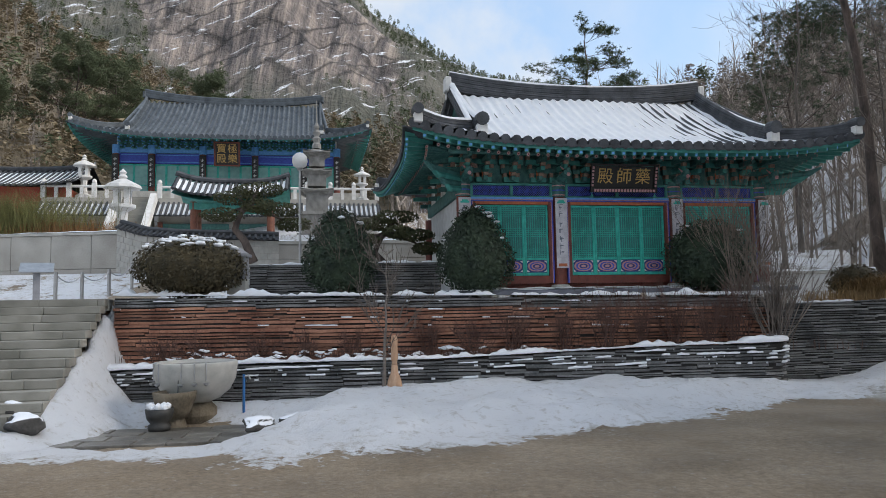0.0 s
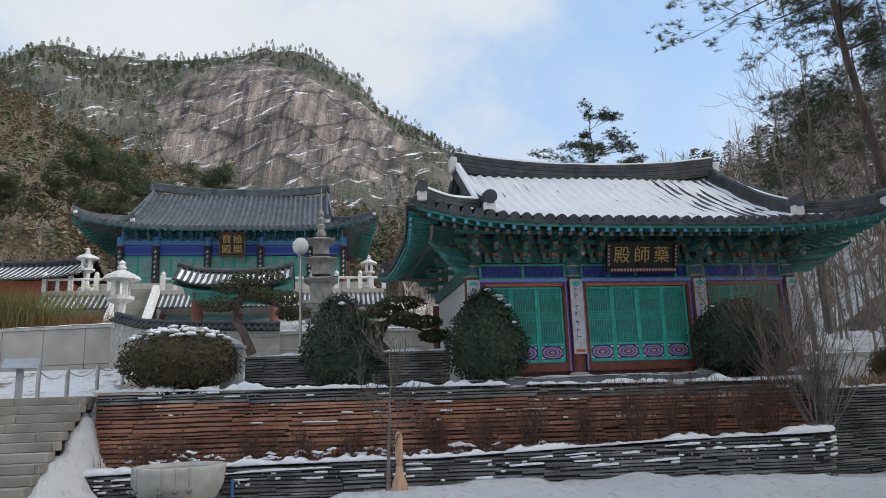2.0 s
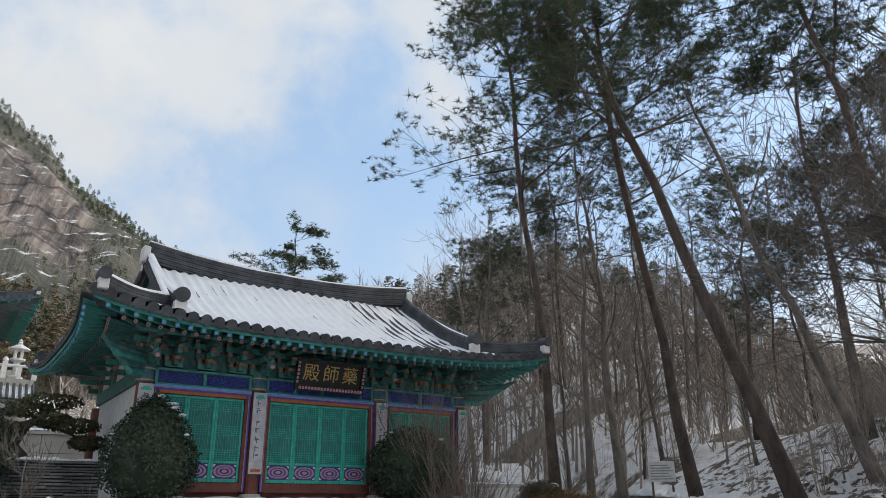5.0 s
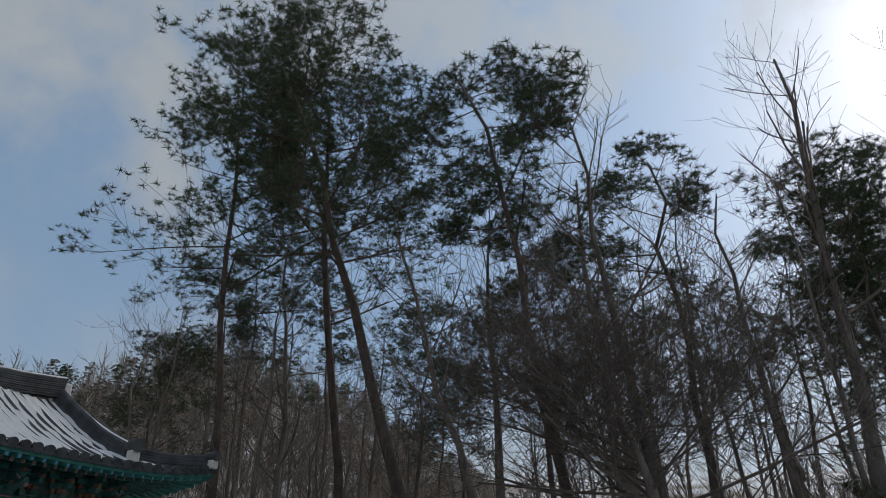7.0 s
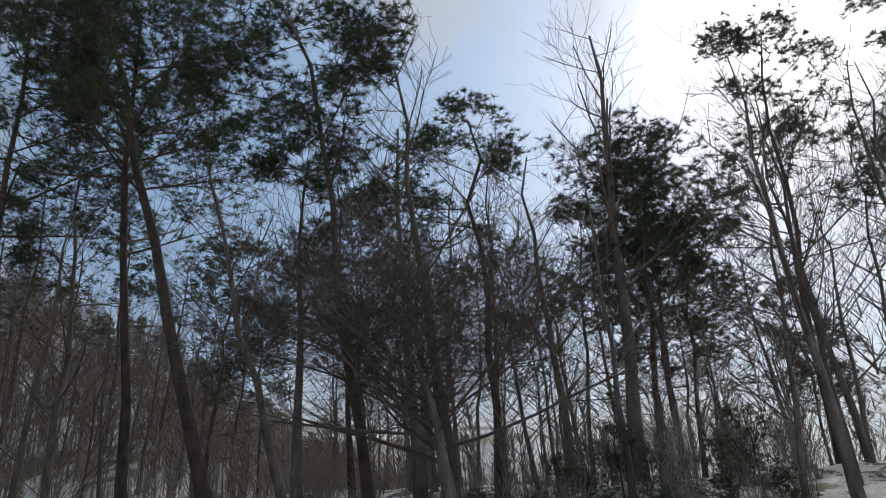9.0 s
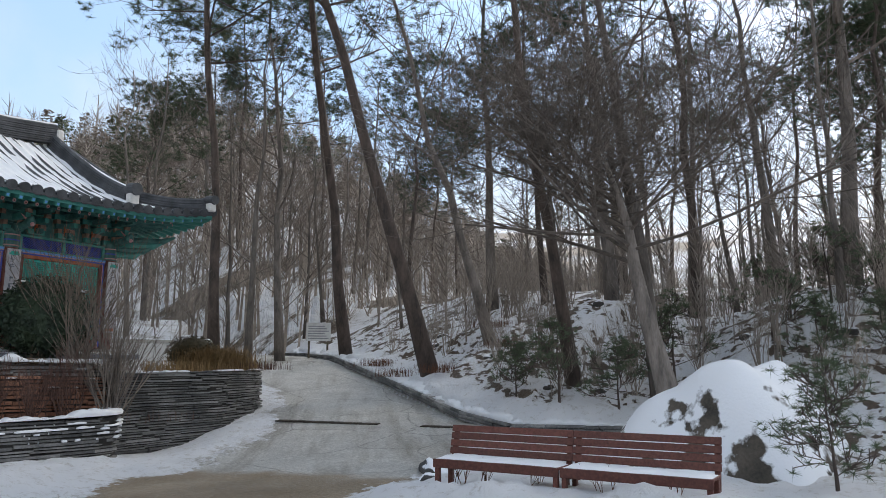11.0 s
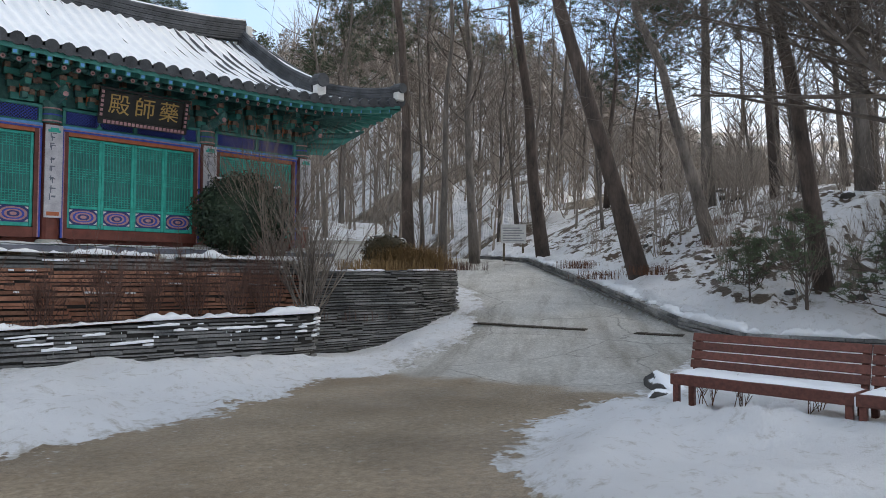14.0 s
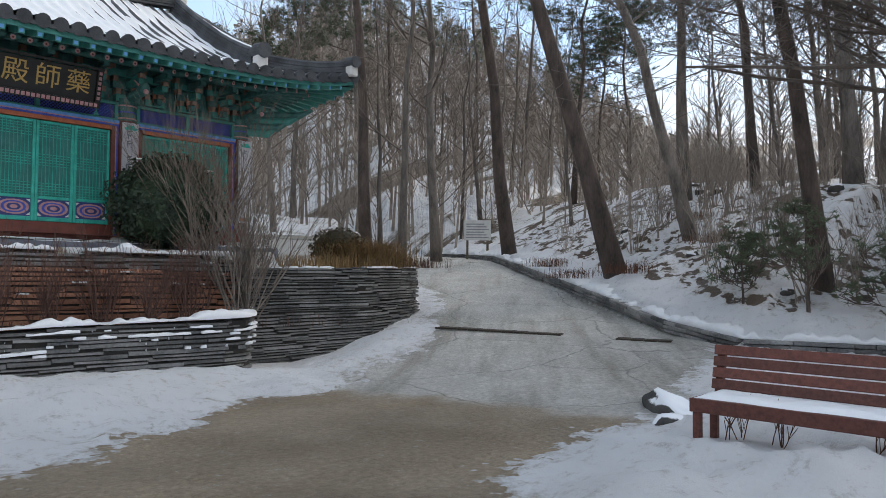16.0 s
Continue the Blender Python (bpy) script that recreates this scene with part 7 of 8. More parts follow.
# ---- kerb, drain, notice board ----
def kerb():
    k = empty("kerb", Matrix(), "low kerb of stacked dark slate along the road", "kerb", kind="structure")
    rng = random.Random(2)
    for (ax, ay, az), (bx, by, bz) in zip(KERB, KERB[1:]):
        ln = math.hypot(bx - ax, by - ay)
        d = Vector((bx - ax, by - ay, bz - az)).normalized()
        rot = math.degrees(math.atan2(d.y, d.x))
        for tier in range(3):
            s = -rng.uniform(0, 0.3)
            while s < ln:
                w = rng.uniform(0.5, 1.1)
                a, b = max(0, s), min(ln, s + w)
                s += w + 0.01
                if b - a < 0.1:
                    continue
                bm = bmesh.new()
                o = rng.uniform(-0.04, 0.04)
                box(bm, a, b, -0.16 + o, 0.16 + o, -0.12 + tier * 0.085, -0.12 + tier * 0.085 + 0.075)
                for v in bm.verts:
                    v.co.z += v.co.x / ln * (bz - az) + 0.01 * math.sin(v.co.x * 5 + tier)
                bmesh.ops.bevel(bm, geom=bm.edges[:], offset=0.01, segments=1, affect="EDGES")
                ob = part("kerb_stone", bm, M_SLATE, k)
                ob.matrix_basis = pose(ax, ay, az, 0, 0, rot)
    line, run = [], 0.0
    for i, (x, y, z) in enumerate(KERB):
        if i:
            run += math.hypot(x - KERB[i - 1][0], y - KERB[i - 1][1])
        line.append((run, x, y, z))
    zl = [(q[0], q[3]) for q in line]
    snow_ribbon("kerb_snow", [q[:3] for q in line], lambda s: lerp_line(zl, s)[0] + 0.125, -0.9, "snow lying along the kerb", 4, -0.1, 0.2, 0.08)


kerb()


def drain():
    d = empty("drain_grate", Matrix(), "dark slotted drain across the road", "drain")
    for (ax, ay), (bx, by) in (((12.65, 17.85), (14.16, 15.43)), ((14.68, 14.4), (15.23, 13.45))):
        ln = math.hypot(bx - ax, by - ay)
        rot = math.degrees(math.atan2(by - ay, bx - ax))
        za = ground_z(ax, ay)[0]
        m = pose(ax, ay, za, 0, 0, rot)
        n = int(ln / 0.25)
        for i in range(n):
            bm = bmesh.new()
            x0 = ln * i / n
            cx, cy = ax + (bx - ax) * (i + 0.5) / n, ay + (by - ay) * (i + 0.5) / n
            zz = ground_z(cx, cy)[0] - za + 0.012
            box(bm, x0 + 0.005, x0 + ln / n - 0.005, -0.16, -0.13, zz - 0.02, zz + 0.016)
            box(bm, x0 + 0.005, x0 + ln / n - 0.005, 0.13, 0.16, zz - 0.02, zz + 0.016)
            for k in range(5):
                x = x0 + ln / n * (k + 0.3) / 5
                box(bm, x, x + 0.03, -0.13, 0.13, zz - 0.01, zz + 0.012)
            part("grate", bm, M_JOINT2, d).matrix_basis = m


M_JOINT2 = mat("rusty_iron", (0.035, 0.028, 0.022), (0.09, 0.07, 0.055), 5, 0.7, 0.4, 40, metal=0.4)
drain()


def notice():
    b = empty("notice_board", pose(23.6, 29.6, ground_z(23.6, 29.6)[0], 0, 0, -38), "white notice board on two posts", "notice board")
    bm = bmesh.new()
    box(bm, -0.6, 0.6, -0.03, 0.0, 0.85, 1.75)
    bmesh.ops.bevel(bm, geom=bm.edges[:], offset=0.008, segments=1, affect="EDGES")
    p = part("panel", bm, M_WHITE, b)
    for i in range(6):
        bm = bmesh.new()
        box(bm, -0.5, 0.5 - 0.1 * (i % 3), -0.034, -0.031, 0.95 + 0.12 * i, 1.0 + 0.12 * i)
        part("text_line", bm, M_PLINTH2, p)
    for x in (-0.45, 0.45):
        bm = bmesh.new()
        box(bm, x - 0.05, x + 0.05, 0.0, 0.1, -0.2, 1.6)
        part("post", bm, M_TUB, b)


M_PLINTH2 = mat("faint_grey_ink", (0.25, 0.25, 0.27), (0.35, 0.35, 0.37), 5, 0.8, 0, 40)
notice()
# ---- upper precinct ----
def retaining(name, pts, z0, z1, label, material=None, joint=1.6):
    w = empty(name, Matrix(), label, "retaining wall", kind="structure")
    for (ax, ay), (bx, by) in zip(pts, pts[1:]):
        ln = math.hypot(bx - ax, by - ay)
        m = pose(ax, ay, 0, 0, 0, math.degrees(math.atan2(by - ay, bx - ax)))
        n = max(1, round(ln / joint))
        for i in range(n):
            for k in range(2):
                bm = bmesh.new()
                h = (z1 - z0) / 2
                box(bm, ln * i / n + 0.008, ln * (i + 1) / n - 0.008, 0, 0.4, z0 + h * k + 0.006, z0 + h * (k + 1) - 0.006)
                bmesh.ops.bevel(bm, geom=bm.edges[:], offset=0.012, segments=1, affect="EDGES")
                part("block", bm, material or M_WALL, w).matrix_basis = m
        bm = bmesh.new()
        box(bm, 0, ln, -0.06, 0.45, z1, z1 + 0.10)
        part("coping", bm, M_STONE, w).matrix_basis = m
        bm = bmesh.new()
        sheet(bm, lambda u, v: (ln * u, -0.05 + 0.5 * v, z1 + 0.1 + 0.09 * math.sin(math.pi * (0.08 + 0.92 * v)) * (0.75 + 0.6 * nz(u * ln, v, 1.2))), max(8, int(ln * 4)), 5)
        part("snow_cap", bm, M_SNOW, w, "white snow cap", smooth=True).matrix_basis = m
    return w


retaining("wall_terrace_west", [(-24, 29.5), (-10.6, 28.45)], 2.0, 4.72, "pale concrete retaining wall topped with snow")
retaining("wall_garden", [(10.6, 26.3), (15.2, 25.6)], 1.4, 2.55, "low white wall under snow behind the hall", M_WHITE)
retaining("wall_terrace_east", [(-6.6, 28.6), (2.5, 29.4)], 3.0, 4.2, "pale concrete retaining wall behind the hall")


def tile_topped_wall(pts, z0, z1, label):
    """A curved garden wall of pale stones with a small tiled top."""
    w = empty("garden_wall", Matrix(), label, "garden wall")
    rng = random.Random(3)
    for (ax, ay, az), (bx, by, bz) in zip(pts, pts[1:]):
        ln = math.hypot(bx - ax, by - ay)
        m = pose(ax, ay, az, 0, 0, math.degrees(math.atan2(by - ay, bx - ax)))
        sl = (bz - az) / ln
        bm = bmesh.new()
        box(bm, 0, ln, 0.03, 0.4, z0, z1)
        for v in bm.verts:
            v.co.z += sl * v.co.x
        part("core", bm, M_WALL, w).matrix_basis = m
        rows = 7
        for k in range(rows):
            x = -0.1 * (k % 2)
            while x < ln:
                a, b = max(0, x), min(ln, x + 0.22)
                x += 0.24
                if b - a < 0.06:
                    continue
                bm = bmesh.new()
                h = (z1 - z0) / rows
                box(bm, a, b, 0.0, 0.05, z0 + h * k + 0.012, z0 + h * (k + 1) - 0.012)
                for v in bm.verts:
                    v.co.z += sl * v.co.x
                part("stone", bm, M_STONE, w).matrix_basis = m
        bm = bmesh.new()
        for k in range(int(ln / 0.22)):
            x = 0.11 + 0.22 * k
            tube(bm, [(x, -0.14, z1 + 0.05 + sl * x), (x, 0.2, z1 + 0.25 + sl * x)], 0.06, 6)
        tube(bm, [(0, 0.2, z1 + 0.28), (ln, 0.2, z1 + 0.28 + sl * ln)], 0.10, 8)
        sheet(bm, lambda u, v: (ln * u, -0.14 + 0.68 * v, z1 + 0.03 + 0.2 * (1 - abs(2 * v - 1)) + sl * ln * u), 4, 4)
        tagged(part("tiles", bm, M_TILE, w), kind="stuff").matrix_basis = m
    return w


tile_topped_wall([(-12.4, 27.5, 4.35), (-11.2, 26.9, 4.0), (-9.8, 26.7, 3.85), (-8.0, 26.9, 3.8), (-6.2, 27.3, 3.75)], -1.2, 0.45, "curved garden wall of small pale stones under dark tiles")
coursed_wall("wall_inner", [(0, -5.6, 20.9), (5.5, -0.1, 20.9)], lambda s: 1.8, lambda s: 2.9, 0.4, M_SLATE, "slate wall behind the shrubs", 0.07, (0.5, 1.3), seed=12)
snow_ribbon("wall_snow", [(0, -5.6, 20.9), (5.5, -0.1, 20.9)], lambda s: 2.9, 0.45, "snow on the inner slate wall", 9, 0.1, 0.08)


def main_hall():
    m = pose(-14.8, 50.0, 0, 0, 0, 10.3)
    th = empty("temple_hall", m, "larger temple hall with grey tiled roof and blue panels", "temple hall")
    cols = (-7.4, -5.1, -1.75, 1.75, 5.1, 7.4)
    fl, top = 9.5, 13.0
    bm = bmesh.new()
    box(bm, -9.0, 9.0, -2.2, 9.5, 8.2, fl)
    part("platform", bm, M_STONE, th)
    bm = bmesh.new()
    box(bm, -7.4, -7.25, 0.1, 7.5, fl, 13.8)
    box(bm, 7.25, 7.4, 0.1, 7.5, fl, 13.8)
    box(bm, -7.25, 7.25, 7.4, 7.5, fl, 13.8)
    part("wall", bm, M_WHITE, th)
    bm = bmesh.new()
    box(bm, -7.3, 7.3, 0.08, 0.2, 12.4, 13.8)
    part("bracket_wall", bm, M_GREEN2, th)
    for x in cols:
        bm = bmesh.new()
        tube(bm, [(x, 0, fl), (x, 0, 12.6)], [0.24, 0.22], 14)
        c = part("column", bm, M_RED, th)
        bm = bmesh.new()
        tube(bm, [(x, 0, 12.4), (x, 0, 13.0)], 0.26, 14)
        part("column_head", bm, M_SKYBLUE, c)
        bm = bmesh.new()
        box(bm, x - 0.2, x + 0.2, -0.33, -0.27, 10.1, 12.3)
        b = part("verse_board", bm, M_BLACK, c, "black verse board")
        bm = bmesh.new()
        for k in range(6):
            z = 12.0 - 0.34 * k
            box(bm, x - 0.10, x + 0.10, -0.335, -0.332, z - 0.03, z)
            box(bm, x - 0.02, x + 0.02, -0.335, -0.332, z - 0.14, z + 0.08)
            box(bm, x - 0.09, x + 0.03, -0.335, -0.332, z - 0.12, z - 0.09)
        tagged(part("writing", bm, M_WHITE, b), kind="stuff")
    for a, b in zip(cols, cols[1:]):
        bm = bmesh.new()
        box(bm, a + 0.2, b - 0.2, -0.06, 0.1, 12.5, 12.85)
        part("beam", bm, M_SKYBLUE, th, "painted blue beam")
        bm = bmesh.new()
        box(bm, a + 0.22, b - 0.22, -0.02, 0.08, 11.75, 12.45)
        f = part("upper_panel", bm, M_BLUE, th, "deep blue panel")
        bm = bmesh.new()
        for q in ((a + 0.3, b - 0.3, 11.83, 11.88), (a + 0.3, b - 0.3, 12.32, 12.37)):
            box(bm, q[0], q[1], -0.035, -0.022, q[2], q[3])
        part("panel_line", bm, M_SKYBLUE, f)
        n = 4 if b - a > 3 else 2
        for i in range(n):
            w = (b - a - 0.44) / n
            x = a + 0.22 + w * i
            bm = bmesh.new()
            for q in ((x, x + 0.07, fl, 11.7), (x + w - 0.07, x + w, fl, 11.7), (x, x + w, 11.6, 11.7), (x, x + w, fl, fl + 0.1), (x, x + w, 10.2, 10.28)):
                box(bm, q[0] + 0.003, q[1] - 0.003, -0.04, 0.04, q[2], q[3])
            d = part("door", bm, M_DOOR, th, "green lattice door leaf")
            bm = bmesh.new()
            box(bm, x + 0.07, x + w - 0.07, 0.0, 0.02, fl + 0.1, 11.6)
            part("paper", bm, M_GLASSY, d)
        n = 5 if b - a > 3 else 3
        for i in range(n):
            x = a + (b - a) * (i + 0.5) / n
            bm = bracket_set(bmesh.new(), x, 0, 12.75, 0.6, 0.6, 1.0)
            part("bracket", bm, [M_GREEN, M_GREEN2, M_SKYBLUE], th)
    roof, front, side, ey = hall_roof(th, 9.5, -3.0, 10.5, 6.3, 6.4, 13.0, 0.85, 17.5, 3.8, M_TILE2, 0.36, False, 0.5, 1.3)
    eave_timber(th, front, side, 9.5, -3.0, 10.5, 7.4, 0.0, 7.5, 13.75, 0.5, ey)
    b = empty("name_board", m @ pose(0.0, -1.25, 11.5, 14, 0, 0), "black name board with gold characters and red frame", "sign board")
    bm = bmesh.new()
    box(bm, -0.75, 0.75, 0, 0.06, 0, 1.45)
    part("board", bm, M_BLACK, b)
    bm = bmesh.new()
    for q in ((-0.85, 0.85, -0.1, 0.0), (-0.85, 0.85, 1.45, 1.55), (-0.85, -0.75, 0.0, 1.45), (0.75, 0.85, 0.0, 1.45)):
        box(bm, q[0], q[1], -0.06, 0.06, q[2], q[3])
    part("frame", bm, M_RED, b)
    for i, ch in enumerate("寶極殿樂"):
        glyphs(ch, 0.66, M_GOLD, b, pose(-0.36 + 0.72 * (i % 2), -0.01, 1.06 - 0.68 * (i // 2), 90, 0, 0), "gold character")


main_hall()


def balustrade(m, ln, label):
    b = empty("balustrade", m, label, "balustrade", "white stone balustrades")
    n = max(1, round(ln / 1.6))
    for i in range(n + 1):
        bm = bmesh.new()
        x = ln * i / n
        box(bm, x - 0.13, x + 0.13, -0.13, 0.13, 0, 0.95)
        lathe(bm, [(0.10, 0.95), (0.15, 1.02), (0.12, 1.15), (0.02, 1.22)], 10, (x, 0, 0))
        part("post", bm, M_WHITE, b)
    for i in range(n):
        bm = bmesh.new()
        tube(bm, [(ln * i / n + 0.13, 0, 0.75), (ln * (i + 1) / n - 0.13, 0, 0.75)], 0.09, 8)
        part("rail", bm, M_WHITE, b)
        bm = bmesh.new()
        box(bm, ln * (i + 0.5) / n - 0.1, ln * (i + 0.5) / n + 0.1, -0.08, 0.08, 0, 0.68)
        part("baluster", bm, M_WHITE, b)
    return b


def terrace_front():
    """The arcade under the main hall's terrace: tiled lean-to roof over green panels, left open by a stair."""
    m = pose(-14.6, 45.5, 0, 0, 0, 10.3)
    for x0, x1 in ((-10.0, -5.6), (-3.2, 10.5)):
        t = empty("terrace_arcade", m, "low arcade with dark tiled lean-to roof and green panels", "arcade")
        bm = bmesh.new()
        box(bm, x0, x1, 0.3, 4.0, 4.0, 8.75)
        part("body", bm, M_WALL, t)
        bm = bmesh.new()
        sheet(bm, lambda u, v: (x0 - 0.2 + (x1 - x0 + 0.4) * u, -0.9 + 1.4 * v, 7.45 + 1.0 * v ** 1.1), 8, 4)
        bmesh.ops.solidify(bm, geom=bm.faces, thickness=0.08)
        r = part("roof", bm, M_TILE, t)
        k = int((x1 - x0) / 0.3)
        for i in range(k + 1):
            x = x0 + (x1 - x0) * i / k
            bm = bmesh.new()
            tube(bm, [(x, -0.95, 7.5), (x, -0.3, 7.95), (x, 0.4, 8.5)], 0.085, 7)
            part("cover_tile", bm, M_TILE, r)
        bm = bmesh.new()
        sheet(bm, lambda u, v: (x0 + (x1 - x0) * u, -0.75 + 1.1 * v, 7.585 + 0.85 * v + 0.06 * math.cos(2 * math.pi * u * k) + 0.04 * nz(u * 20, v * 3)), k * 6, 6)
        part("roof_snow", bm, M_SNOW, r, "patches of white snow", smooth=True)
        n = max(1, round((x1 - x0) / 4.4))
        for i in range(n):
            a, b = x0 + (x1 - x0) * i / n, x0 + (x1 - x0) * (i + 1) / n
            bm = bmesh.new()
            box(bm, a + 0.3, b - 0.3, 0.2, 0.29, 4.2, 5.9)
            part("panel", bm, M_GREEN, t, "green panelled door")
            bm = bmesh.new()
            box(bm, a, a + 0.3, 0.0, 0.3, 4.0, 7.2)
            part("pillar", bm, M_RED, t)
            bm = bmesh.new()
            pts = [(a + 0.3 + (b - a - 0.6) * j / 12, 0.14, 5.9 + 0.75 * math.sin(math.pi * j / 12)) for j in range(13)]
            tube(bm, pts, 0.09, 6)
            part("arch", bm, M_BLACK, t, "dark arched beam")
            bm = bmesh.new()
            box(bm, a + 0.3, b - 0.3, 0.1, 0.25, 6.75, 7.1)
            part("lintel", bm, M_GREEN2, t)
        balustrade(m @ pose(x0, 0.6, 8.75), x1 - x0, "white stone balustrade on the upper terrace")
    # stair between with pale cheeks
    s = empty("stair", m @ pose(-5.6, 0, 0), "steep stone stair to the upper terrace", "stair")
    for i in range(22):
        bm = bmesh.new()
        box(bm, 0.35, 2.05, -4.2 + 0.2 * i, 0.8, 4.6 + 0.19 * i, 4.6 + 0.19 * (i + 1) - 0.002)
        part("step_stone", bm, M_STEP, s)
    for x in (0.0, 2.05):
        bm = bmesh.new()
        box(bm, x, x + 0.35, 0, 6.2, 0, 0.55, Matrix.Translation((0, -4.6, 4.4)) @ Matrix.Rotation(radians(42), 4, "X"))
        part("cheek", bm, M_WHITE, s, "white stone stair cheek with snow")


terrace_front()


def stone_lantern(x, y, z, h, label):
    l = empty("stone_lantern", pose(x, y, z, 0, 0, 12), label, "stone lantern", "stone lanterns")
    k = h / 3.0
    for nm, prof, n in (("base", [(0.55, 0), (0.55, 0.25), (0.42, 0.35), (0.22, 0.42)], 8), ("shaft", [(0.22, 0.42), (0.19, 0.9), (0.22, 1.3)], 8), ("platform", [(0.22, 1.3), (0.50, 1.45), (0.50, 1.58)], 8), ("roof", [(0.30, 2.2), (0.72, 2.22), (0.66, 2.34), (0.25, 2.55), (0.14, 2.6)], 8), ("finial", [(0.12, 2.6), (0.18, 2.68), (0.10, 2.78), (0.15, 2.86), (0.02, 3.0)], 10)):
        bm = bmesh.new()
        lathe(bm, [(r * k, zz * k) for r, zz in prof], n)
        part(nm, bm, M_WHITE, l)
    bm = bmesh.new()
    for i in range(4):
        a = i * math.pi / 2 + math.pi / 4
        box(bm, -0.09 * k, 0.09 * k, -0.09 * k, 0.09 * k, 1.58 * k, 2.2 * k, Matrix.Translation((0.28 * k * math.cos(a), 0.28 * k * math.sin(a), 0)))
    part("firebox", bm, M_WHITE, l)
    return l


stone_lantern(-22.6, 45.4, 8.75, 2.9, "white stone lantern on the upper terrace")
stone_lantern(-5.4, 48.5, 8.75, 2.4, "white stone lantern at the terrace end")
stone_lantern(-14.2, 32.0, 4.6, 3.4, "tall pale stone lantern above the garden wall")


def pagoda():
    p = empty("stone_pagoda", pose(-6.1, 35.0, 4.6, 0, 0, 10) @ Matrix.Diagonal((0.72, 0.72, 1.0, 1.0)), "grey three-storey stone pagoda with slender spire", "pagoda")
    z = 0.0
    bm = bmesh.new()
    box(bm, -1.3, 1.3, -1.3, 1.3, 0, 0.6)
    box(bm, -1.0, 1.0, -1.0, 1.0, 0.6, 1.5)
    box(bm, -1.15, 1.15, -1.15, 1.15, 1.5, 1.65)
    part("base", bm, M_STONE2, p)
    z = 1.65
    for i, (w, h) in enumerate(((0.72, 0.85), (0.62, 0.55), (0.52, 0.5))):
        bm = bmesh.new()
        box(bm, -w, w, -w, w, z, z + h)
        part("storey", bm, M_STONE2, p)
        z += h
        bm = bmesh.new()
        e = w + 0.38
        for k in range(3):
            q = w + 0.1 + 0.09 * k
            box(bm, -q, q, -q, q, z + 0.06 * k, z + 0.06 * (k + 1))
        g = sheet(bm, lambda u, v: (-e + 2 * e * u, -e + 2 * e * v, z + 0.18 + 0.25 * (1 - max(abs(2 * u - 1), abs(2 * v - 1))) + 0.10 * abs((2 * u - 1) * (2 * v - 1)) ** 2), 8, 8)
        box(bm, -e + 0.01, e - 0.01, -e + 0.01, e - 0.01, z + 0.14, z + 0.19)
        part("roof_stone", bm, M_STONE2, p)
        z += 0.42
    bm = bmesh.new()
    lathe(bm, [(0.3, z), (0.3, z + 0.2), (0.2, z + 0.3), (0.32, z + 0.5), (0.15, z + 0.6), (0.26, z + 0.8), (0.12, z + 0.95), (0.2, z + 1.1), (0.06, z + 1.3), (0.03, z + 2.4)], 10)
    part("spire", bm, M_STONE2, p)


M_STONE2 = mat("weathered_grey_granite", (0.17, 0.165, 0.155), (0.33, 0.32, 0.30), 3, 0.85, 0.3, 40)
pagoda()


def lamp_post():
    l = empty("street_lamp", pose(-4.55, 23.0, 1.9), "slender grey lamp post with round white globe", "street lamp")
    bm = bmesh.new()
    tube(bm, [(0, 0, 0), (0, 0, 1.0), (0, 0, 4.2)], [0.06, 0.045, 0.04], 10)
    part("pole", bm, M_STEEL, l)
    bm = bmesh.new()
    lathe(bm, [(0.06, 4.2), (0.2, 4.28), (0.25, 4.42), (0.23, 4.58), (0.12, 4.70), (0.01, 4.73)], 18)
    part("globe", bm, M_WHITE, l, "white globe shade", smooth=True)
    bm = bmesh.new()
    lathe(bm, [(0.07, 4.14), (0.10, 4.2), (0.07, 4.25)], 12)
    part("collar", bm, M_STEEL, l)


lamp_post()


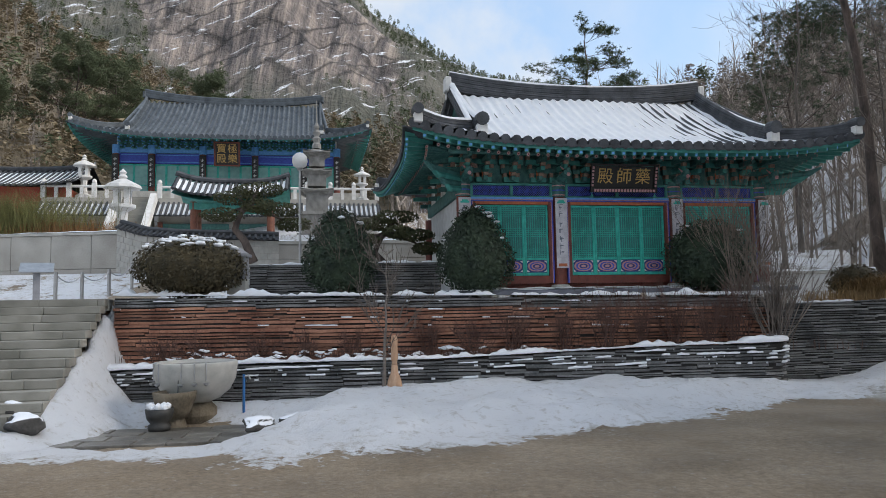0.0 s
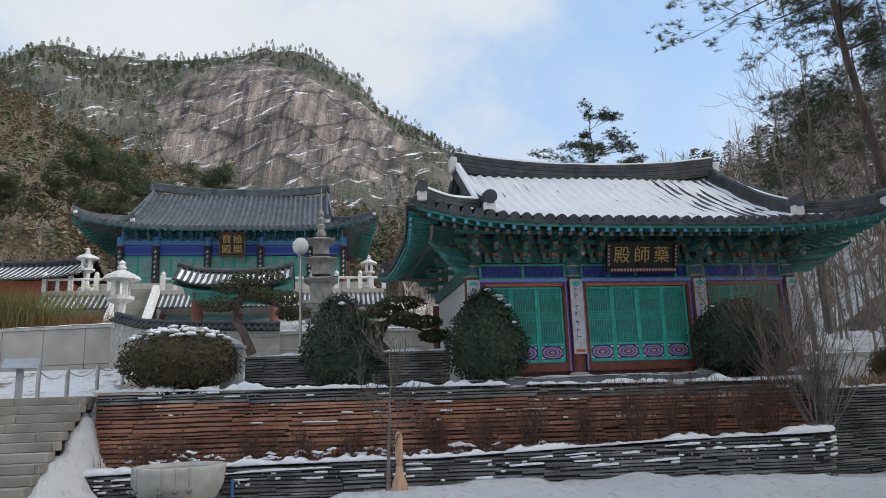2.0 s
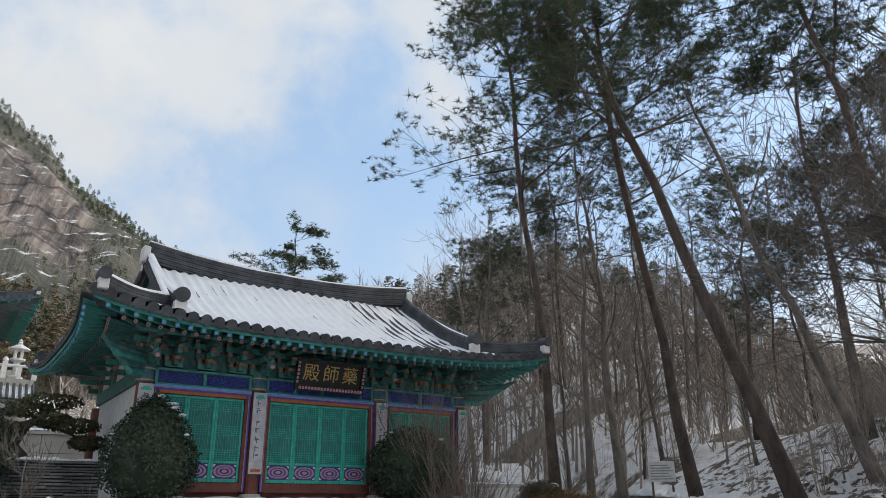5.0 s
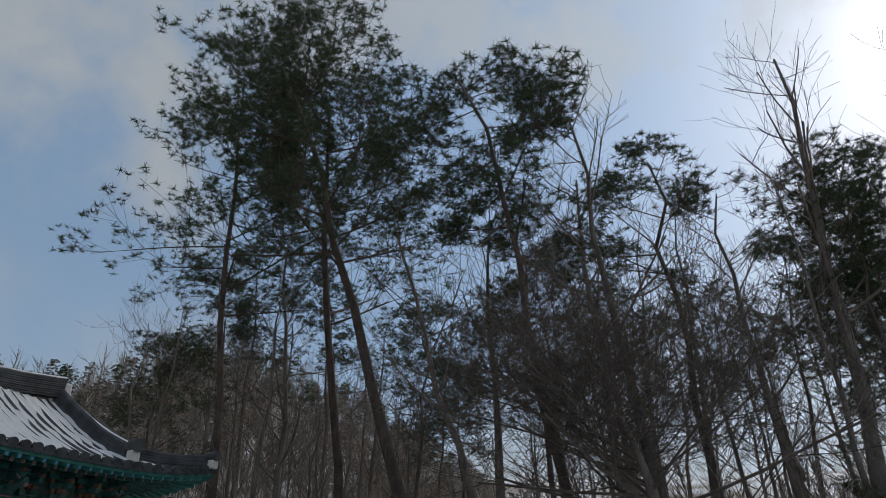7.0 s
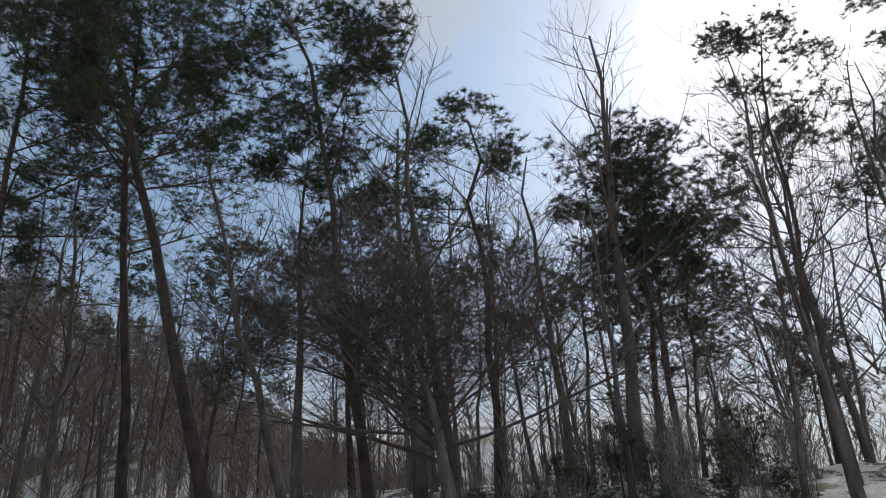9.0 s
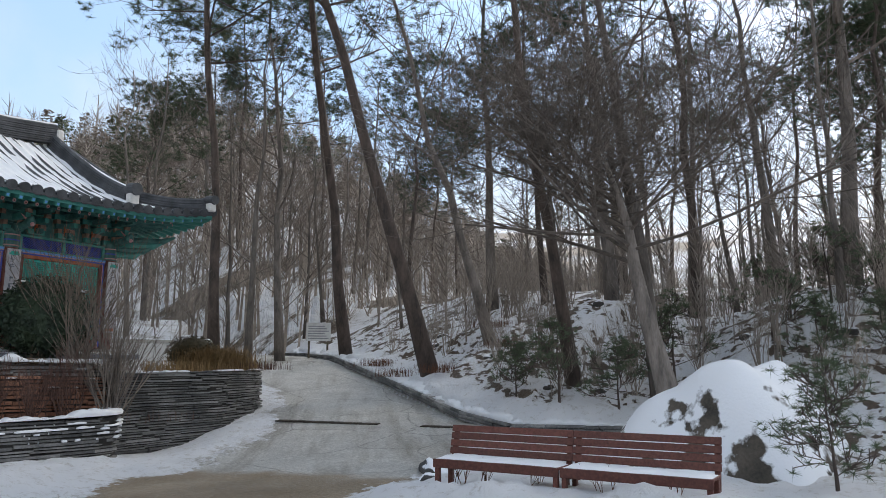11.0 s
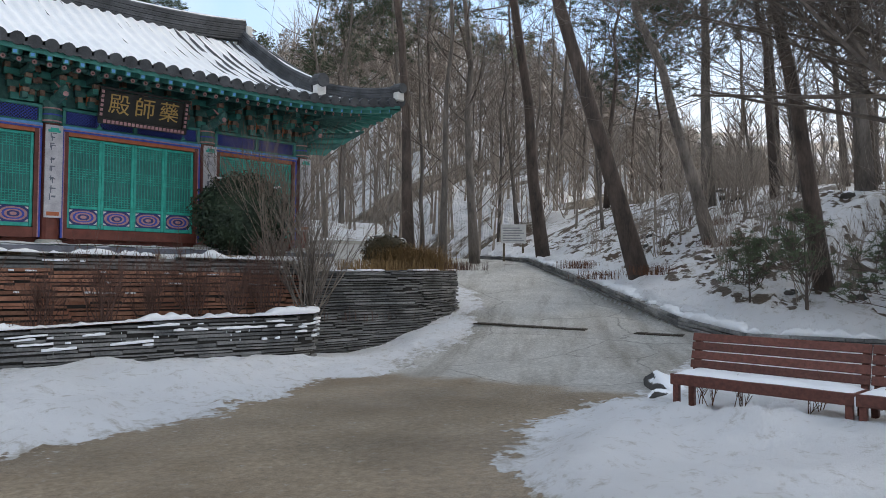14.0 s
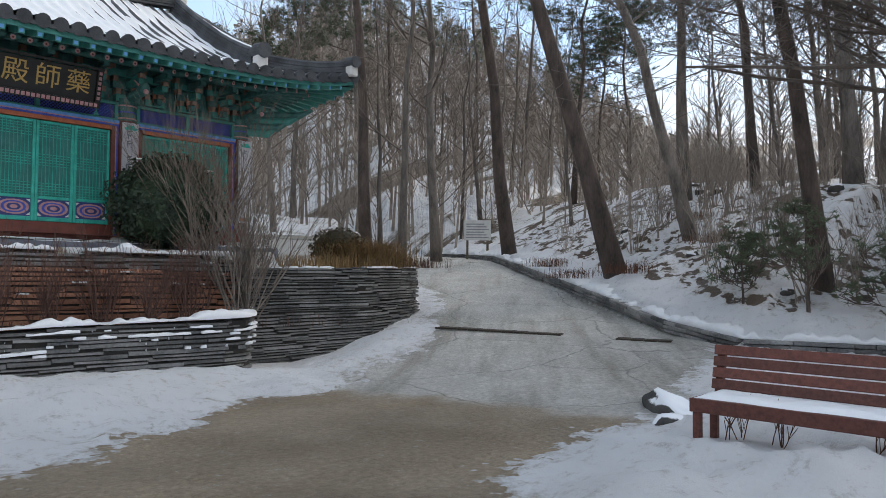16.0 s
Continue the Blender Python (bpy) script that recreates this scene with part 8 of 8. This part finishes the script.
def gate_pavilion():
    t = empty("gate_pavilion", pose(-11.0, 38.0, 4.6, 0, 0, 10), "small gate pavilion with green eaves and tiled roof", "pavilion")
    for x in (-1.9, 1.9):
        for y in (-0.8, 0.8):
            bm = bmesh.new()
            tube(bm, [(x, y, -0.3), (x, y, 2.6)], 0.16, 12)
            part("column", bm, M_ORANGE2, t)
    bm = bmesh.new()
    box(bm, -2.1, 2.1, -0.95, -0.75, 2.2, 2.55)
    box(bm, -2.1, 2.1, 0.75, 0.95, 2.2, 2.55)
    part("beam", bm, M_GREEN, t)
    bm = bmesh.new()
    f = lambda u, v: (-2.9 + 5.8 * u, -1.7 + 3.4 * v, 2.75 + 0.9 * (1 - abs(2 * v - 1)) ** 1.2 + 0.4 * abs(2 * u - 1) ** 3)
    sheet(bm, f, 16, 10)
    bmesh.ops.solidify(bm, geom=bm.faces, thickness=0.1)
    r = part("roof", bm, M_TILE, t)
    for i in range(20):
        u = (i + 0.5) / 20
        bm = bmesh.new()
        tube(bm, [Vector(f(u, 0.5 * j / 5)) + Vector((0, 0, 0.06)) for j in range(6)], 0.08, 7)
        part("cover_tile", bm, M_TILE, r)
    bm = bmesh.new()
    tube(bm, [Vector(f(j / 12, 0.5)) + Vector((0, 0, 0.18)) for j in range(13)], 0.16, 8)
    part("ridge", bm, M_TILE, r)
    bm = bmesh.new()
    sheet(bm, lambda u, v: (-2.85 + 5.7 * u, -1.62 + 3.3 * v, f(u, v)[2] - 0.22), 12, 6)
    part("soffit", bm, M_GREEN, r)
    bm = bmesh.new()
    sheet(bm, lambda u, v: Vector(f(0.03 + 0.94 * u, 0.08 + 0.36 * v)) + Vector((0, 0, 0.075 + 0.03 * math.cos(40 * math.pi * u) + 0.04 * nz(u * 9, v * 3))), 120, 5)
    part("roof_snow", bm, M_SNOW, r, "patchy white snow", smooth=True)


M_ORANGE2 = mat("ochre_column_paint", (0.13, 0.045, 0.028), (0.22, 0.08, 0.045), 6, 0.6, 0.2, 50)
gate_pavilion()


def side_house():
    h = empty("side_building", pose(-28.6, 44.0, 4.6, 0, 0, 10), "low red side building with snowy tiled roof", "building")
    bm = bmesh.new()
    box(bm, -6, 5.2, 0, 5, 0, 4.9)
    part("wall", bm, M_RED2, h)
    bm = bmesh.new()
    f = lambda u, v: (-6.8 + 12.9 * u, -1.1 + 7.2 * v, 4.75 + 1.5 * (1 - abs(2 * v - 1)) ** 1.15 + 0.35 * abs(2 * u - 1) ** 4)
    sheet(bm, f, 20, 10)
    bmesh.ops.solidify(bm, geom=bm.faces, thickness=0.12)
    r = part("roof", bm, M_TILE, h)
    for i in range(38):
        u = (i + 0.5) / 38
        bm = bmesh.new()
        tube(bm, [Vector(f(u, 0.5 * j / 6)) + Vector((0, 0, 0.07)) for j in range(7)], 0.085, 7)
        part("cover_tile", bm, M_TILE, r)
        bm = bmesh.new()
        u2 = (i + 1.0) / 38
        sheet(bm, lambda a, b: Vector(f(min(1, u2 + (a - 0.5) * 0.012), 0.03 + 0.4 * b)) + Vector((0, 0, 0.09)), 1, 8)
        part("snow_stripe", bm, M_SNOW, r)
    bm = bmesh.new()
    tube(bm, [Vector(f(j / 14, 0.5)) + Vector((0, 0, 0.18)) for j in range(15)], 0.2, 8)
    part("ridge", bm, M_TILE, r)
    bm = bmesh.new()
    tube(bm, [Vector(f(1, 0.5)) + Vector((0.05, 0, 0.18)), Vector(f(1, 0.5)) + Vector((0.12, 0, 0.18))], 0.22, 10)
    part("mortar_end", bm, M_WHITE, r)


M_RED2 = mat("bright_red_paint", (0.25, 0.035, 0.02), (0.35, 0.07, 0.04), 6, 0.6, 0.2, 50)
side_house()


# garden on the terrace above the concrete wall
grass_tuft("bamboo_grass", -19.5, 30.4, 4.6, 4.2, 0.9, 2.7, 6800, mat("olive_bamboo", (0.12, 0.12, 0.04), (0.30, 0.29, 0.11), 2, 0.8, 0, 20), "tall olive-yellow bamboo grass", 11, 1.3)
grass_tuft("dry_grass", -15.6, 30.0, 4.6, 2.6, 0.6, 1.1, 2200, mat("orange_dry_stems", (0.19, 0.085, 0.03), (0.34, 0.18, 0.08), 2, 0.9, 0, 20), "orange-brown dry stems above the wall", 12, 0.5)


def topiary_pine(x, y, z, k, seed):
    rng = random.Random(seed)
    t = empty("garden_pine", pose(x, y, z), "trained garden pine with twisted trunk and flat pads", "pine tree")
    pts = [Vector(q) * k for q in ((0, 0, -0.1), (-0.25, 0, 0.5), (-0.55, 0.1, 0.85), (-0.35, 0, 1.3), (-0.05, 0, 1.55), (0.1, 0, 1.9))]
    bm = bmesh.new()
    tube(bm, pts, [0.13 * k, 0.11 * k, 0.10 * k, 0.085 * k, 0.07 * k, 0.04 * k], 10)
    part("trunk", bm, M_PBARK, t, smooth=True)
    for i, (a, b, c, r) in enumerate(((-0.9, 0, 1.25, 0.6), (0.1, 0.1, 1.95, 0.75), (-0.5, 0.2, 1.75, 0.7), (0.7, -0.1, 1.35, 0.65), (1.1, 0.1, 0.95, 0.5), (0.2, -0.2, 1.45, 0.5))):
        bm = bmesh.new()
        leafy(bm, (a * k, b * k, c * k), (r * k, r * k * 0.8, 0.2 * k), 900, 0.05, rng)
        part("needle_pad", bm, M_NEEDLE2, t)
        bm = bmesh.new()
        tube(bm, [along(pts, 0.75), Vector((a, b, c)) * k], [0.05 * k, 0.02 * k], 6)
        part("branch", bm, M_PBARK, t)


M_NEEDLE2 = mat("yellow_green_needles", (0.03, 0.038, 0.015), (0.09, 0.09, 0.035), 2, 0.8, 0, 15)
topiary_pine(-6.6, 25.2, 3.4, 1.25, 1)
topiary_pine(-1.6, 22.6, 2.5, 1.0, 2)


def rail_posts():
    f = empty("chain_fence", Matrix(), "steel posts linked by a hanging chain", "fence")
    spots_ = [(-11.0, 20.6), (-10.75, 21.6), (-10.5, 22.8), (-10.3, 24.0), (-13.6, 20.4)]
    for x, y in spots_:
        bm = bmesh.new()
        z = ground_z(x, y)[0]
        tube(bm, [(x, y, z - 0.1), (x, y, z + 0.85)], 0.055, 10)
        part("post", bm, M_STEEL, f)
    for (ax, ay), (bx, by) in zip(spots_[:4], spots_[1:4]):
        za, zb = ground_z(ax, ay)[0] + 0.78, ground_z(bx, by)[0] + 0.78
        bm = bmesh.new()
        tube(bm, [(ax + (bx - ax) * t / 8, ay + (by - ay) * t / 8, za + (zb - za) * t / 8 - 0.9 * (t / 8) * (1 - t / 8)) for t in range(9)], 0.018, 5)
        part("chain", bm, M_STEEL, f)
    p = empty("info_panel", pose(-12.1, 21.6, ground_z(-12.1, 21.6)[0], 0, 0, 25), "tilted information panel on a grey post", "sign")
    bm = bmesh.new()
    box(bm, -0.09, 0.09, -0.06, 0.06, -0.1, 0.95)
    part("post", bm, M_PLINTH2, p)
    bm = bmesh.new()
    box(bm, -0.45, 0.45, -0.3, 0.3, 0, 0.03, Matrix.Translation((0, 0, 1.0)) @ Matrix.Rotation(radians(30), 4, "X"))
    part("panel", bm, M_STEEL, p)
    b = empty("stone_lantern_box", pose(-5.55, 19.6, 1.9), "small grey stone shrine box with glass front", "shrine box")
    bm = bmesh.new()
    box(bm, -0.24, 0.24, -0.2, 0.2, 0, 0.55)
    part("base", bm, M_STONE, b)
    bm = bmesh.new()
    for x in (-0.24, 0.18):
        box(bm, x, x + 0.06, -0.2, 0.2, 0.55, 1.15)
    box(bm, -0.18, 0.18, 0.12, 0.2, 0.55, 1.15)
    part("case", bm, M_PLINTH2, b)
    bm = bmesh.new()
    box(bm, -0.30, 0.30, -0.26, 0.26, 1.15, 1.23)
    lathe(bm, [(0.30, 1.23), (0.12, 1.36), (0.02, 1.4)], 4)
    part("roof", bm, M_PLINTH2, b)


rail_posts()


# ---- the stones of the walls ----
coursed_wall("wall_lower", LOW, low_foot, low_top, 0.5, M_SLATE, "low dry wall of long dark slate slabs", 0.07, (0.5, 1.5), seed=3, near=(0.6, 0))
coursed_wall("wall_upper", BRICK, brick_foot, brick_top, 0.4, lambda d: M_SLATE if d < 0.2 else M_REDSLATE, "retaining wall of reddish-brown slate courses", 0.085, (0.5, 1.6), seed=5, near=(0.6, 0))
coursed_wall("wall_slate", SLATE, slate_foot, slate_top, 0.4, M_SLATE, "curved retaining wall of thin grey slate courses", 0.06, (0.4, 1.3), seed=8, near=(0.25, 0))
snow_ribbon("wall_snow", LOW, lambda s: low_top(s) + 0.02, 0.55, "snow along the low wall's top", 3, -0.25, 0.15, -0.06)
snow_ribbon("wall_snow", BRICK, lambda s: brick_top(s) + 0.03, 0.5, "snow along the terrace wall's top", 5, -0.1, 0.15, -0.06)
snow_ribbon("wall_snow", SLATE, slate_top, 0.3, "snow along the grey wall's top", 8, 0.5, 0.04)
